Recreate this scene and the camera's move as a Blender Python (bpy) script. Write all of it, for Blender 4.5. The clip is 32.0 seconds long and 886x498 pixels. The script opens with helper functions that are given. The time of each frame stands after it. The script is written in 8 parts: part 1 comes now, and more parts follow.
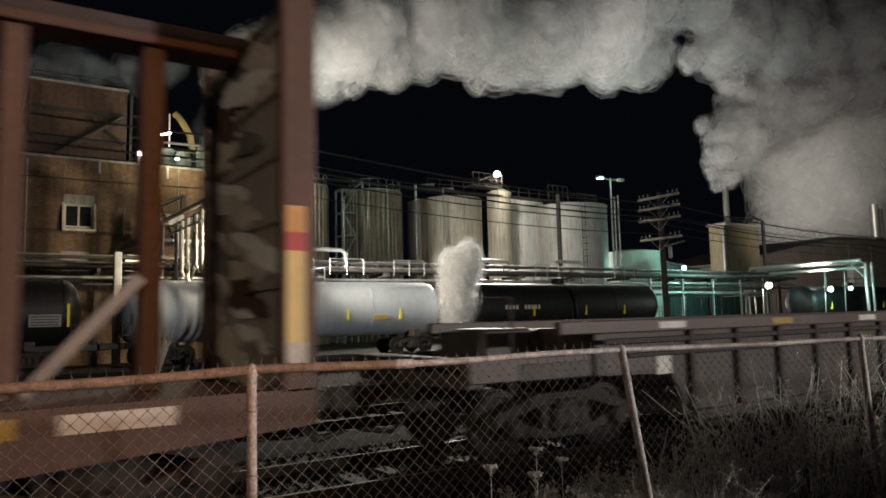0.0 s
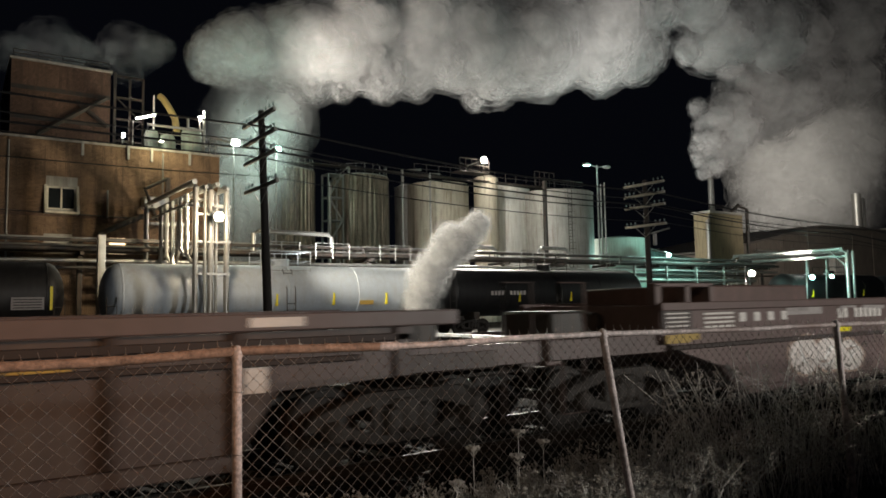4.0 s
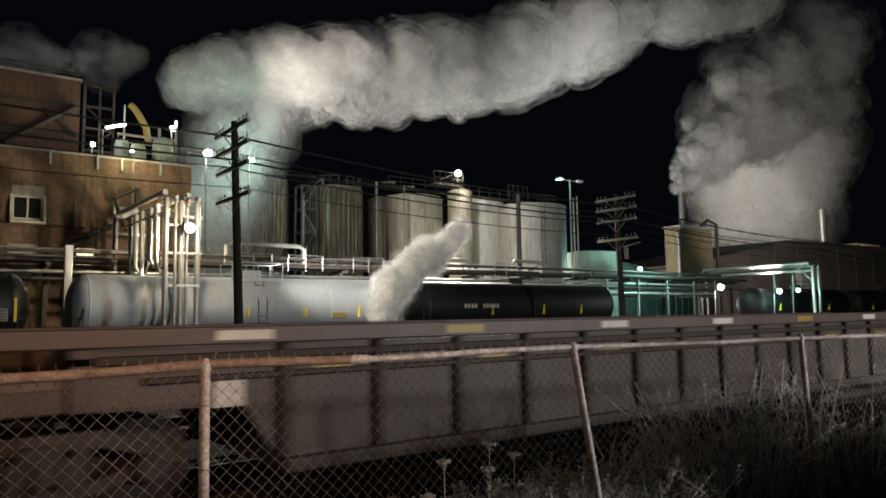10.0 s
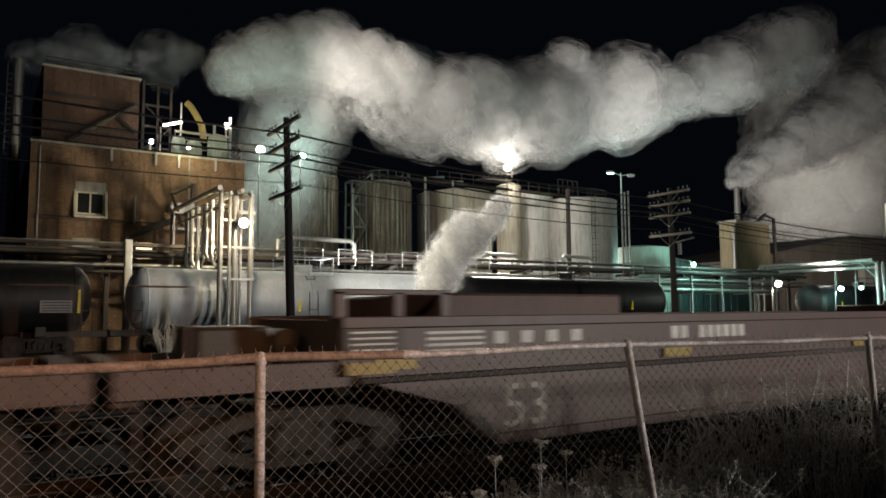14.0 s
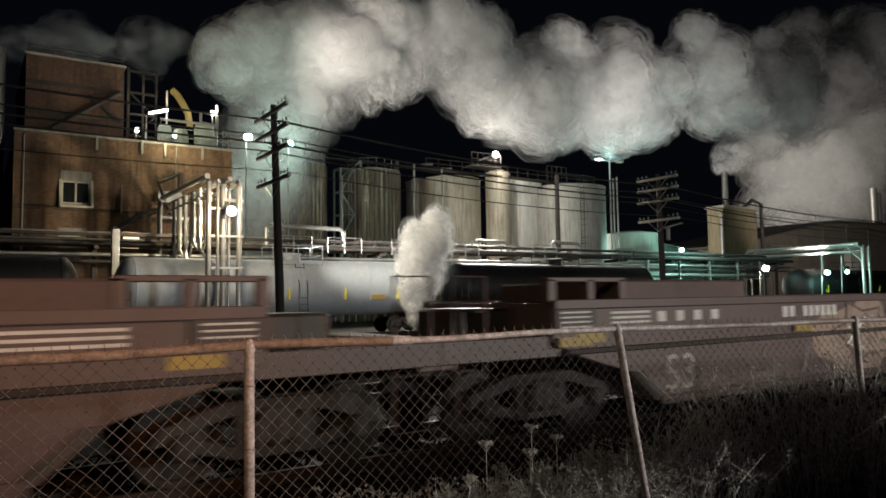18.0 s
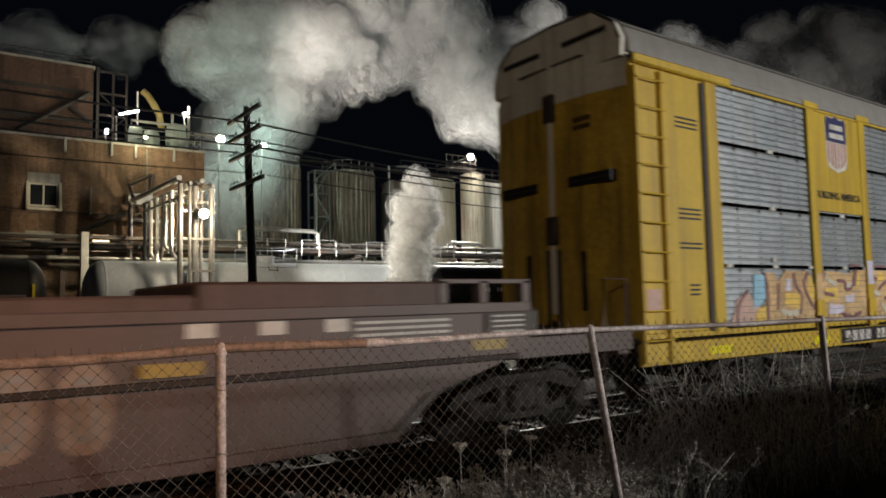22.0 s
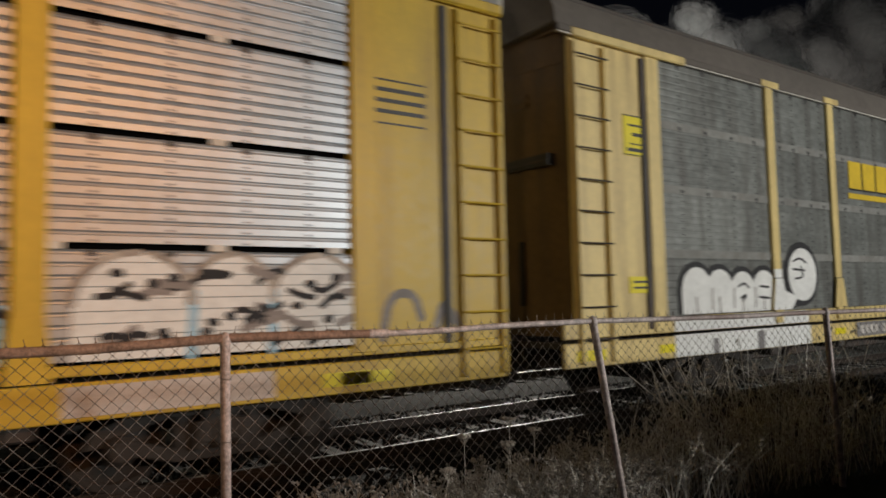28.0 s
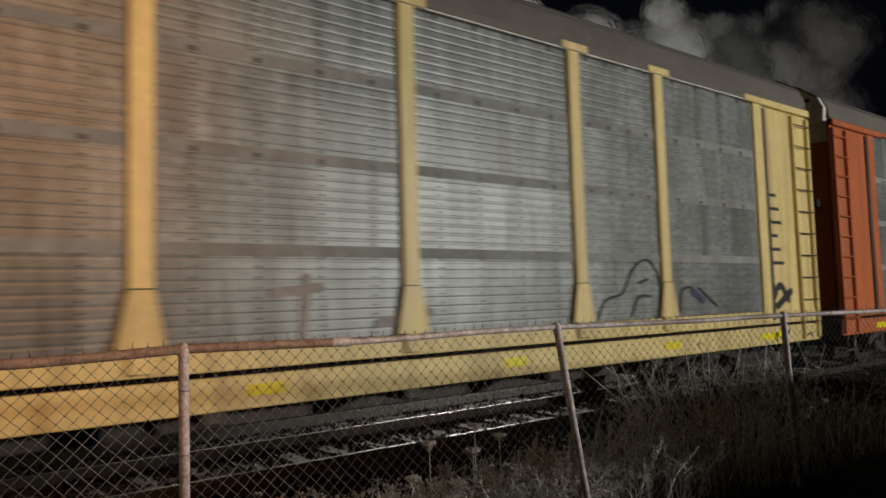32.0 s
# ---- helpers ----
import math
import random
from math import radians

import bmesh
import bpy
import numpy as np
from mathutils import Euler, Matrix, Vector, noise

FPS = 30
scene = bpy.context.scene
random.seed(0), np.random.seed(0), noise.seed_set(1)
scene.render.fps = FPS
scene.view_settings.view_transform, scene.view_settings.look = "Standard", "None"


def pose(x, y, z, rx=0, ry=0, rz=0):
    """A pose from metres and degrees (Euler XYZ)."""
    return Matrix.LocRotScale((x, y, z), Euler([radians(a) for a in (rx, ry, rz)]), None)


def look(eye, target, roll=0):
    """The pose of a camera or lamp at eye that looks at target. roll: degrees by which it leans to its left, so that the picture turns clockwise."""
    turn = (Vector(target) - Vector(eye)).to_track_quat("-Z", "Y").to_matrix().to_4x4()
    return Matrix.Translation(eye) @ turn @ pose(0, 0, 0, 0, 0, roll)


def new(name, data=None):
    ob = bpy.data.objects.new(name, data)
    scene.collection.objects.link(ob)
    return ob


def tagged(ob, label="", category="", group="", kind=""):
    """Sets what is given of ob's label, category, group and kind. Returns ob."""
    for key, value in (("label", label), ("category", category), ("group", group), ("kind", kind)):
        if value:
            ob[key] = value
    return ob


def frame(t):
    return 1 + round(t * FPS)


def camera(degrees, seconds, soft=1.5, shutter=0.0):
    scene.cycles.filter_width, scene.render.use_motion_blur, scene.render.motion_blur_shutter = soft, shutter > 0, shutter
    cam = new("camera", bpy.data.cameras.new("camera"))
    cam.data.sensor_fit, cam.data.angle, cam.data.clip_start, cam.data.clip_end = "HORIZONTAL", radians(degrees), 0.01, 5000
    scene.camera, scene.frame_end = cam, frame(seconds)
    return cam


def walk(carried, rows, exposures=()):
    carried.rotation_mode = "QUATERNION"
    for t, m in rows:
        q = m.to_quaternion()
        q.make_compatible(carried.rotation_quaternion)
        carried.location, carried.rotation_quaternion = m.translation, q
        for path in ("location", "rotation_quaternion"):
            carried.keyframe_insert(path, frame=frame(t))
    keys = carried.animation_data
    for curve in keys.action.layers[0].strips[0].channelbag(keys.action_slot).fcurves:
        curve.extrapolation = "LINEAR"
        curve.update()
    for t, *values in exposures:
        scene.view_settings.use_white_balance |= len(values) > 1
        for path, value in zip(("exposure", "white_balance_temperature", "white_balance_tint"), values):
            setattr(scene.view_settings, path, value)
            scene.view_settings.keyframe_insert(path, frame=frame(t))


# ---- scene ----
cam = camera(64.2, 32.0, soft=1.7, shutter=0.6)
PATH = [
    (0, (-0.021, 0.042, 1.772), (1.076, 1.703, 1.968), -1.40),
    (0.5, (-0.025, 0.035, 1.764), (1.073, 1.696, 1.949), -1.50),
    (1, (-0.025, 0.019, 1.765), (1.073, 1.681, 1.941), -1.40),
    (1.5, (-0.030, 0.018, 1.763), (1.069, 1.680, 1.934), -1.30),
    (2, (-0.025, 0.017, 1.762), (1.074, 1.679, 1.930), -1.20),
    (2.5, (-0.021, 0.018, 1.760), (1.082, 1.678, 1.924), -1.10),
    (3, (-0.014, 0.025, 1.757), (1.098, 1.680, 1.915), -1.00),
    (3.5, (-0.025, 0.014, 1.758), (1.097, 1.663, 1.912), -1.00),
    (5.5, (-0.045, -0.028, 1.762), (1.109, 1.597, 1.927), -1.10),
    (6, (-0.028, -0.011, 1.761), (1.135, 1.607, 1.927), -1.10),
    (6.5, (-0.020, -0.009, 1.759), (1.151, 1.603, 1.927), -1.20),
    (7, (-0.013, -0.012, 1.759), (1.162, 1.597, 1.931), -1.10),
    (7.5, (-0.019, -0.014, 1.759), (1.157, 1.594, 1.940), -1.10),
    (8, (-0.024, -0.002, 1.756), (1.148, 1.607, 1.948), -1.00),
    (8.5, (-0.022, -0.001, 1.753), (1.150, 1.608, 1.950), -0.80),
    (9, (-0.019, -0.005, 1.751), (1.158, 1.600, 1.945), -0.80),
    (9.5, (-0.016, -0.023, 1.758), (1.167, 1.578, 1.949), -0.80),
    (10, (-0.033, -0.020, 1.761), (1.156, 1.577, 1.950), -0.90),
    (10.5, (-0.022, -0.012, 1.759), (1.166, 1.585, 1.950), -0.90),
    (11, (-0.018, 0.000, 1.753), (1.164, 1.601, 1.950), -0.80),
    (11.5, (-0.014, 0.004, 1.756), (1.153, 1.616, 1.957), -0.70),
    (12, (-0.028, 0.013, 1.759), (1.108, 1.647, 1.958), -0.60),
    (12.5, (-0.028, 0.035, 1.760), (1.081, 1.688, 1.956), -0.50),
    (13, (-0.031, 0.026, 1.765), (1.058, 1.693, 1.954), -0.50),
    (13.5, (-0.038, 0.030, 1.766), (1.041, 1.704, 1.948), -0.40),
    (14, (-0.037, 0.015, 1.767), (1.040, 1.691, 1.943), -0.40),
    (14.5, (-0.040, 0.014, 1.766), (1.042, 1.688, 1.937), -0.50),
    (16.5, (-0.035, 0.025, 1.768), (1.065, 1.690, 1.909), -0.60),
    (17, (-0.033, 0.028, 1.764), (1.068, 1.692, 1.903), -0.70),
    (17.5, (-0.026, 0.038, 1.761), (1.076, 1.702, 1.899), -0.80),
    (18, (-0.023, 0.035, 1.757), (1.080, 1.697, 1.897), -0.90),
    (18.5, (-0.029, 0.029, 1.761), (1.077, 1.690, 1.900), -0.90),
    (19, (-0.026, 0.021, 1.756), (1.082, 1.680, 1.898), -0.90),
    (19.5, (-0.025, 0.030, 1.761), (1.088, 1.686, 1.905), -0.90),
    (20, (-0.016, 0.032, 1.758), (1.104, 1.683, 1.905), -1.00),
    (20.5, (-0.018, 0.040, 1.759), (1.115, 1.682, 1.907), -1.00),
    (21, (-0.013, 0.035, 1.758), (1.138, 1.664, 1.906), -1.00),
    (21.5, (-0.008, 0.028, 1.762), (1.151, 1.651, 1.906), -1.20),
    (22, (-0.016, 0.028, 1.755), (1.145, 1.650, 1.900), -1.20),
    (22.5, (-0.021, 0.036, 1.755), (1.132, 1.664, 1.898), -1.10),
    (23, (-0.026, 0.044, 1.758), (1.112, 1.683, 1.898), -1.10),
    (23.5, (-0.024, 0.039, 1.755), (1.105, 1.684, 1.895), -1.11),
    (24, (-0.023, 0.035, 1.752), (1.110, 1.678, 1.890), -1.12),
    (24.5, (-0.021, 0.030, 1.750), (1.117, 1.669, 1.886), -1.13),
    (25, (-0.020, 0.026, 1.747), (1.117, 1.665, 1.889), -1.14),
    (25.5, (-0.018, 0.021, 1.744), (1.115, 1.663, 1.890), -1.15),
    (27.5, (-0.012, 0.003, 1.733), (1.129, 1.640, 1.871), -1.19),
    (28, (-0.010, -0.001, 1.730), (1.136, 1.633, 1.862), -1.20),
    (28.5, (-0.001, -0.013, 1.724), (1.151, 1.617, 1.856), -1.20),
    (29, (0.008, -0.024, 1.719), (1.167, 1.600, 1.854), -1.20),
    (29.5, (0.010, -0.021, 1.725), (1.182, 1.594, 1.859), -1.27),
    (30, (0.011, -0.018, 1.731), (1.196, 1.588, 1.864), -1.33),
    (30.5, (0.013, -0.015, 1.736), (1.207, 1.584, 1.868), -1.40),
    (31, (0.015, -0.012, 1.742), (1.218, 1.580, 1.874), -1.47),
    (31.5, (0.016, -0.009, 1.748), (1.229, 1.576, 1.883), -1.53),
    (32, (0.018, -0.006, 1.754), (1.237, 1.573, 1.893), -1.60),
]
walk(cam, [(t, look(e, g, r)) for t, e, g, r in PATH])

# ---- night sky, lamps ----
world = bpy.data.worlds.new("night")
world.use_nodes = True
scene.world = world
scene.cycles.transparent_max_bounces = 64
wbg = world.node_tree.nodes["Background"]
wbg.inputs[0].default_value, wbg.inputs[1].default_value = (0.30, 0.36, 0.60, 1), 0.0045


def lamp(name, place, watts, colour, size=0.25, target=None, cone=None, blend=0.5):
    """A point lamp, or a spot aimed at target."""
    data = bpy.data.lights.new(name, "SPOT" if target else "POINT")
    data.energy, data.color, data.shadow_soft_size = watts, colour, size
    ob = new(name, data)
    ob.matrix_world = look(place, target) if target else pose(*place)
    if target:
        data.spot_size, data.spot_blend = radians(cone), blend
    return ob


WARM, SODIUM, WHITE, CYAN = (1, 0.80, 0.55), (1, 0.42, 0.14), (1, 0.93, 0.82), (0.50, 1, 0.88)
# lamps beside the road behind the camera
lamp("street_light_sodium", (3.0, -8.5, 7.2), 3000, SODIUM, 0.35, (-0.3, 7, 3.0), 35, 1.0)
lamp("mast_light_road", (20.7, -17.0, 5.2), 15600, (0.98, 0.955, 0.90), 0.5)
# unseen warm spot added to light the ends of passing cars
lamp("car_end_fill_light", (-16.0, -10.0, 9.0), 2700, (1, 0.80, 0.57), 0.3, (5.0, 8.3, 3.9), 23)
# plant lamps, with unseen fills added among them
lamp("rack_lamp_light", (9.12, 29.6, 5.65), 480, WARM, 0.2)
# extra spots set at the rack lamp to brighten puff, brick front and silos
lamp("rack_beam_light", (9.3, 29.4, 5.6), 8000, (1, 0.90, 0.72), 0.2, (21.5, 31.6, 4.6), 62, 0.9)
lamp("rack_fill_light", (9.9, 31.9, 5.7), 2400, (1, 0.84, 0.56), 0.15, (5.5, 45.0, 9.0), 125)
lamp("rack_fill_light", (10.0, 31.4, 5.7), 34000, (1, 0.97, 0.91), 0.2, (49.0, 54.0, 9.0), 42, 1.0)
# extra spot set at the roof lamp to brighten the main plume
lamp("roof_steam_fill_light", (12.7, 45.7, 14.1), 32000, (1, 0.88, 0.78), 0.6, (50.0, 62.0, 31.5), 52, 1.0)
lamp("yard_flood_light", (17.0, 51.6, 14.1), 420, (0.84, 1, 0.88), 0.5)
lamp("yard_flood_light", (21.0, 53.4, 14.4), 620, (0.66, 1, 0.85), 0.5)
lamp("tank_lamp_light", (46.0, 57.9, 17.0), 900, WHITE, 0.4)
lamp("loading_flood_light", (45.0, 57.0, 16.8), 95000, WHITE, 0.4, (27.0, 34.0, 4.0), 60)
lamp("mast_lamp_light", (64.7, 60.0, 18.5), 220, CYAN, 0.3)
# unseen upward spot added to light the high plume from the front
lamp("front_steam_fill_light", (61.0, 32.4, 4.6), 32000, (1, 0.93, 0.86), 0.4, (74.0, 62.0, 38.0), 70, 1.0)
# fill added to lighten the top of the brick front
lamp("brick_front_fill_light", (9.6, 42.6, 11.5), 150, (1, 0.95, 0.58), 0.1)
lamp("shed_lamp_light", (77.0, 58.6, 7.6), 2200, CYAN, 0.2)
lamp("gantry_lamp_light", (49.9, 30.6, 3.6), 480, WHITE, 0.2)
lamp("siding_lamp_light", (58.6, 30.6, 3.4), 750, CYAN, 0.2)
# unseen cyan fill added to brighten the low pipes
lamp("pipe_fill_light", (52.0, 36.4, 6.4), 800, CYAN, 0.2)
# unseen fill added to light the stack plume
lamp("steam_fill_light", (118.0, 44.0, 8.0), 16000, (1, 0.91, 0.82), 0.3, (160.0, 84.0, 46.0), 120, 0.4)
# unseen spot added to brighten the steam bank behind the warehouse
lamp("rear_steam_fill_light", (140.0, 78.0, 21.0), 75000, (1, 0.92, 0.80), 0.8, (208.0, 112.0, 40.0), 62, 1.0)
# unseen fill added behind the tanks to light the high plume
lamp("steam_fill_light", (70.0, 86.0, 3.0), 44000, (1, 0.95, 0.88), 1.2)

# ---- mesh and material tools ----


class Shape:
    """Collects faces of one mesh."""

    def __init__(self):
        self.v, self.f = [], []

    def add(self, verts, faces):
        n = len(self.v)
        self.v += [tuple(p) for p in verts]
        self.f += [tuple(i + n for i in face) for face in faces]
        return self

    def box(self, x0, x1, y0, y1, z0, z1, b=0.0, m=None):
        c = ((x0 + x1) / 2, (y0 + y1) / 2, (z0 + z1) / 2)
        h = (abs(x1 - x0) / 2, abs(y1 - y0) / 2, abs(z1 - z0) / 2)
        if b <= 0:
            vs = [(c[0] + sx * h[0], c[1] + sy * h[1], c[2] + sz * h[2]) for sx in (-1, 1) for sy in (-1, 1) for sz in (-1, 1)]
            fs = [(0, 1, 3, 2), (4, 6, 7, 5), (0, 4, 5, 1), (2, 3, 7, 6), (0, 2, 6, 4), (1, 5, 7, 3)]
        else:
            b = min(b, *(0.45 * e for e in h))
            vs, fs, at = [], [], {}
            for s in [(sx, sy, sz) for sx in (-1, 1) for sy in (-1, 1) for sz in (-1, 1)]:
                for a in range(3):
                    at[s, a] = len(vs)
                    vs.append(tuple(c[k] + s[k] * (h[k] - (0 if k == a else b)) for k in range(3)))
            raw = []
            for a in range(3):
                p, q = (a + 1) % 3, (a + 2) % 3
                for sa in (-1, 1):
                    loop = []
                    for sp, sq in ((-1, -1), (1, -1), (1, 1), (-1, 1)):
                        s = [0, 0, 0]
                        s[a], s[p], s[q] = sa, sp, sq
                        loop.append(at[tuple(s), a])
                    raw.append(loop)
                for sp in (-1, 1):
                    for sq in (-1, 1):
                        s0, s1 = [0, 0, 0], [0, 0, 0]
                        s0[a], s0[p], s0[q] = -1, sp, sq
                        s1[a], s1[p], s1[q] = 1, sp, sq
                        raw.append([at[tuple(s0), p], at[tuple(s1), p], at[tuple(s1), q], at[tuple(s0), q]])
            for s in [(sx, sy, sz) for sx in (-1, 1) for sy in (-1, 1) for sz in (-1, 1)]:
                raw.append([at[s, 0], at[s, 1], at[s, 2]])
            cc = Vector(c)
            for loop in raw:
                p0, p1, p2 = (Vector(vs[i]) for i in loop[:3])
                mid = sum((Vector(vs[i]) for i in loop), Vector()) / len(loop)
                fs.append(tuple(loop) if (p1 - p0).cross(p2 - p0).dot(mid - cc) > 0 else tuple(reversed(loop)))
        if m is not None:
            vs = [m @ Vector(p) for p in vs]
        return self.add(vs, fs)

    def tube(self, points, r, n=8, closed=False, caps=True):
        """A round bar along a polyline; r may be a list."""
        pts = [Vector(p) for p in points]
        k = len(pts)
        rr = r if isinstance(r, (list, tuple)) else [r] * k
        vs, fs = [], []
        for i, p in enumerate(pts):
            a, b = pts[i - 1 if i or closed else 0], pts[(i + 1) % k if i < k - 1 or closed else k - 1]
            d = (b - a).normalized()
            u = d.cross(Vector((0, 0, 1)) if abs(d.z) < 0.9 else Vector((1, 0, 0))).normalized()
            w = d.cross(u)
            vs += [p + rr[i] * (math.cos(2 * math.pi * j / n) * u + math.sin(2 * math.pi * j / n) * w) for j in range(n)]
        for i in range(k if closed else k - 1):
            a, b = i * n, ((i + 1) % k) * n
            fs += [(a + j, a + (j + 1) % n, b + (j + 1) % n, b + j) for j in range(n)]
        if caps and not closed:
            fs += [tuple(reversed(range(n))), tuple((k - 1) * n + j for j in range(n))]
        return self.add(vs, fs)

    def lathe(self, profile, n=32, m=None, wave=None):
        """profile of (radius, height) turned round z."""
        vs, fs = [], []
        for r, z in profile:
            for j in range(n):
                q = r * (1 + (wave(j) if wave else 0))
                a = 2 * math.pi * j / n
                vs.append(Vector((q * math.cos(a), q * math.sin(a), z)))
        for i in range(len(profile) - 1):
            a, b = i * n, (i + 1) * n
            fs += [(a + j, a + (j + 1) % n, b + (j + 1) % n, b + j) for j in range(n)]
        if profile[0][0] > 1e-4:
            fs.append(tuple(reversed(range(n))))
        if profile[-1][0] > 1e-4:
            fs.append(tuple((len(profile) - 1) * n + j for j in range(n)))
        if m is not None:
            vs = [m @ p for p in vs]
        return self.add(vs, fs)

    def prism(self, outline, axis, a, b):
        """A flat outline of two coordinates pushed along axis from a to b."""
        def at(p, d):
            q = list(p)
            q.insert(axis, d)
            return tuple(q)
        n = len(outline)
        area = sum(outline[i][0] * outline[(i + 1) % n][1] - outline[(i + 1) % n][0] * outline[i][1] for i in range(n))
        if (area > 0) == (axis == 1):
            outline = outline[::-1]
        if b < a:
            a, b = b, a
        vs = [at(p, a) for p in outline] + [at(p, b) for p in outline]
        fs = [tuple(reversed(range(n))), tuple(range(n, 2 * n))]
        fs += [(i, (i + 1) % n, n + (i + 1) % n, n + i) for i in range(n)]
        return self.add(vs, fs)

    def grid(self, rows):
        k, n = len(rows), len(rows[0])
        vs = [p for row in rows for p in row]
        fs = [(i * n + j, i * n + j + 1, (i + 1) * n + j + 1, (i + 1) * n + j) for i in range(k - 1) for j in range(n - 1)]
        return self.add(vs, fs)

    def mesh(self, name, material, smooth=40):
        me = bpy.data.meshes.new(name)
        me.from_pydata(self.v, [], self.f)
        if smooth:
            me.polygons.foreach_set("use_smooth", [True] * len(me.polygons))
            me.set_sharp_from_angle(angle=radians(smooth))
        me.materials.append(material)
        me.update()
        return me


def part(name, shape, material, parent=None, label="", smooth=40):
    """One mesh object, under a thing or a part where parent is given."""
    ob = new(name, shape if isinstance(shape, bpy.types.Mesh) else shape.mesh(name, material, smooth))
    ob.parent = parent
    return tagged(ob, label) if label else ob


def thing(name, label, category, group="", at=(0, 0, 0), kind=""):
    ob = new(name)
    ob.location = at
    ob.empty_display_size = 0.2
    return tagged(ob, label, category, group, kind)


def words(text, size, depth=0.004, bold=0.0):
    """A mesh of flat raised lettering, in the XZ plane, that faces -Y; starts at the origin."""
    cu = bpy.data.curves.new("lettering", "FONT")
    cu.body, cu.size, cu.extrude, cu.resolution_u = text, size, depth, 2
    cu.offset = bold
    ob = bpy.data.objects.new("lettering", cu)
    scene.collection.objects.link(ob)
    me = bpy.data.meshes.new_from_object(ob)
    bpy.data.objects.remove(ob)
    me.transform(Euler((radians(90), 0, 0)).to_matrix().to_4x4())
    return me


def mat(name, base, rough=0.6, metal=0.0, var=0.25, scale=1.2, fine=18.0, bump=0.25, dirt=None, amount=0.5, streak=True, spread=0.0):
    """A painted, stained or raw surface: colour drifts at two scales, dirt runs down it, fine relief."""
    m = bpy.data.materials.new(name)
    m.use_nodes = True
    nt = m.node_tree
    nd, ln = nt.nodes, nt.links.new
    bs = nd["Principled BSDF"]
    bs.inputs["Metallic"].default_value = metal
    tc = nd.new("ShaderNodeTexCoord")
    big, small = nd.new("ShaderNodeTexNoise"), nd.new("ShaderNodeTexNoise")
    for node, s, d in ((big, scale, 4), (small, fine, 5)):
        node.inputs["Scale"].default_value, node.inputs["Detail"].default_value = s, d
        node.inputs["Roughness"].default_value = 0.65
    info = nd.new("ShaderNodeObjectInfo")
    shift = nd.new("ShaderNodeVectorMath")
    shift.operation = "MULTIPLY_ADD"
    shift.inputs[1].default_value = (1, 1, 1)
    ln(tc.outputs["Object"], shift.inputs[0])
    off = nd.new("ShaderNodeMath")
    off.operation, off.inputs[1].default_value = "MULTIPLY", 40.0
    ln(info.outputs["Random"], off.inputs[0])
    ln(off.outputs[0], shift.inputs[2])
    ln(shift.outputs[0], big.inputs["Vector"])
    ln(shift.outputs[0], small.inputs["Vector"])
    mixn = nd.new("ShaderNodeMath")
    mixn.operation = "ADD"
    ln(big.outputs["Fac"], mixn.inputs[0])
    ln(small.outputs["Fac"], mixn.inputs[1])
    rng = nd.new("ShaderNodeMapRange")
    rng.inputs["From Min"].default_value, rng.inputs["From Max"].default_value = 0.7, 1.3
    rng.inputs["To Min"].default_value, rng.inputs["To Max"].default_value = 1 - var, 1 + var
    ln(mixn.outputs[0], rng.inputs["Value"])
    hsv = nd.new("ShaderNodeHueSaturation")
    hsv.inputs["Color"].default_value = (*base, 1)
    ln(rng.outputs[0], hsv.inputs["Value"])
    out = hsv.outputs["Color"]
    if spread:
        sp = nd.new("ShaderNodeMapRange")
        sp.inputs["To Min"].default_value, sp.inputs["To Max"].default_value = 1 - spread, 1 + spread
        ln(info.outputs["Random"], sp.inputs["Value"])
        h2 = nd.new("ShaderNodeHueSaturation")
        ln(out, h2.inputs["Color"])
        ln(sp.outputs[0], h2.inputs["Value"])
        out = h2.outputs["Color"]
    if dirt:
        mp = nd.new("ShaderNodeMapping")
        mp.inputs["Scale"].default_value = (3.0, 3.0, 0.25) if streak else (1, 1, 1)
        ln(shift.outputs[0], mp.inputs["Vector"])
        dn = nd.new("ShaderNodeTexNoise")
        dn.inputs["Scale"].default_value, dn.inputs["Detail"].default_value = 1.6, 6
        ln(mp.outputs[0], dn.inputs["Vector"])
        dr = nd.new("ShaderNodeMapRange")
        dr.inputs["From Min"].default_value, dr.inputs["From Max"].default_value = 0.45, 0.75
        dr.inputs["To Max"].default_value = amount
        ln(dn.outputs["Fac"], dr.inputs["Value"])
        mx = nd.new("ShaderNodeMix")
        mx.data_type = "RGBA"
        ln(dr.outputs[0], mx.inputs[0])
        ln(out, mx.inputs[6])
        mx.inputs[7].default_value = (*dirt, 1)
        out = mx.outputs[2]
    ln(out, bs.inputs["Base Color"])
    rr = nd.new("ShaderNodeMapRange")
    rr.inputs["To Min"].default_value, rr.inputs["To Max"].default_value = max(0.05, rough - 0.12), min(1, rough + 0.12)
    ln(small.outputs["Fac"], rr.inputs["Value"])
    ln(rr.outputs[0], bs.inputs["Roughness"])
    if bump:
        bp = nd.new("ShaderNodeBump")
        bp.inputs["Strength"].default_value, bp.inputs["Distance"].default_value = bump, 0.01
        ln(small.outputs["Fac"], bp.inputs["Height"])
        ln(bp.outputs[0], bs.inputs["Normal"])
    return m


def glow(name, colour, strength):
    m = bpy.data.materials.new(name)
    m.use_nodes = True
    bs = m.node_tree.nodes["Principled BSDF"]
    bs.inputs["Base Color"].default_value = (*colour, 1)
    bs.inputs["Emission Color"].default_value, bs.inputs["Emission Strength"].default_value = (*colour, 1), strength
    return m


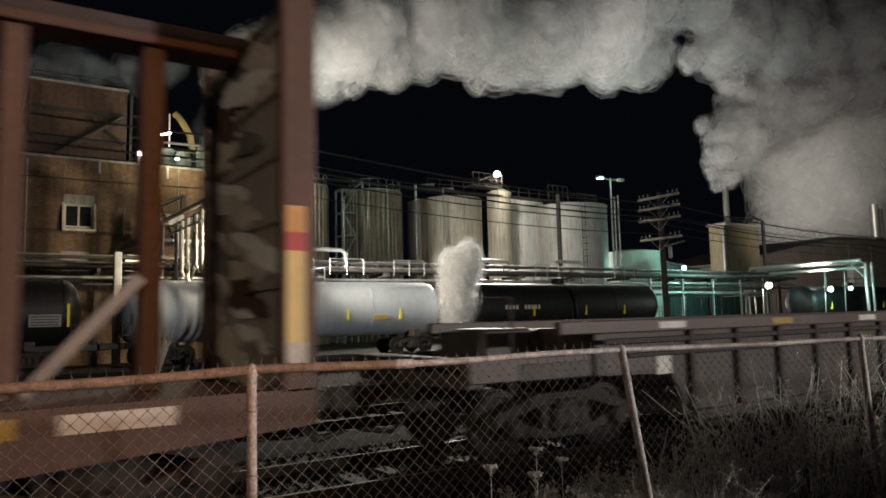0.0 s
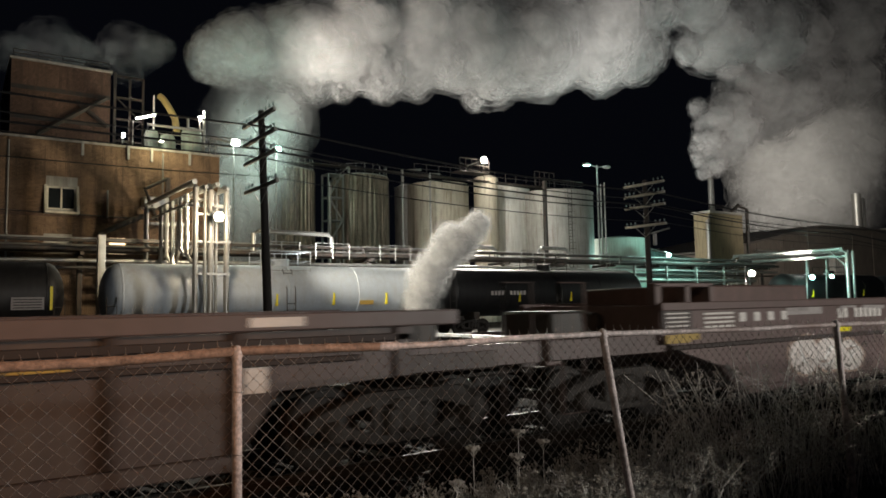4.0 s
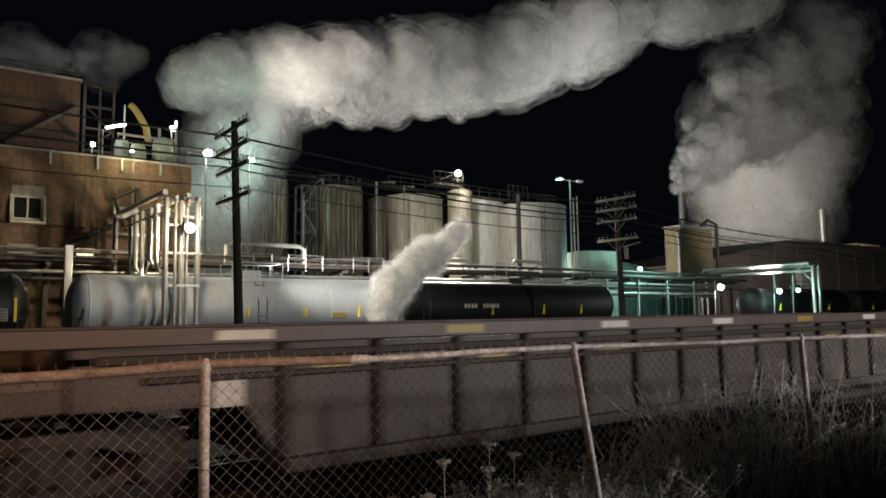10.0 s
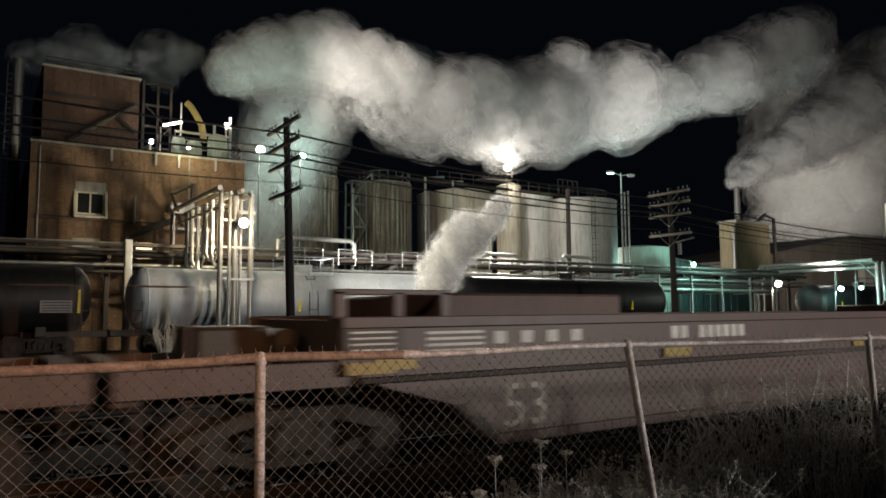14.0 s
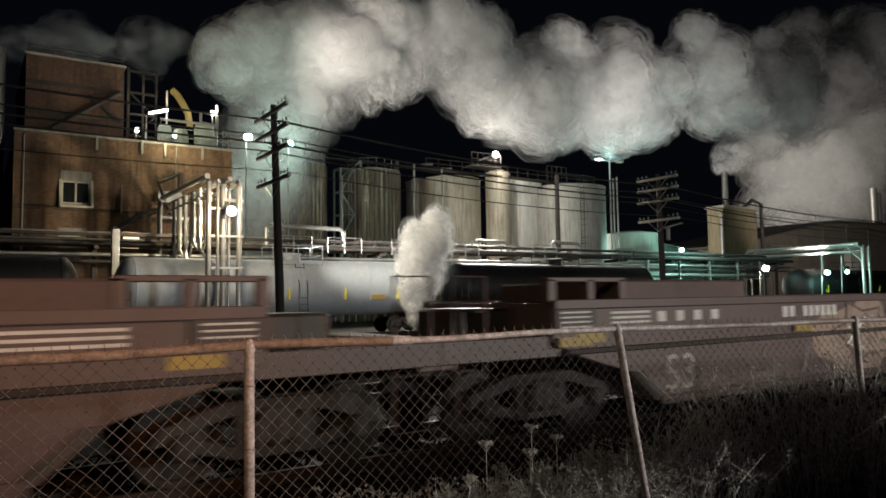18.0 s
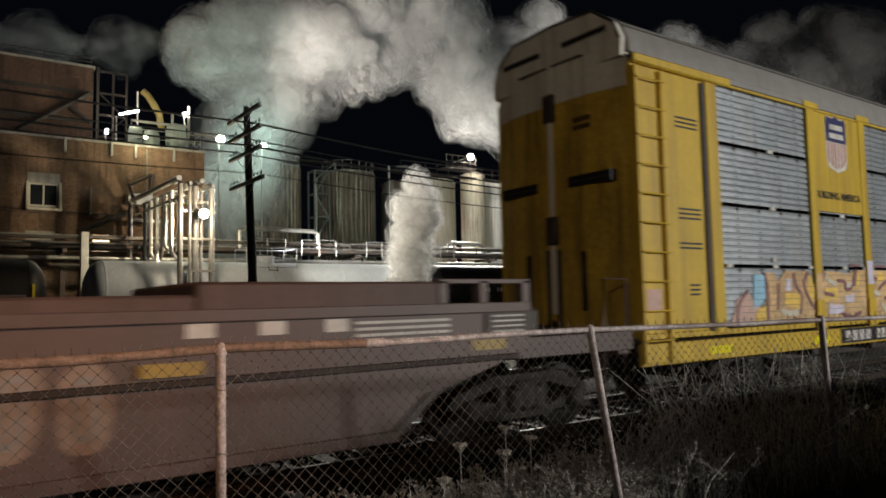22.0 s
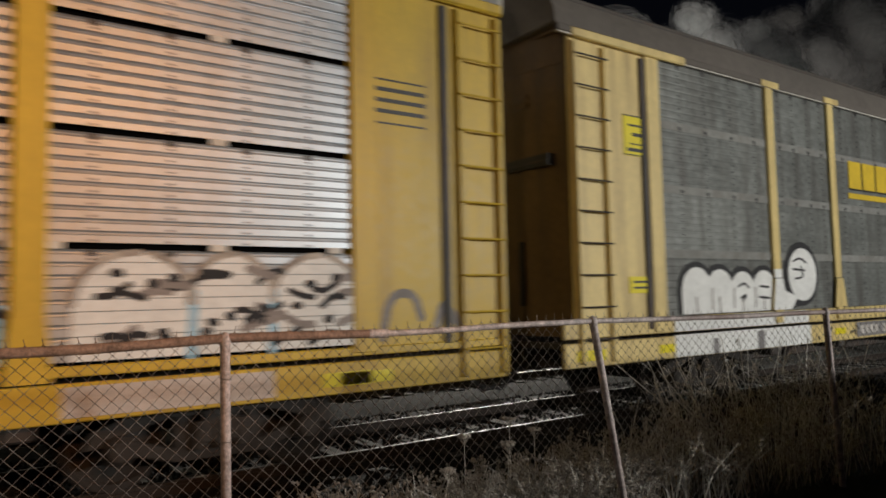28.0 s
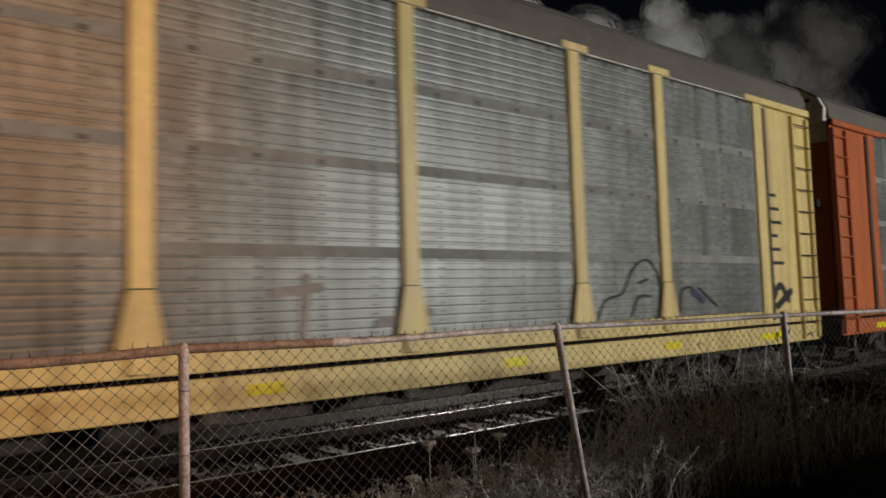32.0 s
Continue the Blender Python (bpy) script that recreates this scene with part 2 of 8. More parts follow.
def brick_mat(name, base, mortar):
    m = mat(name, base, 0.85, 0, 0.3, 0.5, 9, 0.3, dirt=(0.05, 0.035, 0.03), amount=0.6)
    nd, ln = m.node_tree.nodes, m.node_tree.links.new
    bs = nd["Principled BSDF"]
    colour = bs.inputs["Base Color"].links[0].from_socket
    tc = nd.new("ShaderNodeTexCoord")
    mp = nd.new("ShaderNodeMapping")
    mp.inputs["Rotation"].default_value = (radians(90), 0, 0)
    ln(tc.outputs["Object"], mp.inputs["Vector"])
    bk = nd.new("ShaderNodeTexBrick")
    for key, value in (("Scale", 1.0), ("Brick Width", 0.22), ("Row Height", 0.075), ("Mortar Size", 0.008)):
        bk.inputs[key].default_value = value
    bk.inputs["Mortar"].default_value = (*mortar, 1)
    bk.inputs["Color2"].default_value = (0.7, 0.7, 0.7, 1)
    bk.inputs["Color1"].default_value = (1, 1, 1, 1)
    ln(mp.outputs[0], bk.inputs["Vector"])
    mul = nd.new("ShaderNodeMix")
    mul.data_type, mul.blend_type = "RGBA", "MULTIPLY"
    mul.inputs[0].default_value = 1.0
    ln(colour, mul.inputs[6])
    ln(bk.outputs["Color"], mul.inputs[7])
    ln(mul.outputs[2], bs.inputs["Base Color"])
    return m


def steam_mat(name, low, high, scale, soft, through_share=0.35):
    """Lit droplets: white scatter, thinned out by drifting gaps of its own."""
    m = bpy.data.materials.new(name)
    m.use_nodes = True
    nt = m.node_tree
    nd, ln = nt.nodes, nt.links.new
    nd.remove(nd["Principled BSDF"])
    out = nd["Material Output"]
    df, tl, tp = nd.new("ShaderNodeBsdfDiffuse"), nd.new("ShaderNodeBsdfTranslucent"), nd.new("ShaderNodeBsdfTransparent")
    for node in (df, tl):
        node.inputs["Color"].default_value = (0.97, 0.97, 0.97, 1)
    sc, mx = nd.new("ShaderNodeMixShader"), nd.new("ShaderNodeMixShader")
    sc.inputs[0].default_value = through_share
    ln(df.outputs[0], sc.inputs[1])
    ln(tl.outputs[0], sc.inputs[2])
    tc, no = nd.new("ShaderNodeTexCoord"), nd.new("ShaderNodeTexNoise")
    no.inputs["Scale"].default_value, no.inputs["Detail"].default_value, no.inputs["Roughness"].default_value = scale, 3, 0.5
    ln(tc.outputs["Object"], no.inputs["Vector"])
    rg = nd.new("ShaderNodeMapRange")
    rg.interpolation_type = "SMOOTHSTEP"
    rg.inputs["From Min"].default_value, rg.inputs["From Max"].default_value = 0.5 - soft, 0.5 + soft
    rg.inputs["To Min"].default_value, rg.inputs["To Max"].default_value = low, high
    ln(no.outputs["Fac"], rg.inputs["Value"])
    ln(rg.outputs[0], mx.inputs[0])
    ln(tp.outputs[0], mx.inputs[1])
    ln(sc.outputs[0], mx.inputs[2])
    ln(mx.outputs[0], out.inputs["Surface"])
    return m

# ---- materials ----
STEEL_DARK = mat("dark_steel", (0.06, 0.055, 0.05), 0.6, 0.3, 0.3, 2, 25, 0.2, dirt=(0.12, 0.06, 0.035), amount=0.5)
GALV = mat("galvanised_steel", (0.42, 0.42, 0.40), 0.42, 0.7, 0.2, 3, 30, 0.1, dirt=(0.22, 0.16, 0.11), amount=0.4)
POST_STEEL = mat("fence_steel", (0.60, 0.52, 0.50), 0.6, 0.1, 0.6, 14, 60, 0.5, dirt=(0.16, 0.075, 0.05), amount=0.95, streak=False)
RAIL_RUST = mat("rusty_pipe", (0.30, 0.20, 0.15), 0.75, 0.0, 0.6, 14, 60, 0.6, dirt=(0.10, 0.05, 0.035), amount=0.9, streak=False)
WIRE = mat("fence_wire", (0.42, 0.39, 0.37), 0.40, 0.5, 0.4, 3, 20, 0, dirt=(0.15, 0.085, 0.055), amount=0.8, streak=False)
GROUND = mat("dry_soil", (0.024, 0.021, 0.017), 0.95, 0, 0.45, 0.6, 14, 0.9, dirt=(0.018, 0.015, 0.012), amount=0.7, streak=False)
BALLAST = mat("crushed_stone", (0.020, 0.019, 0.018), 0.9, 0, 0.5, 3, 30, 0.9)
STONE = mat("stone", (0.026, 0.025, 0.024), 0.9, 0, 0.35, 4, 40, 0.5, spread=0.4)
RAIL = mat("rail_steel", (0.04, 0.03, 0.024), 0.65, 0.4, 0.3, 2, 30, 0.3)
RAIL_HEAD = mat("polished_rail", (0.09, 0.085, 0.08), 0.55, 0.8, 0.5, 1.3, 30, 0.15, dirt=(0.03, 0.025, 0.02), amount=0.8, streak=False)
TIE = mat("tie_wood", (0.030, 0.025, 0.021), 0.9, 0, 0.4, 2, 30, 0.6, spread=0.25)
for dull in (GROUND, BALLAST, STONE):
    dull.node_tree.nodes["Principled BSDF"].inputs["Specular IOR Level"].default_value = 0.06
STRAW = mat("dry_grass", (0.46, 0.42, 0.37), 0.9, 0, 0.55, 3, 20, 0)
STALK = mat("weed_stalk", (0.80, 0.77, 0.72), 0.9, 0, 0.4, 3, 20, 0)
LEAF = mat("fallen_leaf", (0.30, 0.17, 0.09), 0.8, 0, 0.4, 4, 30, 0.2, spread=0.35)
WOOD_POLE = mat("creosoted_wood", (0.022, 0.018, 0.016), 0.85, 0, 0.3, 2, 30, 0.6, dirt=(0.02, 0.018, 0.016), amount=0.5)
ARM_WOOD = mat("weathered_wood", (0.36, 0.34, 0.30), 0.85, 0, 0.3, 3, 40, 0.5)
CERAMIC = mat("insulator", (0.16, 0.20, 0.20), 0.25, 0, 0.1, 3, 20, 0)
CABLE = mat("cable", (0.012, 0.012, 0.012), 0.6, 0, 0.1, 3, 20, 0)
BRICK = brick_mat("red_brick", (0.29, 0.185, 0.115), (0.22, 0.18, 0.14))
BRICK_OLD = brick_mat("dark_brick", (0.20, 0.12, 0.085), (0.14, 0.12, 0.10))
CONCRETE = mat("concrete", (0.42, 0.40, 0.36), 0.85, 0, 0.2, 0.8, 12, 0.4, dirt=(0.14, 0.12, 0.10), amount=0.6)
FRAME_PAINT = mat("cream_paint", (0.66, 0.62, 0.52), 0.6, 0, 0.15, 2, 20, 0.1, dirt=(0.3, 0.24, 0.18), amount=0.5)
GLASS = mat("dark_glass", (0.015, 0.018, 0.02), 0.08, 0, 0.1, 2, 10, 0)
SILO_METAL = mat("silo_cladding", (0.30, 0.25, 0.19), 0.42, 0.5, 0.35, 0.7, 8, 0.1, dirt=(0.045, 0.032, 0.02), amount=0.95)
TANK_CREAM = mat("cream_tank", (0.62, 0.56, 0.44), 0.55, 0.1, 0.18, 0.6, 10, 0.1, dirt=(0.27, 0.18, 0.10), amount=0.75)
TANK_WHITE = mat("white_tank", (0.74, 0.72, 0.66), 0.5, 0.05, 0.12, 0.6, 10, 0.1, dirt=(0.34, 0.26, 0.18), amount=0.5)
TANK_GREY = mat("grey_tank", (0.46, 0.45, 0.41), 0.5, 0.3, 0.2, 0.6, 10, 0.1, dirt=(0.2, 0.15, 0.11), amount=0.6)
TOWER_TAN = mat("tower_concrete", (0.30, 0.25, 0.15), 0.8, 0, 0.2, 0.5, 10, 0.2, dirt=(0.12, 0.09, 0.06), amount=0.7)
TANK_GREEN = mat("pale_green_tank", (0.46, 0.55, 0.48), 0.55, 0.1, 0.15, 0.6, 10, 0.1, dirt=(0.2, 0.2, 0.16), amount=0.5)
CAR_WHITE = mat("tank_car_white", (0.52, 0.58, 0.65), 0.38, 0.0, 0.12, 0.5, 9, 0.06, dirt=(0.36, 0.35, 0.33), amount=0.3)
CAR_BLACK = mat("tank_car_black", (0.010, 0.010, 0.011), 0.55, 0.0, 0.25, 0.6, 10, 0.06, dirt=(0.03, 0.028, 0.026), amount=0.5)
CAR_GREY = mat("chute_grey", (0.24, 0.23, 0.23), 0.5, 0.2, 0.2, 1, 14, 0.1)
REFLECT = mat("yellow_reflector", (0.85, 0.72, 0.02), 0.35, 0, 0.1, 3, 40, 0.05)
RIB_DARK = mat("rib_dark_brown", (0.030, 0.019, 0.015), 0.7, 0.05, 0.3, 0.7, 11, 0.12)
DUST = mat("dusty_seam", (0.25, 0.255, 0.24), 0.8, 0, 0.3, 1.2, 12, 0.05, dirt=(0.16, 0.14, 0.12), amount=0.6)
PLACARD = mat("yellow_placard", (0.36, 0.24, 0.05), 0.5, 0, 0.2, 3, 40, 0.05)
WELL_BROWN = mat("well_car_brown", (0.118, 0.077, 0.070), 0.55, 0.05, 0.22, 0.7, 11, 0.12, dirt=(0.10, 0.075, 0.06), amount=0.7)
WELL_GREY = mat("well_car_grey", (0.060, 0.044, 0.040), 0.6, 0.05, 0.25, 0.7, 11, 0.12, dirt=(0.09, 0.07, 0.055), amount=0.7)
CHORD = mat("chord_brown", (0.105, 0.074, 0.068), 0.55, 0.05, 0.22, 0.7, 11, 0.12, dirt=(0.08, 0.06, 0.05), amount=0.7)
RUST_RED = mat("oxide_red", (0.115, 0.068, 0.058), 0.65, 0.05, 0.3, 0.8, 12, 0.2, dirt=(0.07, 0.045, 0.035), amount=0.7)
TRUCK = mat("truck_casting", (0.055, 0.050, 0.046), 0.75, 0.2, 0.35, 2, 20, 0.4)
WHEEL = mat("wheel_steel", (0.045, 0.041, 0.038), 0.65, 0.2, 0.3, 2, 20, 0.2)
for dull in (TRUCK, WHEEL):
    dull.node_tree.nodes["Principled BSDF"].inputs["Specular IOR Level"].default_value = 0.15
DOOR_DULL = mat("dull_door", (0.12, 0.072, 0.03), 0.5, 0.1, 0.3, 0.8, 12, 0.1, dirt=(0.05, 0.04, 0.03), amount=0.7)
DOOR_STAINED = mat("stained_door", (0.56, 0.37, 0.05), 0.5, 0, 0.35, 0.9, 12, 0.1, dirt=(0.17, 0.10, 0.03), amount=0.95)
RACK_YELLOW = mat("rack_yellow", (0.63, 0.425, 0.04), 0.5, 0, 0.14, 0.6, 12, 0.08, dirt=(0.26, 0.15, 0.05), amount=0.55)
RACK_CREAM = mat("rack_faded_yellow", (0.78, 0.61, 0.25), 0.5, 0, 0.14, 0.6, 12, 0.08, dirt=(0.28, 0.18, 0.08), amount=0.6)
RACK_ORANGE = mat("rack_orange", (0.48, 0.12, 0.035), 0.55, 0, 0.2, 0.6, 12, 0.08, dirt=(0.2, 0.08, 0.04), amount=0.6)
RACK_WHITE = mat("rack_white_end", (0.70, 0.68, 0.62), 0.55, 0, 0.15, 0.6, 12, 0.08, dirt=(0.35, 0.28, 0.2), amount=0.6)
PANEL_BRIGHT = mat("bright_aluminium", (0.42, 0.455, 0.485), 0.46, 0.74, 0.25, 0.5, 10, 0.05, dirt=(0.40, 0.38, 0.36), amount=0.4)
PANEL_DULL = mat("weathered_zinc", (0.195, 0.208, 0.196), 0.45, 0.3, 0.5, 0.5, 10, 0.06, dirt=(0.095, 0.09, 0.082), amount=0.9)
ROOF_GREY = mat("rack_roof", (0.30, 0.29, 0.275), 0.55, 0.1, 0.15, 0.6, 10, 0.05, dirt=(0.2, 0.18, 0.16), amount=0.5)
# matt black standing for the shade inside open panel seams
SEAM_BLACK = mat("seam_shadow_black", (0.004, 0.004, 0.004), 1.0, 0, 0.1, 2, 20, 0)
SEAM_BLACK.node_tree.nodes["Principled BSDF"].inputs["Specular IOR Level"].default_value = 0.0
BLACK_PAINT = mat("black_paint", (0.015, 0.015, 0.016), 0.5, 0, 0.2, 2, 20, 0.05)
LETTER_WHITE = mat("stencil_white", (0.62, 0.58, 0.54), 0.6, 0, 0.25, 3, 20, 0.05)
STENCIL_OLD = mat("worn_stencil", (0.46, 0.42, 0.37), 0.7, 0, 0.4, 4, 24, 0.05, dirt=(0.12, 0.08, 0.07), amount=0.7)
LETTER_YELLOW = mat("logo_yellow", (0.75, 0.52, 0.03), 0.5, 0, 0.15, 2, 20, 0.05)
NAVY = mat("shield_navy", (0.03, 0.035, 0.12), 0.5, 0, 0.1, 2, 20, 0.05)
FADED_STRIPE = mat("faded_stripe", (0.46, 0.12, 0.10), 0.5, 0, 0.1, 2, 20, 0.05)
SHIELD_RED = mat("shield_red", (0.45, 0.05, 0.05), 0.5, 0, 0.1, 2, 20, 0.05)
FADED_PINK = mat("faded_spray_pink", (0.60, 0.54, 0.50), 0.7, 0, 0.3, 1.5, 14, 0.05)
TAG_WHITE = mat("spray_white", (0.84, 0.85, 0.83), 0.7, 0, 0.15, 1.5, 14, 0.05)
SPRAY_CREAM = mat("spray_cream", (0.62, 0.58, 0.48), 0.7, 0, 0.15, 1.5, 14, 0.05)
TAG_BLACK = mat("spray_black", (0.014, 0.014, 0.017), 0.7, 0, 0.2, 2, 14, 0.05)
TAG_BLUE = mat("spray_blue", (0.34, 0.60, 0.78), 0.7, 0, 0.2, 1.5, 14, 0.05)
FADED_ROSE = mat("faded_spray_rose", (0.40, 0.32, 0.28), 0.7, 0, 0.4, 2.5, 14, 0.05)
FADED_TAN = mat("faded_spray_tan", (0.31, 0.22, 0.17), 0.7, 0, 0.35, 1.5, 14, 0.05)
FADED_GREY = mat("faded_spray_grey", (0.29, 0.26, 0.245), 0.7, 0, 0.35, 1.5, 14, 0.05)
TAG_ORANGE = mat("spray_orange", (0.66, 0.38, 0.16), 0.7, 0, 0.25, 1.5, 14, 0.05)
TAG_PINK = mat("spray_pink", (0.62, 0.42, 0.36), 0.7, 0, 0.25, 1.5, 14, 0.05)
SPRAY_MAUVE = mat("spray_mauve", (0.25, 0.12, 0.13), 0.7, 0, 0.25, 1.5, 14, 0.05)
TAG_GOLD = mat("spray_gold", (0.82, 0.56, 0.13), 0.7, 0, 0.25, 1.5, 14, 0.05)
TAG_MINT = mat("spray_mint", (0.22, 0.36, 0.30), 0.7, 0, 0.25, 1.5, 14, 0.05)
DUCT = mat("duct_yellow", (0.55, 0.42, 0.16), 0.5, 0.1, 0.2, 2, 20, 0.1)
SHED_GREEN = mat("shed_sheet", (0.10, 0.15, 0.14), 0.55, 0.2, 0.2, 1, 12, 0.1)
WALL_SHEET = mat("brown_sheet", (0.20, 0.17, 0.14), 0.75, 0.05, 0.25, 0.3, 8, 0.2, dirt=(0.09, 0.075, 0.06), amount=0.7)
ROOFING = mat("roofing", (0.13, 0.115, 0.10), 0.8, 0, 0.25, 0.4, 8, 0.2)
GLOW_WARM = glow("warm_lamp", (1, 0.84, 0.60), 60)
GLOW_WHITE = glow("white_lamp", (1, 0.95, 0.84), 60)
GLOW_MINT = glow("mint_lamp", (0.85, 1, 0.85), 70)
GLOW_CYAN = glow("cyan_lamp", (0.5, 1, 0.88), 12)
GLOW_ROOM = glow("lit_room", (1, 0.75, 0.45), 2.5)
STEAM = [steam_mat("steam_core", 0.85, 1.0, 2.0, 0.2, 0.5), steam_mat("steam_veil", 0.15, 0.55, 2.5, 0.16, 0.5), steam_mat("steam_veil_outer", 0.0, 0.24, 3.5, 0.12, 0.5)]
STEAM_SOFT = [steam_mat("soft_core", 0.60, 1.0, 1.4, 0.2, 0.5), steam_mat("soft_inner", 0.12, 0.55, 1.8, 0.18, 0.5), steam_mat("soft_veil", 0.0, 0.30, 2.4, 0.14, 0.5), steam_mat("soft_veil_outer", 0.0, 0.15, 3.2, 0.10, 0.5)]
STEAM_THIN = [steam_mat("wisp_core", 0.06, 0.34, 0.8, 0.2, 0.5), steam_mat("wisp", 0.0, 0.24, 1.2, 0.18, 0.5), steam_mat("wisp_outer", 0.0, 0.10, 1.6, 0.16, 0.5)]
STEAM_EDGE = [steam_mat("puff_core", 0.22, 0.75, 1.6, 0.2, 0.5), steam_mat("puff", 0.0, 0.34, 2.4, 0.18, 0.5), steam_mat("puff_outer", 0.0, 0.14, 3.2, 0.14, 0.5)]
STEAM_SHRED = [steam_mat("shred_core", 0.0, 0.52, 1.5, 0.16, 0.5), steam_mat("shred", 0.0, 0.28, 1.9, 0.14, 0.5), steam_mat("shred_outer", 0.0, 0.16, 2.4, 0.14, 0.5)]
STEAM_FAINT = [steam_mat("faint_core", 0.0, 0.12, 1.1, 0.18), steam_mat("faint", 0.0, 0.08, 1.5, 0.16), steam_mat("faint_outer", 0.0, 0.05, 1.9, 0.16)]

# ---- ground and tracks ----
TRACK_Y, YARD_Y, SIDING_Y = 7.98, 12.7, 34.0


def ground_z(x, y):
    z = 0.10 if y < 3.6 else (0.10 - 0.40 * (y - 3.6) / 2.0 if y < 5.6 else -0.30)
    return z + (0.035 * noise.noise((x * 0.9, y * 0.9, 0)) + 0.015 * noise.noise((x * 4, y * 4, 3)) if -8 < y < 30 else 0)


def build_ground():
    xs = [-900, -400, -150, -60, -25, -12] + [-8 + 0.35 * i for i in range(92)] + [30, 40, 60, 90, 150, 300, 600, 1500]
    ys = [-900, -300, -80, -30, -15, -8] + [-4 + 0.3 * i for i in range(34)] + [7, 8.5, 11, 14, 18, 24, 30, 40, 60, 100, 200, 500, 1500]
    s = Shape().grid([[(x, y, ground_z(x, y)) for x in xs] for y in ys])
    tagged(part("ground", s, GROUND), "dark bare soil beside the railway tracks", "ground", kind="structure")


def build_track(y, x0, x1, name, ties):
    bed = Shape()
    prof = [(-2.9, -0.33), (-1.9, -0.16), (-1.3, -0.145), (1.3, -0.145), (1.9, -0.16), (2.9, -0.33)]
    rows = []
    n = int((x1 - x0) / (0.4 if ties else 3))
    for i in range(n + 1):
        x = x0 + (x1 - x0) * i / n
        rows.append([(x, y + a, z + (0.03 * noise.noise((x * 2.3, a * 3, y)) if 0 < j < 5 else 0)) for j, (a, z) in enumerate(prof)])
    bed.grid([[r[j] for r in rows] for j in range(len(prof))])
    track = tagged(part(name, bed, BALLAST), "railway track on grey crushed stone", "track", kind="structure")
    for side in (-0.7525, 0.7525):
        yy = y + side
        web = Shape().prism([(yy - 0.07, -0.16), (yy + 0.07, -0.16), (yy + 0.07, -0.148), (yy + 0.012, -0.135), (yy + 0.012, -0.045),
                             (yy + 0.034, -0.035), (yy + 0.034, -0.006), (yy - 0.034, -0.006), (yy - 0.034, -0.035), (yy - 0.012, -0.045),
                             (yy - 0.012, -0.135), (yy - 0.07, -0.148)], 0, x0, x1)
        rail = part("rail", web, RAIL, track, "rusty steel rail with polished head")
        part("rail_head", Shape().prism([(yy - 0.03, -0.006), (yy + 0.03, -0.006), (yy + 0.024, 0), (yy - 0.024, 0)], 0, x0, x1), RAIL_HEAD, rail)
    if ties:
        me = Shape().box(-0.11, 0.11, -1.25, 1.25, -0.30, -0.125, 0.012).mesh("tie", TIE)
        for i in range(ties):
            x = x0 + 0.5 + 0.56 * i
            ob = part("tie", me, TIE, track)
            ob.location = (x + random.uniform(-0.02, 0.02), y + random.uniform(-0.05, 0.05), random.uniform(-0.006, 0.006))
            ob.rotation_euler = (0, 0, random.uniform(-0.015, 0.015))
    return track


def build_stones():
    """Loose ballast stones on the near shoulder and between the rails."""
    rng = random.Random(5)
    s = Shape()
    base = [(1, 0, 0), (-1, 0, 0), (0, 1, 0), (0, -1, 0), (0, 0, 1), (0, 0, -1)]
    tri = [(0, 2, 4), (2, 1, 4), (1, 3, 4), (3, 0, 4), (2, 0, 5), (1, 2, 5), (3, 1, 5), (0, 3, 5)]
    for i in range(9000):
        x, y = -1 + 17 * rng.random() ** 1.3, rng.uniform(4.9, 10.4)
        a = y - TRACK_Y
        z = -0.14 if abs(a) < 1.5 else -0.16 - 0.17 * min(1, max(0, (abs(a) - 1.9) / 1.0))
        z = max(z, ground_z(x, y)) if y < 5.7 else z
        r = rng.uniform(0.016, 0.045)
        e = Euler((rng.random() * 6, rng.random() * 6, rng.random() * 6)).to_matrix()
        s.add([e @ Vector((p[0] * r * rng.uniform(0.7, 1.2), p[1] * r, p[2] * r * rng.uniform(0.6, 1))) + Vector((x, y, z + r * 0.3)) for p in base], tri)
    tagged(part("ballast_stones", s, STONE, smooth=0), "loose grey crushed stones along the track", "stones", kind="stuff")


build_ground()
build_track(TRACK_Y, -14, 150, "track_main", 90)
build_track(YARD_Y, -14, 150, "track_second", 60)
build_track(SIDING_Y, -40, 160, "track_siding", 0)
build_stones()


# ---- chain-link fence ----
POSTS = [(-3.68, 4.15, 1.50, 0, 0), (-1.27, 3.86, 1.51, 0.3, 0), (1.15, 3.60, 1.535, 0.2, -0.3), (3.56, 3.35, 1.541, 10.2, -1.0), (5.95, 3.00, 1.533, 5.0, 0),
         (8.33, 2.65, 1.53, -1, 0.5), (10.7, 2.30, 1.52, 1, 0), (13.1, 1.95, 1.52, 0, 0), (15.5, 1.6, 1.52, 0, 0)]


def fence_line(u):
    """Place on the top rail, u in bays."""
    i = max(0, min(len(POSTS) - 2, int(u)))
    a, b = POSTS[i], POSTS[i + 1]
    k = u - i
    sag = -0.012 * math.sin(math.pi * k) + 0.008 * noise.noise((u * 3.1, 7, 0))
    return Vector((a[0] + (b[0] - a[0]) * k, a[1] + (b[1] - a[1]) * k, a[2] + (b[2] - a[2]) * k + sag))


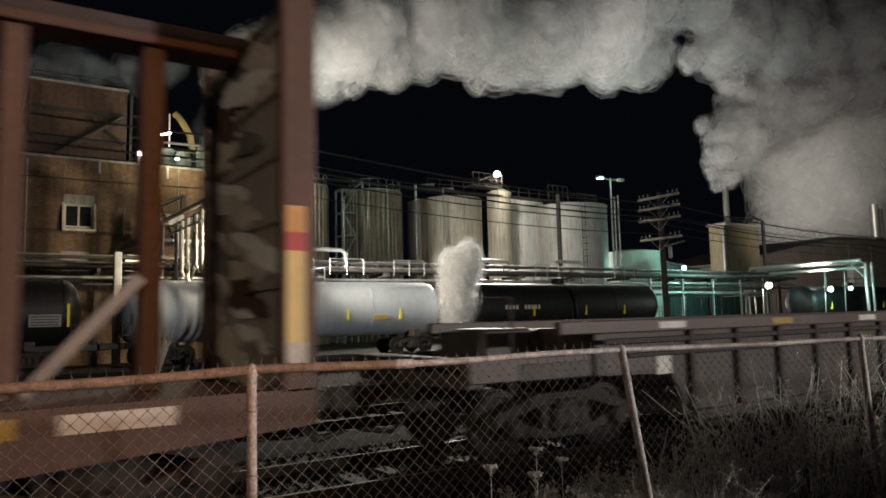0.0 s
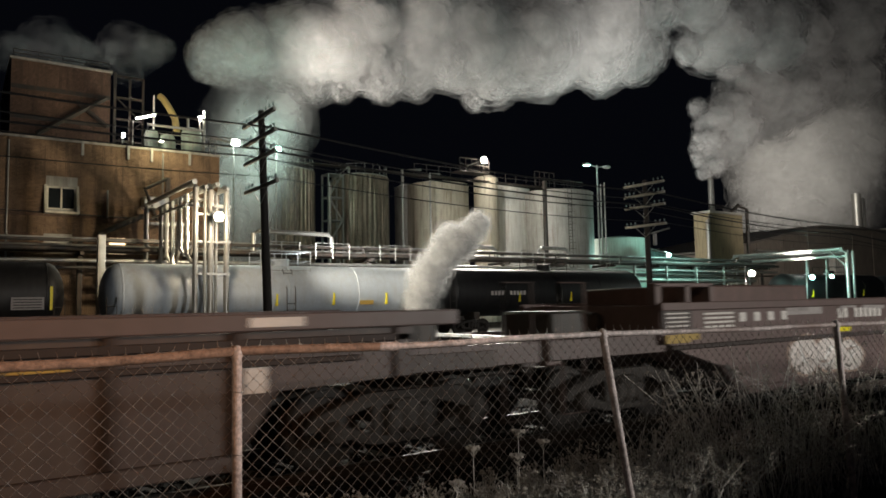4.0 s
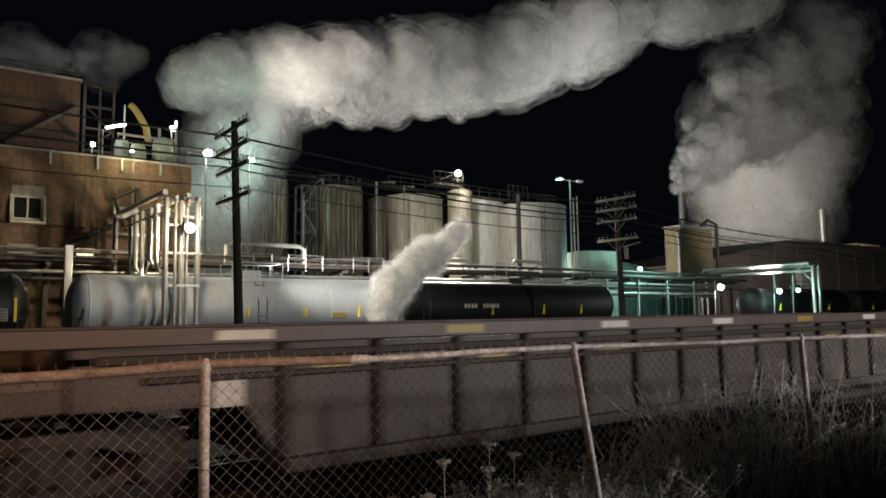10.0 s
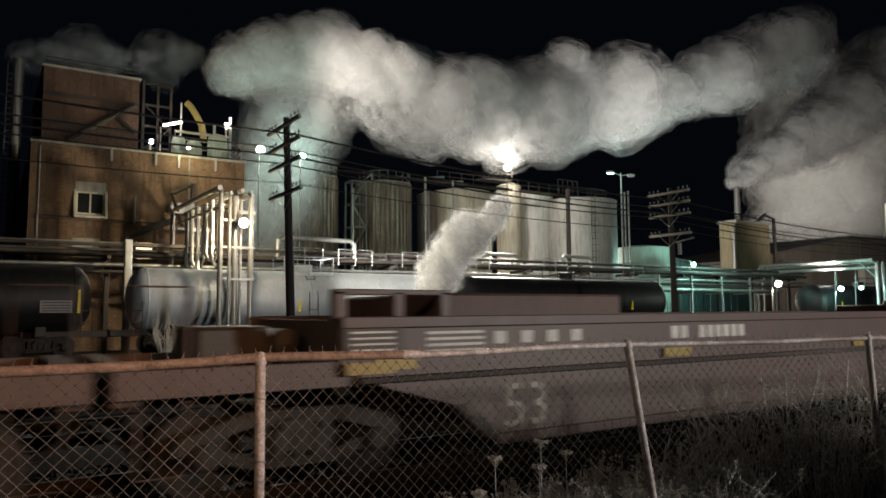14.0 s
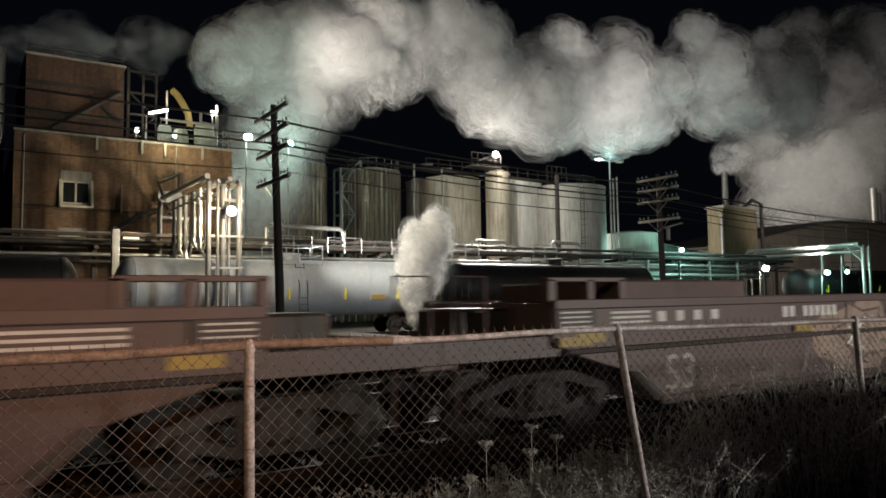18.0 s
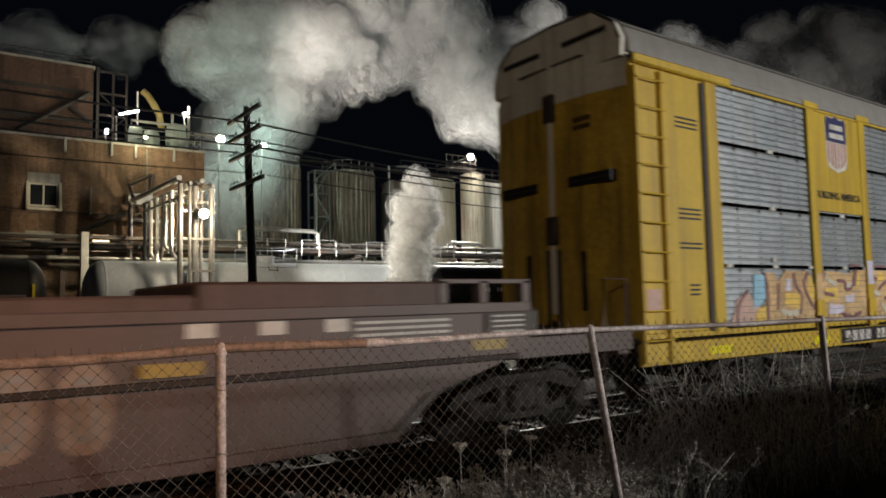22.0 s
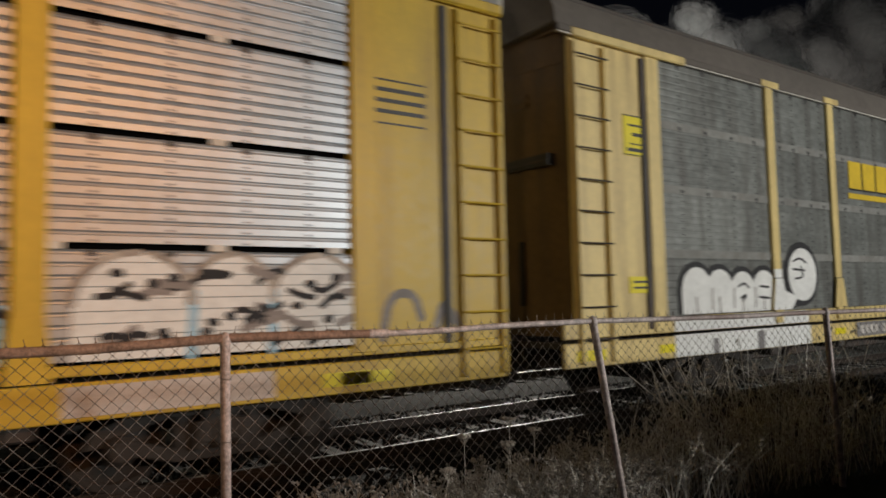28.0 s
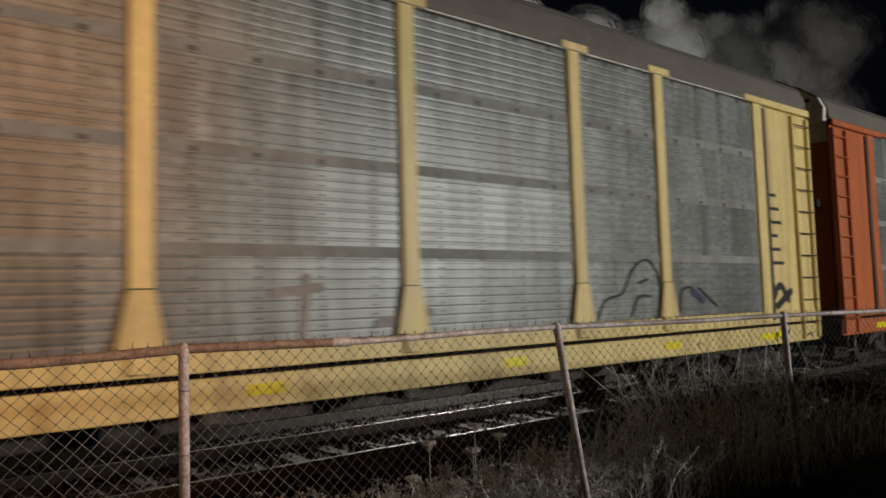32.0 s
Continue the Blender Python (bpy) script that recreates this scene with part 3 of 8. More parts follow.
def build_fence():
    fence = thing("chain_link_fence", "rusty galvanised chain-link fence with leaning posts", "fence")
    for x, y, z, lean, side in POSTS:
        s = Shape().tube([(0, 0, -0.15), (0, 0, -1.0), (0, 0, -1.75)], 0.0255, 14)
        s.lathe([(0.030, -0.05), (0.031, -0.02), (0.024, 0.0), (0.010, 0.012), (0, 0.014)], 14)
        s.lathe([(0.0255, -0.16), (0.0255, -0.05)], 14)
        post = part("fence_post", s, POST_STEEL, fence)
        post.matrix_basis = pose(x, y, z + 0.02, side, -lean, 0)
        for k in range(4):
            ring = Shape().tube([(0.029 * math.cos(a), 0.029 * math.sin(a), 0) for a in [i * math.pi / 5 for i in range(10)]], 0.003, 5, closed=True)
            tie = part("wire_tie", ring, WIRE, post)
            tie.matrix_basis = pose(0, 0, -0.22 - 0.32 * k, 8 * (-1) ** k, 10, 0)
    for i in range(len(POSTS) - 1):
        spans = [(i, i + 0.34, True), (i + 0.34, i + 1, False)] if i == 2 else [(i, i + 1, i < 2)]
        for u0, u1, old in spans:
            pts = [fence_line(min(u1, len(POSTS) - 1.001) * k / 12 + u0 * (1 - k / 12)) for k in range(13)]
            part("top_rail", Shape().tube(pts, [(0.0245 if old else 0.0185) * (1 + 0.07 * noise.noise((p.x * 6, 0, 3))) for p in pts], 12), RAIL_RUST if old else POST_STEEL, fence,
                 "thick rust-brown top rail" if old else "")
    a = [fence_line(2.325 + 0.006 * k) for k in range(9)]
    part("rail_sleeve", Shape().tube(a, 0.026, 12), POST_STEEL, fence, "pale dented sleeve joining two rail lengths")
    # woven wires
    s = Shape()
    step = 0.0359
    n = int((len(POSTS) - 1) * 2.44 / step)
    rng = random.Random(3)
    for w in range(n):
        pts = []
        for k in range(40):
            side = 1 if (k + w) % 2 else -1
            u = (w * step + side * 0.0185) / 2.44
            p = fence_line(min(len(POSTS) - 1.001, max(0, u)))
            wob = 0.007 * noise.noise((u * 9, k * 0.12, 1))
            pts.append(p + Vector((wob, 0.026 + 0.003 * side + 0.02 * noise.noise((u * 1.3, k * 0.05, 4)), 0.03 - k * step + wob)))
        if w % 2:
            pts.insert(0, pts[0] + Vector((rng.uniform(-0.01, 0.01), rng.uniform(-0.006, 0.006), rng.uniform(0.012, 0.03))))
        twist, radii = [], []
        for k, p in enumerate(pts):
            if k:
                q = pts[k - 1]
                twist += [q.lerp(p, 0.16), q.lerp(p, 0.84)]
                radii += [0.0015, 0.0015]
            twist.append(p)
            radii.append(0.0034)
        s.tube(twist, radii, 4, caps=False)
    tagged(part("woven_wire", s, WIRE, fence, "diamond mesh of thin rusty wire"), kind="stuff")
    return fence


build_fence()


# ---- weeds and litter along the fence ----


def build_weeds():
    rng = random.Random(11)
    dry, stalks = Shape(), Shape()
    for i in range(1200):
        x = rng.uniform(1.0, 8.2)
        y0 = 3.65 - 0.12 * x
        y = y0 + 0.15 + abs(rng.gauss(0, 0.85))
        clump = noise.noise((x * 0.9, y * 1.1, 2))
        if clump < -0.15 and rng.random() < 0.7:
            continue
        h = (0.09 + 0.30 * rng.random() ** 2.0) * (0.6 + 0.5 * min(1, max(0, (x - 2.2) / 3.0))) * (1.1 + 0.5 * clump)
        z = ground_z(x, y)
        a = rng.uniform(0, 6.28)
        bend = rng.uniform(0.2, 1.1) * h
        w = rng.uniform(0.002, 0.006)
        d, q = Vector((math.cos(a), math.sin(a), 0)), Vector((-math.sin(a), math.cos(a), 0)) * w
        p0, p1, p2 = Vector((x, y, z)), Vector((x, y, z + 0.6 * h)) + d * bend * 0.3, Vector((x, y, z + h)) + d * bend
        dry.add([p0 - q, p0 + q, p1 + q * 0.8, p1 - q * 0.8, p2], [(0, 1, 2, 3), (3, 2, 4)])
    for i in range(720):
        x = (rng.gauss(6.5, 0.7), rng.uniform(0.8, 8), rng.uniform(1.8, 5.2), rng.uniform(1.8, 5.2))[i % 4]
        y = 3.65 - 0.12 * x + 0.2 + rng.random() * 1.7
        z = ground_z(x, y)
        h = rng.uniform(0.16, 0.46) + 0.95 * math.exp(-(((x - 6.6) / 1.3) ** 2)) * rng.random() ** 0.8
        d = Vector((rng.gauss(0, 0.28 * h), rng.gauss(0, 0.28 * h), 0))
        top = Vector((x, y, z + h)) + d
        mid = Vector((x, y, z + h * 0.55)) + d * 0.35
        stalks.tube([(x, y, z), mid, top], [0.0055, 0.0045, 0.003], 4, caps=False)
        for k in range(rng.randint(2, 6)):
            f = rng.uniform(0.35, 0.95)
            b = Vector((x, y, z)).lerp(top, f)
            e = b + Vector((rng.gauss(0, 0.07), rng.gauss(0, 0.07), rng.uniform(0.03, 0.12)))
            stalks.tube([b, e], [0.0026, 0.0016], 3, caps=False)
            for j in range(5):
                c = e + Vector((rng.gauss(0, 0.016), rng.gauss(0, 0.016), rng.gauss(0, 0.014)))
                r = rng.uniform(0.007, 0.015)
                dry.add([c + Vector((r, 0, 0)), c + Vector((0, r, 0)), c + Vector((-r, 0, 0)), c + Vector((0, -r, 0)), c + Vector((0, 0, r)), c - Vector((0, 0, r))],
                        [(0, 1, 4), (1, 2, 4), (2, 3, 4), (3, 0, 4), (1, 0, 5), (2, 1, 5), (3, 2, 5), (0, 3, 5)])
    tagged(part("dry_grass", dry, STRAW, smooth=0), "pale dry autumn grass along the fence", "grass", kind="stuff")
    tagged(part("dead_weeds", stalks, STALK, smooth=0), "dead weed stalks with seed heads", "weeds", kind="stuff")
    # flat seed heads of the tallest plants
    for x, y, h in ((3.67, 4.38, 0.74), (3.17, 4.31, 0.68), (3.5, 4.2, 0.60), (2.9, 4.15, 0.5), (3.95, 4.4, 0.62)):
        plant = thing("seed_head_weed", "dead weed with a flat pale seed head", "weed", "weeds by the fence", (x, y, ground_z(x, y)))
        part("stem", Shape().tube([(0, 0, 0), (0.01, 0.01, h * 0.5), (0, 0, h - ground_z(x, y))], [0.0035, 0.003, 0.002], 5), STALK, plant)
        s = Shape()
        for j in range(60):
            a, r = rng.uniform(0, 6.28), 0.055 * math.sqrt(rng.random())
            c = Vector((r * math.cos(a), r * math.sin(a), h - ground_z(x, y) + rng.uniform(-0.008, 0.012)))
            s.box(c.x - 0.005, c.x + 0.005, c.y - 0.005, c.y + 0.005, c.z - 0.005, c.z + 0.005)
            if j % 4 == 0:
                s.tube([(0, 0, h - ground_z(x, y) - 0.07), c], 0.0013, 3, caps=False)
        part("seed_head", s, STRAW, plant, smooth=0)
    leaf = Shape().add([(-0.03, 0, 0), (-0.01, -0.022, 0.006), (0.022, -0.018, 0.002), (0.035, 0, 0.01), (0.02, 0.02, 0.004), (-0.012, 0.022, 0.008)],
                       [(0, 1, 2, 3), (0, 3, 4, 5)])
    me = leaf.mesh("fallen_leaf", LEAF, 0)
    for i in range(150):
        x = rng.gauss(5.9, 0.35) if i % 2 else rng.uniform(3.0, 8.0)
        y = 4.3 + rng.gauss(0, 0.22)
        ob = tagged(part("fallen_leaf", me, LEAF), "curled brown fallen leaf on the soil", "leaf", "fallen leaves")
        ob.location = (x, y, ground_z(x, y) + 0.012)
        ob.rotation_euler = (rng.uniform(-0.6, 0.6), rng.uniform(-0.6, 0.6), rng.uniform(0, 6.28))


build_weeds()


# unseen plain board wall behind the camera, added to shade fence and weeds
shade_blocker = thing("shade_board_wall", "unseen plain board wall added to shade the weeds", "wall")
part("boards", Shape().box(7.75, 16.8, -0.5, -0.42, 0.05, 1.74), ROOFING, shade_blocker)
for k in range(5):
    part("wall_post", Shape().box(7.75 + 1.95 * k, 7.85 + 1.95 * k, -0.42, -0.32, 0.05, 1.74), ROOFING, shade_blocker)

# ---- the plant: brick building ----


def railing(name, material, parent, pts, h=1.05, r=0.025, gap=1.2):
    """A top rail along a polyline with its middle rail and posts under it."""
    pts = [Vector(p) for p in pts]
    top = part(name, Shape().tube([p + Vector((0, 0, h)) for p in pts], r, 6), material, parent)
    part("mid_rail", Shape().tube([p + Vector((0, 0, h * 0.5)) for p in pts], r, 6), material, top)
    post = Shape().tube([(0, 0, 0), (0, 0, h)], r, 6).mesh("rail_post", material)
    for a, b in zip(pts, pts[1:]):
        n = max(1, round((b - a).length / gap))
        for i in range(n):
            part("rail_post", post, material, top).location = a.lerp(b, i / n)
    if (pts[0] - pts[-1]).length > 0.01:
        part("rail_post", post, material, top).location = pts[-1]
    return top


def wall_with_holes(s, x0, x1, y0, y1, z0, z1, holes):
    """One closed wall along x with openings (xa, xb, za, zb) through it."""
    xs = sorted({x0, x1, *(h[0] for h in holes), *(h[1] for h in holes)})
    zs = sorted({z0, z1, *(h[2] for h in holes), *(h[3] for h in holes)})
    at, vs, fs = {}, [], []

    def solid(i, k):
        if not (0 <= i < len(xs) - 1 and 0 <= k < len(zs) - 1):
            return False
        mx, mz = (xs[i] + xs[i + 1]) / 2, (zs[k] + zs[k + 1]) / 2
        return not any(h[0] < mx < h[1] and h[2] < mz < h[3] for h in holes)

    def v(i, j, k):
        if (i, j, k) not in at:
            at[i, j, k] = len(vs)
            vs.append((xs[i], (y0, y1)[j], zs[k]))
        return at[i, j, k]

    for i in range(len(xs) - 1):
        for k in range(len(zs) - 1):
            if not solid(i, k):
                continue
            fs.append((v(i, 0, k), v(i + 1, 0, k), v(i + 1, 0, k + 1), v(i, 0, k + 1)))
            fs.append((v(i, 1, k), v(i, 1, k + 1), v(i + 1, 1, k + 1), v(i + 1, 1, k)))
            if not solid(i - 1, k):
                fs.append((v(i, 0, k), v(i, 0, k + 1), v(i, 1, k + 1), v(i, 1, k)))
            if not solid(i + 1, k):
                fs.append((v(i + 1, 0, k), v(i + 1, 1, k), v(i + 1, 1, k + 1), v(i + 1, 0, k + 1)))
            if not solid(i, k - 1):
                fs.append((v(i, 0, k), v(i, 1, k), v(i + 1, 1, k), v(i + 1, 0, k)))
            if not solid(i, k + 1):
                fs.append((v(i, 0, k + 1), v(i + 1, 0, k + 1), v(i + 1, 1, k + 1), v(i, 1, k + 1)))
    s.add(vs, fs)


def window_unit(parent, xa, xb, za, zb, y):
    win = part("window", Shape().box(xa, xb, y + 0.16, y + 0.2, za, zb), GLASS, parent, "two-pane window with dark glass")
    f = Shape()
    for a, b, c, d in ((xa, xb, za, za + 0.09), (xa, xb, zb - 0.09, zb), (xa, xa + 0.09, za + 0.09, zb - 0.09), (xb - 0.09, xb, za + 0.09, zb - 0.09), ((xa + xb) / 2 - 0.045, (xa + xb) / 2 + 0.045, za + 0.09, zb - 0.09)):
        f.box(a, b, y + 0.06, y + 0.16, c, d)
    part("window_frame", f, FRAME_PAINT, win)
    part("sill", Shape().box(xa - 0.12, xb + 0.12, y - 0.10, y + 0.1, za - 0.14, za, 0.02), CONCRETE, win)


def build_brick_building():
    b = thing("brick_building", "red brick factory building with rooftop equipment", "building")
    Y0, XL, XR, TOP = 44.0, 1.55, 13.3, 11.2
    holes = [(3.85, 5.3, 7.35, 8.65), (3.75, 5.15, 4.9, 6.0), (7.05, 7.95, 4.95, 5.9)]
    s = Shape()
    wall_with_holes(s, XL, XR, Y0, Y0 + 0.4, -0.3, TOP, holes)
    part("wall", s, BRICK, b, "front wall of red brick")
    part("side_wall", Shape().box(XL, XL + 0.4, Y0 + 0.4, 62, -0.3, TOP), BRICK, b)
    part("side_wall", Shape().box(XR - 0.4, XR, Y0 + 0.4, 62, -0.3, TOP), BRICK, b)
    part("back_wall", Shape().box(XL + 0.4, XR - 0.4, 61.6, 62, -0.3, TOP), BRICK, b)
    part("roof", Shape().box(XL + 0.4, XR - 0.4, Y0 + 0.4, 61.6, TOP - 0.5, TOP - 0.3), ROOFING, b)
    part("parapet_cap", Shape().box(XL - 0.06, XR + 0.06, Y0 - 0.06, Y0 + 0.46, TOP, TOP + 0.14, 0.02), CONCRETE, b)
    for z in (6.95, 4.5):
        part("string_course", Shape().box(XL, XR, Y0 - 0.05, Y0, z, z + 0.16), BRICK_OLD, b)
    window_unit(b, *holes[0], Y0)
    for xa in (3.72, 5.30):
        part("awning_side", Shape().prism([(Y0 - 0.55, 7.2), (Y0 - 0.003, 7.2), (Y0 - 0.003, 8.7), (Y0 - 0.08, 8.7)], 0, xa, xa + 0.12), FRAME_PAINT, b, "pale side of the projecting window frame")
    part("awning_sill", Shape().box(3.72, 5.42, Y0 - 0.6, Y0 - 0.003, 7.08, 7.198, 0.02), FRAME_PAINT, b)
    part("lintel", Shape().box(3.8, 5.35, Y0 - 0.03, Y0 + 0.1, 8.65, 9.2), CONCRETE, b, "blank pale panel above the window")
    part("boarded_opening", Shape().box(3.75, 5.15, Y0 + 0.05, Y0 + 0.15, 4.9, 6.0), CONCRETE, b, "bricked-up window painted pale")
    part("lit_opening", Shape().box(7.05, 7.95, Y0 + 0.3, Y0 + 0.34, 4.95, 5.9), GLOW_ROOM, b, "brightly lit small window")
    for z in (5.2, 5.45, 5.7):
        part("louvre", Shape().box(7.05, 7.95, Y0 + 0.1, Y0 + 0.14, z, z + 0.05), FRAME_PAINT, b)
    # conduits on the front
    for x, za, zb in ((2.0, 1.0, 11.0), (9.9, 6.0, 11.1), (6.9, 7.0, 8.6)):
        part("conduit", Shape().tube([(x, Y0 - 0.09, za), (x, Y0 - 0.09, zb)], 0.05, 8), GALV, b)
    part("conduit", Shape().tube([(1.7, Y0 - 0.08, 7.2), (8.7, Y0 - 0.08, 7.05), (9.9, Y0 - 0.08, 7.05)], 0.04, 8), STEEL_DARK, b)
    # the bracket arm high on the front
    arm = part("jib_arm", Shape().box(10.05, 10.3, Y0 - 0.25, Y0, 6.2, 9.6, 0.02), STEEL_DARK, b, "dark steel jib bracket")
    part("arm_brace", Shape().tube([(10.1, Y0 - 0.2, 9.5), (8.6, Y0 - 1.6, 8.6)], 0.10, 8), STEEL_DARK, arm)
    part("arm_brace", Shape().tube([(8.6, Y0 - 1.6, 8.6), (9.6, Y0 - 0.2, 7.0)], 0.08, 8), STEEL_DARK, arm)
    part("hood", Shape().box(8.7, 10.1, Y0 - 0.9, Y0, 7.6, 8.3, 0.05), GALV, b, "sheet-metal extractor hood")
    part("duct", Shape().tube([(6.4, Y0 - 0.7, 6.0), (8.6, Y0 - 0.7, 7.1), (9.0, Y0 - 0.2, 7.2)], 0.16, 10), STEEL_DARK, b)
    # upper tower behind the parapet
    t = part("upper_storey", Shape().box(2.2, 7.6, 48.0, 60.0, TOP - 0.3, 16.75), BRICK_OLD, b, "set-back upper storey of dark brick")
    part("upper_cap", Shape().box(2.1, 7.7, 47.9, 60.1, 16.75, 16.9, 0.02), CONCRETE, t)
    for z in (13.2, 15.0):
        part("band", Shape().box(2.2, 7.6, 47.95, 48.0, z, z + 0.25), STEEL_DARK, t)
    part("stair_brace", Shape().tube([(3.6, 47.6, 12.3), (7.3, 47.6, 15.0)], 0.16, 6), STEEL_DARK, t)
    part("stair_brace", Shape().tube([(5.6, 47.7, 14.6), (7.4, 47.7, 13.2)], 0.14, 6), STEEL_DARK, t)
    railing("roof_rail", STEEL_DARK, t, [(2.3, 48.1, 16.9), (7.5, 48.1, 16.9)], 0.5, 0.025)
    # open steel frame beside the tower
    fr = part("stair_frame", Shape().box(7.8, 7.95, 48, 48.15, TOP, 16.9), STEEL_DARK, b, "open dark steel stair tower")
    s = Shape()
    for x in (8.7, 9.5):
        s.box(x, x + 0.12, 48, 48.12, TOP, 16.7)
    for z in (12.4, 13.8, 15.2, 16.6):
        s.box(7.9, 9.6, 48, 48.12, z, z + 0.12)
    s.tube([(8.0, 48.05, 12.4), (9.5, 48.05, 13.8)], 0.05, 6)
    s.tube([(9.5, 48.05, 13.8), (8.0, 48.05, 15.2)], 0.05, 6)
    part("stair_truss", s, STEEL_DARK, fr)
    # rooftop vessels, duct and platform
    for x, r, z in ((9.75, 0.42, 12.9), (10.7, 0.5, 12.7), (12.2, 0.62, 13.3)):
        part("vessel", Shape().lathe([(0, -1.9), (r, -1.8), (r, -0.2), (r * 0.8, 0.05), (0, 0.2)], 20, pose(x, 46.4, z)), TANK_GREEN, b, "small pale rooftop vessel")
    part("elbow_duct", Shape().tube([(11.55, 47.4, 13.3), (11.4, 47.4, 14.2), (11.05, 47.6, 14.95), (10.75, 47.8, 15.5), (10.5, 47.9, 15.72)], 0.21, 14), DUCT, b, "bent yellowish vent duct")
    part("vent_pipe", Shape().tube([(10.0, 47.0, 11.2), (10.0, 47.0, 15.4)], 0.05, 8), TANK_WHITE, b)
    for pts in ([(9.4, 45.8, 11.4), (9.4, 45.8, 13.2), (12.8, 45.8, 13.2)], [(12.9, 46, 11.3), (12.9, 46, 14.6)], [(11.9, 46.1, 11.3), (11.9, 46.1, 14.0), (12.6, 46.1, 14.0)], [(13.3, 46, 11.3), (13.3, 46, 12.9), (14.6, 46, 12.7)]):
        part("roof_pipe", Shape().tube(pts, 0.09, 8), GALV, b)
    railing("roof_rail", GALV, b, [(9.0, 44.5, 11.35), (13.2, 44.5, 11.35), (13.2, 47, 11.35)])
    for x in (5.5, 7.9, 9.2, 11.4):
        part("downpipe_head", Shape().box(x, x + 0.14, Y0 - 0.12, Y0 - 0.003, 10.5, 11.32, 0.02), TANK_GREY, b)
    return b


build_brick_building()

# tall lit ladder mast and stack beside the building
mast = thing("ladder_mast", "tall steel stack with caged ladder beside the brick building", "stack")
part("shaft", Shape().lathe([(0.32, 0), (0.30, 17.5)], 14, pose(0.9, 49, -0.3)), GALV, mast)
s = Shape()
for k in range(30):
    s.tube([(0.35, 48.6, 6 + 0.35 * k), (0.75, 48.6, 6 + 0.35 * k)], 0.02, 5)
part("ladder", s.tube([(0.35, 48.6, 5), (0.35, 48.6, 16.8)], 0.03, 6).tube([(0.75, 48.6, 5), (0.75, 48.6, 16.8)], 0.03, 6), GALV, mast)


def small_lamp(name, label, place, material, r=0.22, arm=None):
    ob = thing(name, label, "lamp", "plant lamps", place)
    part("lens", Shape().lathe([(0, -r), (r * 0.7, -r * 0.7), (r, 0), (r * 0.7, r * 0.7), (0, r)], 12), material, ob, "glowing lens")
    part("housing", Shape().lathe([(r * 0.8, 0.75 * r), (r * 0.9, 1.0 * r), (r * 0.5, 1.5 * r), (0, 1.6 * r)], 12, pose(0, 0, 0, -90, 0, 0)), STEEL_DARK, ob)
    if arm:
        part("arm", Shape().tube([(0, r * 1.4, 0)] + list(arm), 0.05, 6), GALV, ob)
    return ob


# ---- storage silos and tanks ----


def ribbed_silo(x, y, r, top, label, material, ribs):
    t = thing("storage_silo", label, "silo", "ribbed silos", (x, y, 0))
    n = ribs * 4
    part("shell", Shape().lathe([(r, -0.3), (r, top)], n, wave=lambda j: 0.042 if j % 4 in (1, 2) else 0.0), material, t, smooth=20)
    part("roof", Shape().lathe([(r * 1.02, top), (r * 1.02, top + 0.1), (r * 0.3, top + 0.55), (0, top + 0.6)], 32), TANK_GREY, t)
    ring = [(r * 0.97 * math.cos(a), r * 0.97 * math.sin(a), top + 0.1) for a in [math.pi * k / 10 for k in range(10, 21)]]
    railing("roof_rail", GALV, t, ring, 1.0, 0.025, 1.0)
    return t


def plain_tank(x, y, r, top, label, material, seams=5, ladder=None):
    t = thing("storage_tank", label, "tank", "smooth tanks", (x, y, 0))
    prof = [(r, -0.3)]
    for k in range(1, seams):
        z = top * k / seams
        prof += [(r, z - 0.03), (r + 0.02, z - 0.02), (r + 0.02, z + 0.02), (r, z + 0.03)]
    part("shell", Shape().lathe(prof + [(r, top)], 56), material, t)
    part("roof", Shape().lathe([(r + 0.06, top), (r + 0.06, top + 0.12), (r * 0.5, top + 0.5), (0, top + 0.62)], 40), material, t)
    if ladder is not None:
        s = Shape()
        for k in range(int(top / 0.35)):
            s.tube([(-0.22, 0, 0.35 * k), (0.22, 0, 0.35 * k)], 0.02, 5)
        s.tube([(-0.22, 0, 0), (-0.22, 0, top + 1.1)], 0.03, 6).tube([(0.22, 0, 0), (0.22, 0, top + 1.1)], 0.03, 6)
        for k in range(6, int(top / 0.7)):
            s.tube([(0.36 * math.cos(a), -0.36 + 0.36 * -math.sin(a), 0.7 * k) for a in [math.pi * q / 6 for q in range(7)]], 0.02, 5)
        lad = part("ladder", s, STEEL_DARK, t)
        lad.matrix_basis = pose((r + 0.2) * math.cos(radians(ladder)), (r + 0.2) * math.sin(radians(ladder)), 0, 0, 0, ladder + 90)
    return t


ribbed_silo(25.2, 62.0, 2.35, 14.3, "tall ribbed metal silo, pale with brown streaks", SILO_METAL, 34)
ribbed_silo(33.0, 62.5, 2.75, 14.4, "tall ribbed metal silo with tan weathered sheets", SILO_METAL, 36)
plain_tank(41.3, 66.5, 1.7, 14.6, "narrow dark grey tank between silos", TANK_GREY, 6)
plain_tank(43.4, 64.0, 3.4, 14.6, "cream storage tank with brown stains", TANK_CREAM, 6)
plain_tank(48.2, 61.5, 1.35, 15.4, "slim cream tank with domed top", TANK_CREAM, 7)
plain_tank(53.6, 65.0, 3.1, 15.2, "bright white storage tank", TANK_WHITE, 7)
plain_tank(59.0, 62.0, 4.6, 14.5, "wide pale grey storage tank with caged ladder", TANK_GREY, 7, 248)
bays = thing("silo_stair", "open steel stair tower between the silos", "stair tower")
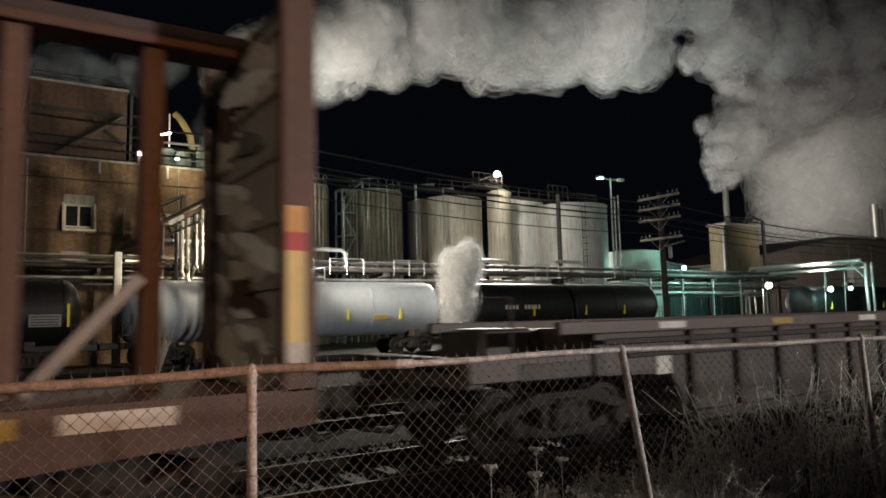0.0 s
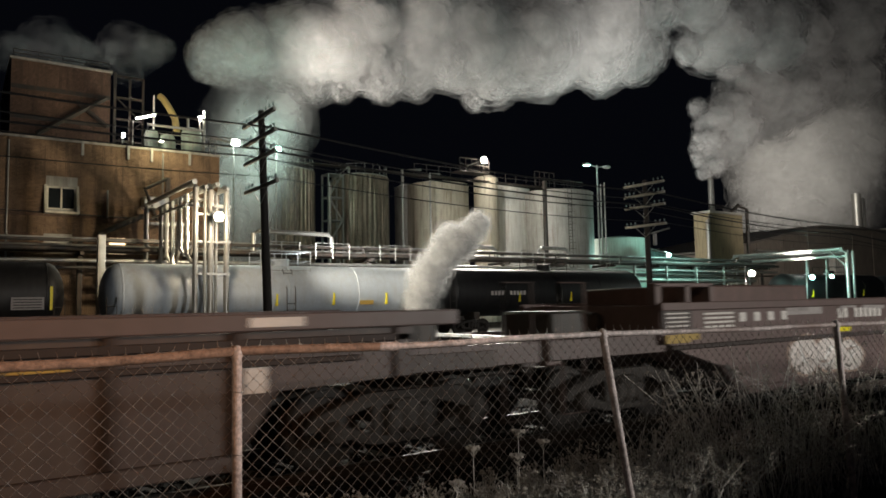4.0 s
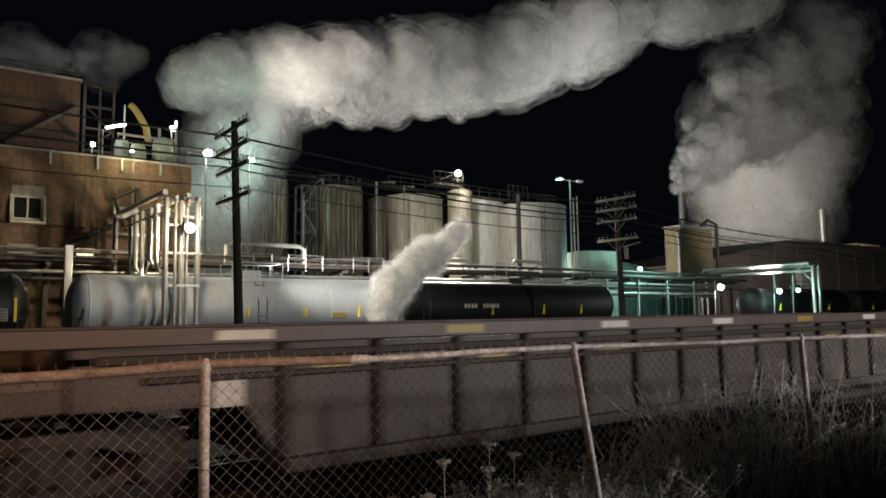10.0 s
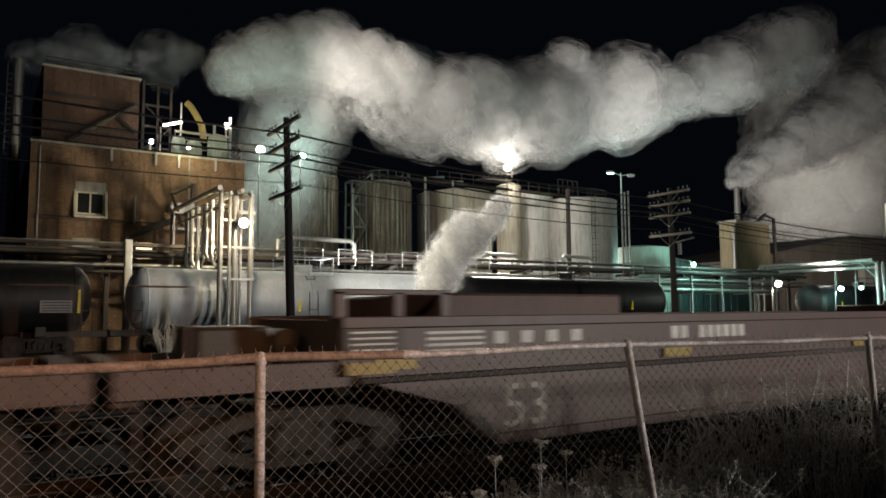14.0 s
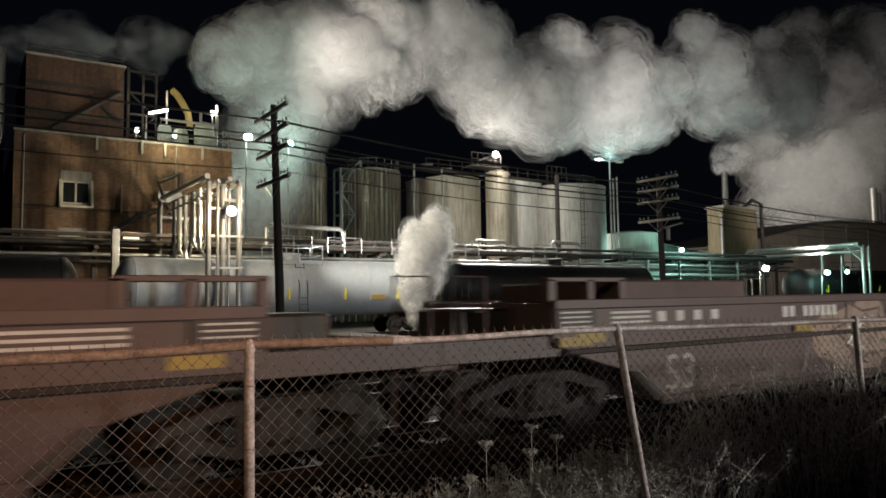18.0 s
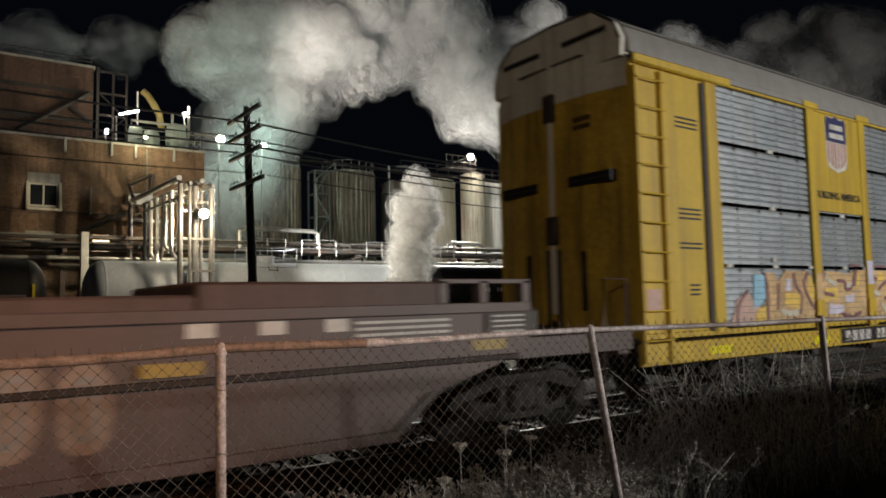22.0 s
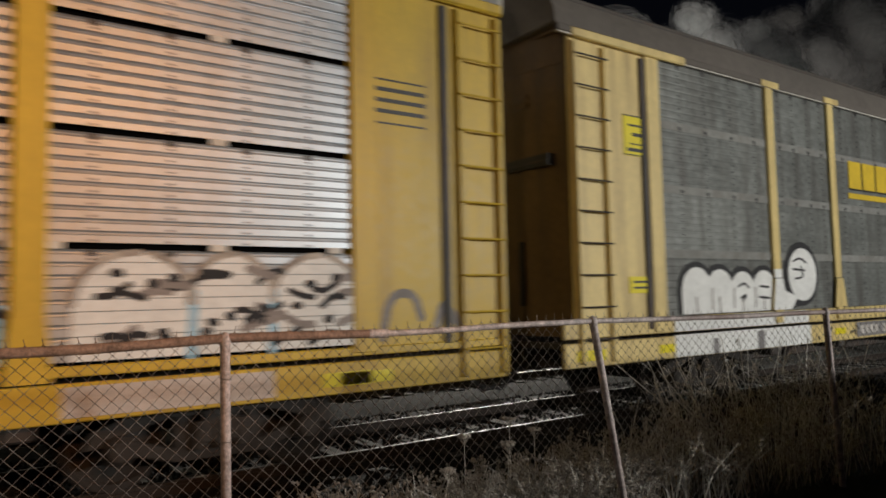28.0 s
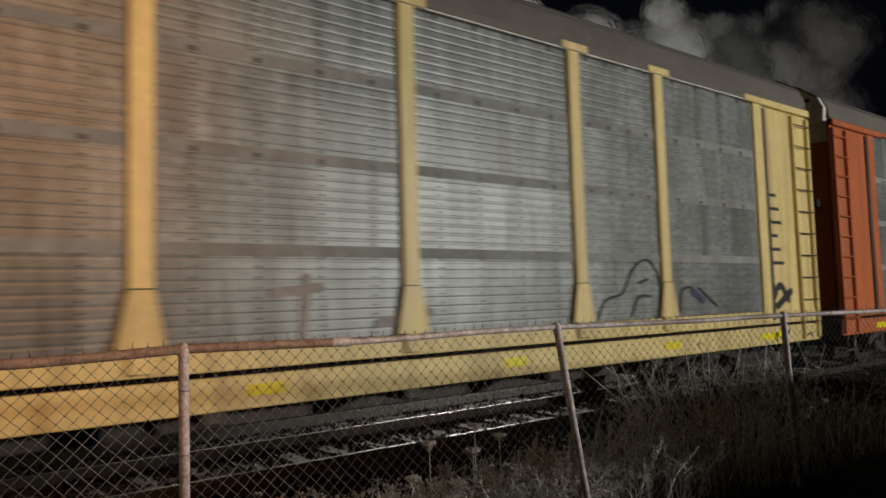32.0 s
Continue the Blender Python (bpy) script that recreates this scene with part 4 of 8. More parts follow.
s = Shape()
for x in (28.4, 29.9):
    for y in (60.2, 61.6):
        s.box(x, x + 0.15, y, y + 0.15, -0.3, 14.2)
part("column_frame", s, GALV, bays)
for k in range(6):
    z = 2.2 * k + 1
    part("flight", Shape().tube([(28.5, 60.3, z), (29.9, 60.3, z + 2.2)] if k % 2 else [(29.9, 60.3, z), (28.5, 60.3, z + 2.2)], 0.11, 6), GALV, bays)
    part("landing", Shape().box(28.4, 30.05, 60.2, 61.7, z + 2.15, z + 2.25), GALV, bays)
walkway = thing("tank_walkway", "steel walkway with handrails across the tank tops", "walkway")
part("deck", Shape().box(24.0, 62.0, 60.2, 61.2, 15.0, 15.1), STEEL_DARK, walkway)
railing("handrail", STEEL_DARK, walkway, [(38.0, 60.2, 15.1), (62.0, 60.2, 15.1)], 1.0, 0.03, 1.5)
railing("lamp_platform_rail", STEEL_DARK, walkway, [(42.6, 58.6, 15.6), (46.4, 58.6, 15.6), (46.4, 60.2, 15.6)], 1.3, 0.035, 0.8)
part("lamp_platform", Shape().box(42.6, 46.4, 58.6, 60.2, 15.5, 15.6), STEEL_DARK, walkway)
railing("cage_rail", STEEL_DARK, walkway, [(54.0, 59.8, 15.1), (57.0, 59.8, 15.1)], 1.6, 0.035, 0.8)
for k, (pts, r) in enumerate((([(22.5, 59.2, -0.3), (22.5, 59.2, 14.2)], 0.14), ([(28.2, 59.4, -0.3), (28.2, 59.4, 13.2), (30.2, 59.4, 14.9), (30.2, 59.4, 14.2)], 0.12), ([(36.2, 59.6, -0.3), (36.2, 59.6, 15.2), (38.5, 59.8, 15.4)], 0.12),
                              ([(39.7, 59.9, -0.3), (39.7, 59.9, 15.2), (41.0, 60, 15.2)], 0.1), ([(55.2, 59.5, -0.3), (55.2, 59.5, 15.6)], 0.28), ([(63.9, 59.0, -0.3), (63.9, 59.0, 15.9)], 0.10), ([(63.0, 57.6, -0.3), (63.0, 57.6, 15.8)], 0.09))):
    p = thing("riser_pipe", "vertical process pipe beside the tanks", "pipe", "tank risers")
    part("pipe", Shape().tube(pts, r, 10), GALV if k != 4 else STEEL_DARK, p)

# ---- long pipe rack behind the siding ----
rack = thing("pipe_rack", "long steel pipe rack with many parallel pipes", "pipe rack")
for i in range(14):
    x = -6 + 5.4 * i
    part("column", Shape().box(x, x + 0.22, 38.9, 39.12, -0.3, 5.15, 0.02), STEEL_DARK if i % 3 else GALV, rack)
    part("cross_beam", Shape().box(x, x + 0.2, 38.2, 40.6, 4.45, 4.65, 0.02), STEEL_DARK, rack)
for k, (y, z, r, g) in enumerate(((38.3, 4.78, 0.12, 0), (38.7, 4.85, 0.17, 1), (39.3, 4.80, 0.13, 0), (39.7, 4.9, 0.22, 0), (40.2, 4.8, 0.12, 1), (38.5, 5.2, 0.09, 0), (39.2, 5.35, 0.07, 1), (38.4, 4.2, 0.10, 1), (38.3, 3.85, 0.08, 0))):
    part("pipe", Shape().tube([(-9, y, z), (20, y, z), (20.6, y, z + 0.02), (66, y, z)], r, 10), GALV if g else STEEL_DARK, rack)
for x0, x1, z in ((13.6, 18.4, 5.9), (28, 31, 5.5), (35, 38, 5.6)):
    part("expansion_loop", Shape().tube([(x0, 38.6, 4.9), (x0, 38.6, z), (x0 + 0.3, 38.6, z + 0.15), (x1 - 0.3, 38.6, z + 0.1), (x1, 38.6, z - 0.1), (x1, 38.6, 4.9)], 0.13, 10), GALV, rack)
for x in (14.0, 17.2, 21.5, 26.0, 33.0, 41.0):
    railing("walk_rail", GALV, rack, [(x, 38.2, 4.5), (x + 2.2, 38.2, 4.5)], 0.95, 0.03, 1.1)
for x in (12.2, 16.0, 20.4, 24.4, 30.2, 36.4, 43.5):
    s = Shape().tube([(x, 38.3, 4.8), (x, 38.3, 5.25)], 0.05, 8)
    s.tube([(x + 0.18 * math.cos(a), 38.3 + 0.18 * math.sin(a), 5.25) for a in [math.pi * q / 6 for q in range(12)]], 0.025, 5, closed=True)
    part("valve", s, STEEL_DARK, rack)

# loading rack that bridges the siding
bridge = thing("loading_rack", "galvanised pipe loading rack standing over the siding", "loading rack")
for x, y, r, z in ((8.35, 31.0, 0.11, 7.2), (8.75, 31.0, 0.07, 7.1), (9.05, 31.2, 0.13, 7.15), (9.35, 31.4, 0.07, 6.9), (9.75, 31.2, 0.12, 7.1), (8.0, 39.0, 0.12, 7.2), (9.0, 39.2, 0.1, 7.2)):
    part("standpipe", Shape().tube([(x, y, -0.3), (x, y, z - 0.2), (x, y + 0.2, z), (x, y + 1.0, z)], r, 10), GALV, bridge)
for x, z, r in ((8.3, 7.25, 0.12), (8.8, 7.05, 0.08), (9.3, 7.2, 0.1), (9.75, 7.0, 0.07), (8.5, 6.5, 0.06)):
    part("overhead_pipe", Shape().tube([(x, 31.0, z), (x, 40.0, z + 0.15)], r, 10), GALV, bridge)
for y, z0 in ((33.0, 4.2), (34.2, 4.6), (35.6, 4.0), (36.8, 4.4), (38.0, 4.2)):
    part("drop_arm", Shape().tube([(8.5, y, 7.0), (8.5, y, z0), (8.7, y - 0.2, z0 - 0.35)], 0.10, 8), GALV, bridge)
    part("drop_hose", Shape().tube([(8.9, y + 0.5, 7.0), (8.9, y + 0.45, z0 + 0.4), (8.8, y + 0.5, z0)], 0.06, 8), STEEL_DARK, bridge)
for y in (31.3, 39.2):
    part("cross_tie", Shape().box(8.0, 10.0, y, y + 0.14, 6.2, 6.34), GALV, bridge)
for z in (3.2, 4.6, 5.8):
    part("cross_tie", Shape().box(8.3, 9.9, 31.05, 31.15, z, z + 0.09), GALV, bridge)
part("grey_box", Shape().box(8.9, 9.15, 36.2, 36.6, 4.5, 6.1, 0.03), CAR_GREY, bridge, "grey control cabinet")
col = thing("steel_column", "pale steel column with cross arms beside the siding", "column", at=(5.5, 36.5, 0))
part("shaft", Shape().box(-0.17, 0.17, -0.15, 0.15, -0.3, 5.3, 0.02), GALV, col)
part("base_plate", Shape().box(-0.3, 0.3, -0.28, 0.28, -0.3, -0.24), GALV, col)
part("arm", Shape().box(-0.1, 2.6, -0.06, 0.06, 5.0, 5.15), STEEL_DARK, col)

small_lamp("flood_lamp", "glaring warm floodlamp on the loading rack", (9.12, 30.2, 5.65), GLOW_WARM, 0.21, arm=[(0, 1.0, 0.6)])
small_lamp("roof_lamp", "white lamp above the rooftop vessels", (12.7, 46.2, 14.1), GLOW_WHITE, 0.16, arm=[(0.2, 0, -2.7)])
small_lamp("yard_lamp", "glaring white floodlamp on a yard mast", (17.0, 52.2, 14.2), GLOW_MINT, 0.32, arm=[(0, 0.4, -14.3)])
small_lamp("yard_lamp", "glaring blue-green floodlamp on a yard mast", (21.05, 54.0, 14.5), GLOW_CYAN, 0.28, arm=[(0, 0.4, -14.4)])
small_lamp("tank_lamp", "glaring white floodlamp on the tank platform", (45.4, 58.1, 16.8), GLOW_WHITE, 0.34, arm=[(-1.2, 1.6, -0.5), (-1.2, 1.6, -1.3)])
small_lamp("shed_lamp", "blue-green lamp on the shed corner", (77.0, 59.6, 7.6), GLOW_CYAN, 0.3, arm=[(0, 0.5, 0.6), (0, 0.7, -7.9)])
small_lamp("gantry_lamp", "white lamp under the loading gantry", (49.9, 31.1, 3.65), GLOW_WHITE, 0.24, arm=[(0, 0.5, 0.6), (0, 0.6, -4)])
small_lamp("siding_lamp", "blue-green lamp beside the siding", (58.6, 31.1, 3.4), GLOW_CYAN, 0.22, arm=[(0, 0.4, 1.5), (0, 0.6, -4)])
small_lamp("siding_lamp", "pale lamp beside the siding", (61.8, 31.1, 3.5), GLOW_CYAN, 0.18, arm=[(0, 0.4, 1.5), (0, 0.6, -4)])
small_lamp("wall_lamp", "small white lamp on the parapet", (7.9, 45.2, 12.2), GLOW_WHITE, 0.14, arm=[(0, 0.3, -0.9)])
# made-up lens and arm at the brick front's fill
small_lamp("wall_lamp", "small yellowish lamp added to light the brick front", (9.6, 43.0, 11.6), GLOW_WARM, 0.1, arm=[(0, 2.0, 0.3)])
fx = thing("strip_lamp", "slanted bright strip lamp above the roof", "lamp", "plant lamps", (9.3, 46, 13.7))
part("tube_lens", Shape().tube([(-0.55, 0, -0.18), (0.55, 0, 0.2)], 0.06, 10), GLOW_WHITE, fx)
part("bracket", Shape().tube([(-0.7, 0.1, -0.3), (-0.7, 0.1, -2.5)], 0.04, 6), GALV, fx)
sl = thing("mast_lamp", "tall street-type lamp with two heads over the tanks", "lamp", "plant lamps", (66.6, 62.0, 0))
part("pole", Shape().tube([(0, 0, 0), (0, 0, 19.0)], [0.16, 0.09], 10), GALV, sl)
for sx in (-1, 1):
    part("arm", Shape().tube([(0, 0, 18.7), (sx * 1.5, 0, 19.0)], 0.06, 6), GALV, sl)
    hd = part("head", Shape().box(sx * 1.4, sx * 2.3, -0.3, 0.3, 18.85, 19.08, 0.08), GALV, sl)
    part("lens", Shape().box(sx * 1.45, sx * 2.2, -0.26, 0.26, 18.76, 18.845, 0.03), GLOW_CYAN if sx < 0 else GALV, hd)

# ---- low tank, shed, tower, warehouse ----
plain_tank(79.0, 70.0, 4.4, 10.4, "low pale green storage tank", TANK_GREEN, 4)
shed = thing("metal_shed", "blue-green corrugated metal shed", "shed")
for i in range(22):
    x = 80.0 + 0.8 * i
    part("wall_sheet", Shape().box(x, x + 0.74, 66.0 - 0.05 * (i % 2), 66.12, -0.3, 9.0 - 0.12 * i, 0.03), SHED_GREEN, shed)
part("roof", Shape().add([(79.6, 65.8, 9.3), (98.2, 65.8, 6.9), (98.2, 76, 6.9), (79.6, 76, 9.3), (79.6, 65.8, 9.1), (98.2, 65.8, 6.7), (98.2, 76, 6.7), (79.6, 76, 9.1)],
                         [(0, 1, 2, 3), (7, 6, 5, 4), (0, 4, 5, 1), (1, 5, 6, 2), (2, 6, 7, 3), (3, 7, 4, 0)]), ROOFING, shed)
tower = thing("process_tower", "square tan concrete process tower with rooftop pipes", "tower")
part("body", Shape().box(108.6, 118.4, 75, 78.4, -0.3, 16.9, 0.1), TOWER_TAN, tower)
part("cap", Shape().box(108.3, 118.7, 74.7, 78.7, 16.9, 17.3, 0.05), CONCRETE, tower)
part("stack", Shape().lathe([(0.55, 0), (0.5, 6.4)], 14, pose(112.2, 77, 17.3)), GALV, tower, "slim exhaust stack")
part("side_duct", Shape().tube([(107.4, 74.6, -0.3), (107.4, 74.6, 15.4), (108.6, 75, 16.2)], 0.35, 10), GALV, tower)
part("side_duct", Shape().tube([(118.9, 74.4, -0.3), (118.9, 74.4, 18.0), (116.5, 74.6, 18.6), (115, 75, 17.4)], 0.32, 10), STEEL_DARK, tower)
railing("roof_rail", STEEL_DARK, tower, [(108.6, 75, 17.3), (118.4, 75, 17.3)], 1.1, 0.05, 1.8)
wh = thing("warehouse", "long dark warehouse with low pitched roof", "warehouse")
part("wall", Shape().prism([(117, -0.3), (117, 10.4), (155, 16.9), (260, 18.2), (260, -0.3)], 1, 80, 80.4), WALL_SHEET, wh, "brown sheet front wall")
part("rear_wall", Shape().prism([(117, -0.3), (117, 10.4), (155, 16.9), (260, 18.2), (260, -0.3)], 1, 103.6, 104), WALL_SHEET, wh)
for x, top in ((117, 10.3), (259.6, 18.1)):
    part("side_wall", Shape().box(x, x + 0.4, 80.4, 103.6, -0.3, top), WALL_SHEET, wh)
part("roof", Shape().prism([(116.4, 10.4), (155, 17.0), (260.6, 18.3), (260.6, 18.7), (155, 17.4), (116.4, 10.8)], 1, 79.4, 104.6), ROOFING, wh, "dark sheet roof")
for k in range(14):
    x = 121 + 9.6 * k
    part("wall_rib", Shape().box(x, x + 0.25, 79.85, 79.99, -0.3, 10.6 + min(5.9, (x - 117) * 0.165)), WALL_SHEET, wh)
part("roof_vent", Shape().box(129, 136, 78.9, 79.4, 10.9, 11.2), GALV, wh)
part("white_shed", Shape().box(158, 167, 78.6, 79.98, 4, 11.5, 0.05), TANK_WHITE, wh, "white ribbed lean-to unit")
for k in range(9):
    part("rib", Shape().box(158.3 + k, 158.5 + k, 78.5, 78.6, 4.1, 11.4), TANK_GREY, wh)
part("vent_pipe", Shape().lathe([(1.1, 0), (1.05, 12.5)], 16, pose(189.5, 88, 15.5)), GALV, wh, "tall galvanised roof stack")
part("vent_pipe", Shape().lathe([(0.7, 0), (0.65, 11.5)], 16, pose(192.6, 88, 15.5)), GALV, wh)
lit = thing("lit_penthouse", "brightly lit rooftop plant room", "building")
part("wall", Shape().box(203, 216, 85, 92, 14, 19.6), FRAME_PAINT, lit)
for k in range(4):
    part("window", Shape().box(204 + 3 * k, 206 + 3 * k, 84.9, 84.98, 16.6, 19), GLOW_ROOM, lit)

# gantry over the siding
g = thing("siding_gantry", "galvanised pipe gantry spanning the siding", "gantry")
for y in (29.6, 40.4):
    part("leg", Shape().tube([(61.5, y, -0.3), (61.5, y, 5.4), (61.5, y + (0.5 if y < 35 else -0.5), 5.8)], 0.16, 10), GALV, g)
    part("leg", Shape().tube([(62.5, y, -0.3), (62.5, y, 5.6)], 0.12, 10), GALV, g)
for x, z in ((61.5, 5.8), (62.5, 5.6), (62.0, 5.2)):
    part("beam", Shape().tube([(x, 29.9, z), (x, 40.1, z)], 0.15, 10), GALV, g)
for y in (31, 39):
    part("knee_brace", Shape().tube([(61.5, 29.6 if y < 35 else 40.4, 4.2), (61.5, y, 5.7)], 0.08, 8), GALV, g)

# low cyan-lit pipes beside the gantry
low = thing("low_pipes", "low bundle of pipes on steel supports", "pipe rack")
for k in range(4):
    part("pipe", Shape().tube([(44, 38.4 + 0.4 * k, 3.4 + 0.45 * (k % 3)), (62, 38.4 + 0.4 * k, 3.4 + 0.45 * (k % 3))], 0.16, 10), GALV, low)
for x in (45, 49, 53, 57, 61):
    part("support", Shape().box(x, x + 0.15, 38.2, 38.35, -0.3, 4.6), GALV, low)
    part("support_beam", Shape().box(x, x + 0.15, 38.35, 40.0, 3.1, 3.22), GALV, low)

# ---- utility poles and wires ----


def utility_pole(x, y, top, arms, lean):
    p = thing("utility_pole", "dark wooden utility pole with insulator crossarms", "utility pole", "pole line", (x, y, 0))
    p.rotation_euler = (0, radians(lean), 0)
    part("pole", Shape().tube([(0, 0, -0.4), (0, 0, top * 0.5), (0, 0, top)], [0.17, 0.15, 0.115], 12), WOOD_POLE, p)
    for z, half in arms:
        arm = part("crossarm", Shape().box(-0.18, -0.06, -half, half, z - 0.06, z + 0.06, 0.01), ARM_WOOD, p)
        for q in (-0.92, -0.72, -0.5, 0.5, 0.72, 0.92):
            s = Shape().tube([(-0.12, q * half, z + 0.06), (-0.12, q * half, z + 0.16)], 0.012, 6)
            s.lathe([(0.035, 0), (0.05, 0.03), (0.03, 0.06), (0.04, 0.09), (0, 0.11)], 10, pose(-0.12, q * half, z + 0.14))
            part("insulator", s, CERAMIC, arm)
        for sy in (-1, 1):
            part("arm_brace", Shape().tube([(-0.12, sy * half * 0.5, z - 0.05), (-0.13, 0, z - 0.6)], 0.014, 6), GALV, arm)
    return p


utility_pole(9.02, 24.0, 8.75, ((8.45, 1.6), (7.75, 1.6), (7.05, 1.55), (6.0, 1.6)), -2.0)
utility_pole(29.4, 24.0, 8.0, ((7.75, 1.3), (7.2, 1.3), (6.6, 1.3), (5.6, 1.3)), -0.8)
bx = thing("pole_fitting", "grey fitting hung on the utility pole", "fitting", at=(29.8, 23.9, 5.2))
part("arm", Shape().tube([(-0.3, 0, 0), (1.3, 0.1, 0.35)], 0.04, 6), GALV, bx)
part("can", Shape().lathe([(0.1, -0.6), (0.1, 0)], 10), CAR_GREY, bx)
for k, (yo, z0, z1, r) in enumerate(((-0.9, 7.95, 7.2, 0.036), (0.9, 7.85, 7.15, 0.026), (-0.5, 7.25, 6.6, 0.036), (0.6, 7.2, 6.55, 0.026), (-1.0, 6.2, 5.7, 0.018))):
    wire = thing("overhead_wire", "black overhead wire strung between poles", "wire", "pole line")
    pts = []
    for i in range(61):
        x = -32 + 122 * i / 60
        span = (x - 8.78) / 20.62
        z = z0 + (z1 - z0) * span - 0.30 * (0.25 - (span - math.floor(span) - 0.5) ** 2) * 4
        pts.append((x, 24 + yo, z))
    part("strand", Shape().tube(pts, r, 6), CABLE, wire)

# ---- tank cars on the siding ----


SPRING = Shape().lathe([(0.075, 0.34), (0.085, 0.38), (0.075, 0.42), (0.085, 0.46), (0.075, 0.5), (0.085, 0.54), (0.075, 0.6)], 10).mesh("spring", TRUCK)


def truck_parts(parent, x, base=0.89):
    """A freight truck at x: side frames, bolster, springs and two wheelsets (returned to be turned)."""
    tr = part("truck", Shape().box(x - 0.18, x + 0.18, -1.15, 1.15, 0.38, 0.72, 0.03), TRUCK, parent, "cast steel freight truck")
    for sy in (-1, 1):
        y = sy * 1.02
        s = Shape().prism([(x + p, z) for p, z in ((-base - 0.30, 0.44), (-base - 0.22, 0.60), (-0.5, 0.80), (0.5, 0.80), (base + 0.22, 0.60), (base + 0.30, 0.44), (base + 0.12, 0.46), (base + 0.06, 0.52), (0.45, 0.66), (-0.45, 0.66), (-base - 0.06, 0.52), (-base - 0.12, 0.46))], 1, y - 0.07, y + 0.07)
        s.prism([(x + p, z) for p, z in ((-base + 0.14, 0.47), (-0.42, 0.36), (0.42, 0.36), (base - 0.14, 0.47), (base - 0.05, 0.37), (0.40, 0.24), (-0.40, 0.24), (-base + 0.05, 0.37))], 1, y - 0.06, y + 0.06)
        for p in (-0.34, 0.34):
            s.box(x + p - 0.06, x + p + 0.06, y - 0.05, y + 0.05, 0.30, 0.70)
        part("side_frame", s, TRUCK, tr)
        for k in (-0.2, 0, 0.2):
            sp = part("spring", SPRING, TRUCK, tr)
            sp.location = (x + k, y + sy * 0.08, 0)
        for sx in (-1, 1):
            part("axle_box", Shape().lathe([(0.13, -0.1), (0.13, 0.06), (0.09, 0.1)], 12, pose(x + sx * base, y + sy * 0.09, 0.42, -90 * sy, 0, 0)), TRUCK, tr)
    sets = []
    for sx in (-1, 1):
        s = Shape()
        for sy in (-1, 1):
            s.lathe([(0.10, 0.10), (0.16, 0.10), (0.20, 0.045), (0.34, 0.03), (0.355, 0.07), (0.425, 0.07), (0.425, -0.03), (0.455, -0.045), (0.455, -0.065), (0.34, -0.065), (0.2, 0.0), (0.1, -0.06)], 28, pose(0, sy * 0.76, 0, -90 * sy, 0, 0))
            for k in range(3):
                a = k * 2.094
                s.box(-0.03, 0.03, sy * 0.86 - 0.01, sy * 0.86 + 0.01, 0.06, 0.12, 0, pose(0, 0, 0, 0, math.degrees(a), 0))
        s.tube([(0, -1.05, 0), (0, 1.05, 0)], 0.075, 12)
        w = part("wheelset", s, WHEEL, tr)
        w.location = (x + sx * base, 0, 0.42)
        sets.append(w)
    return sets


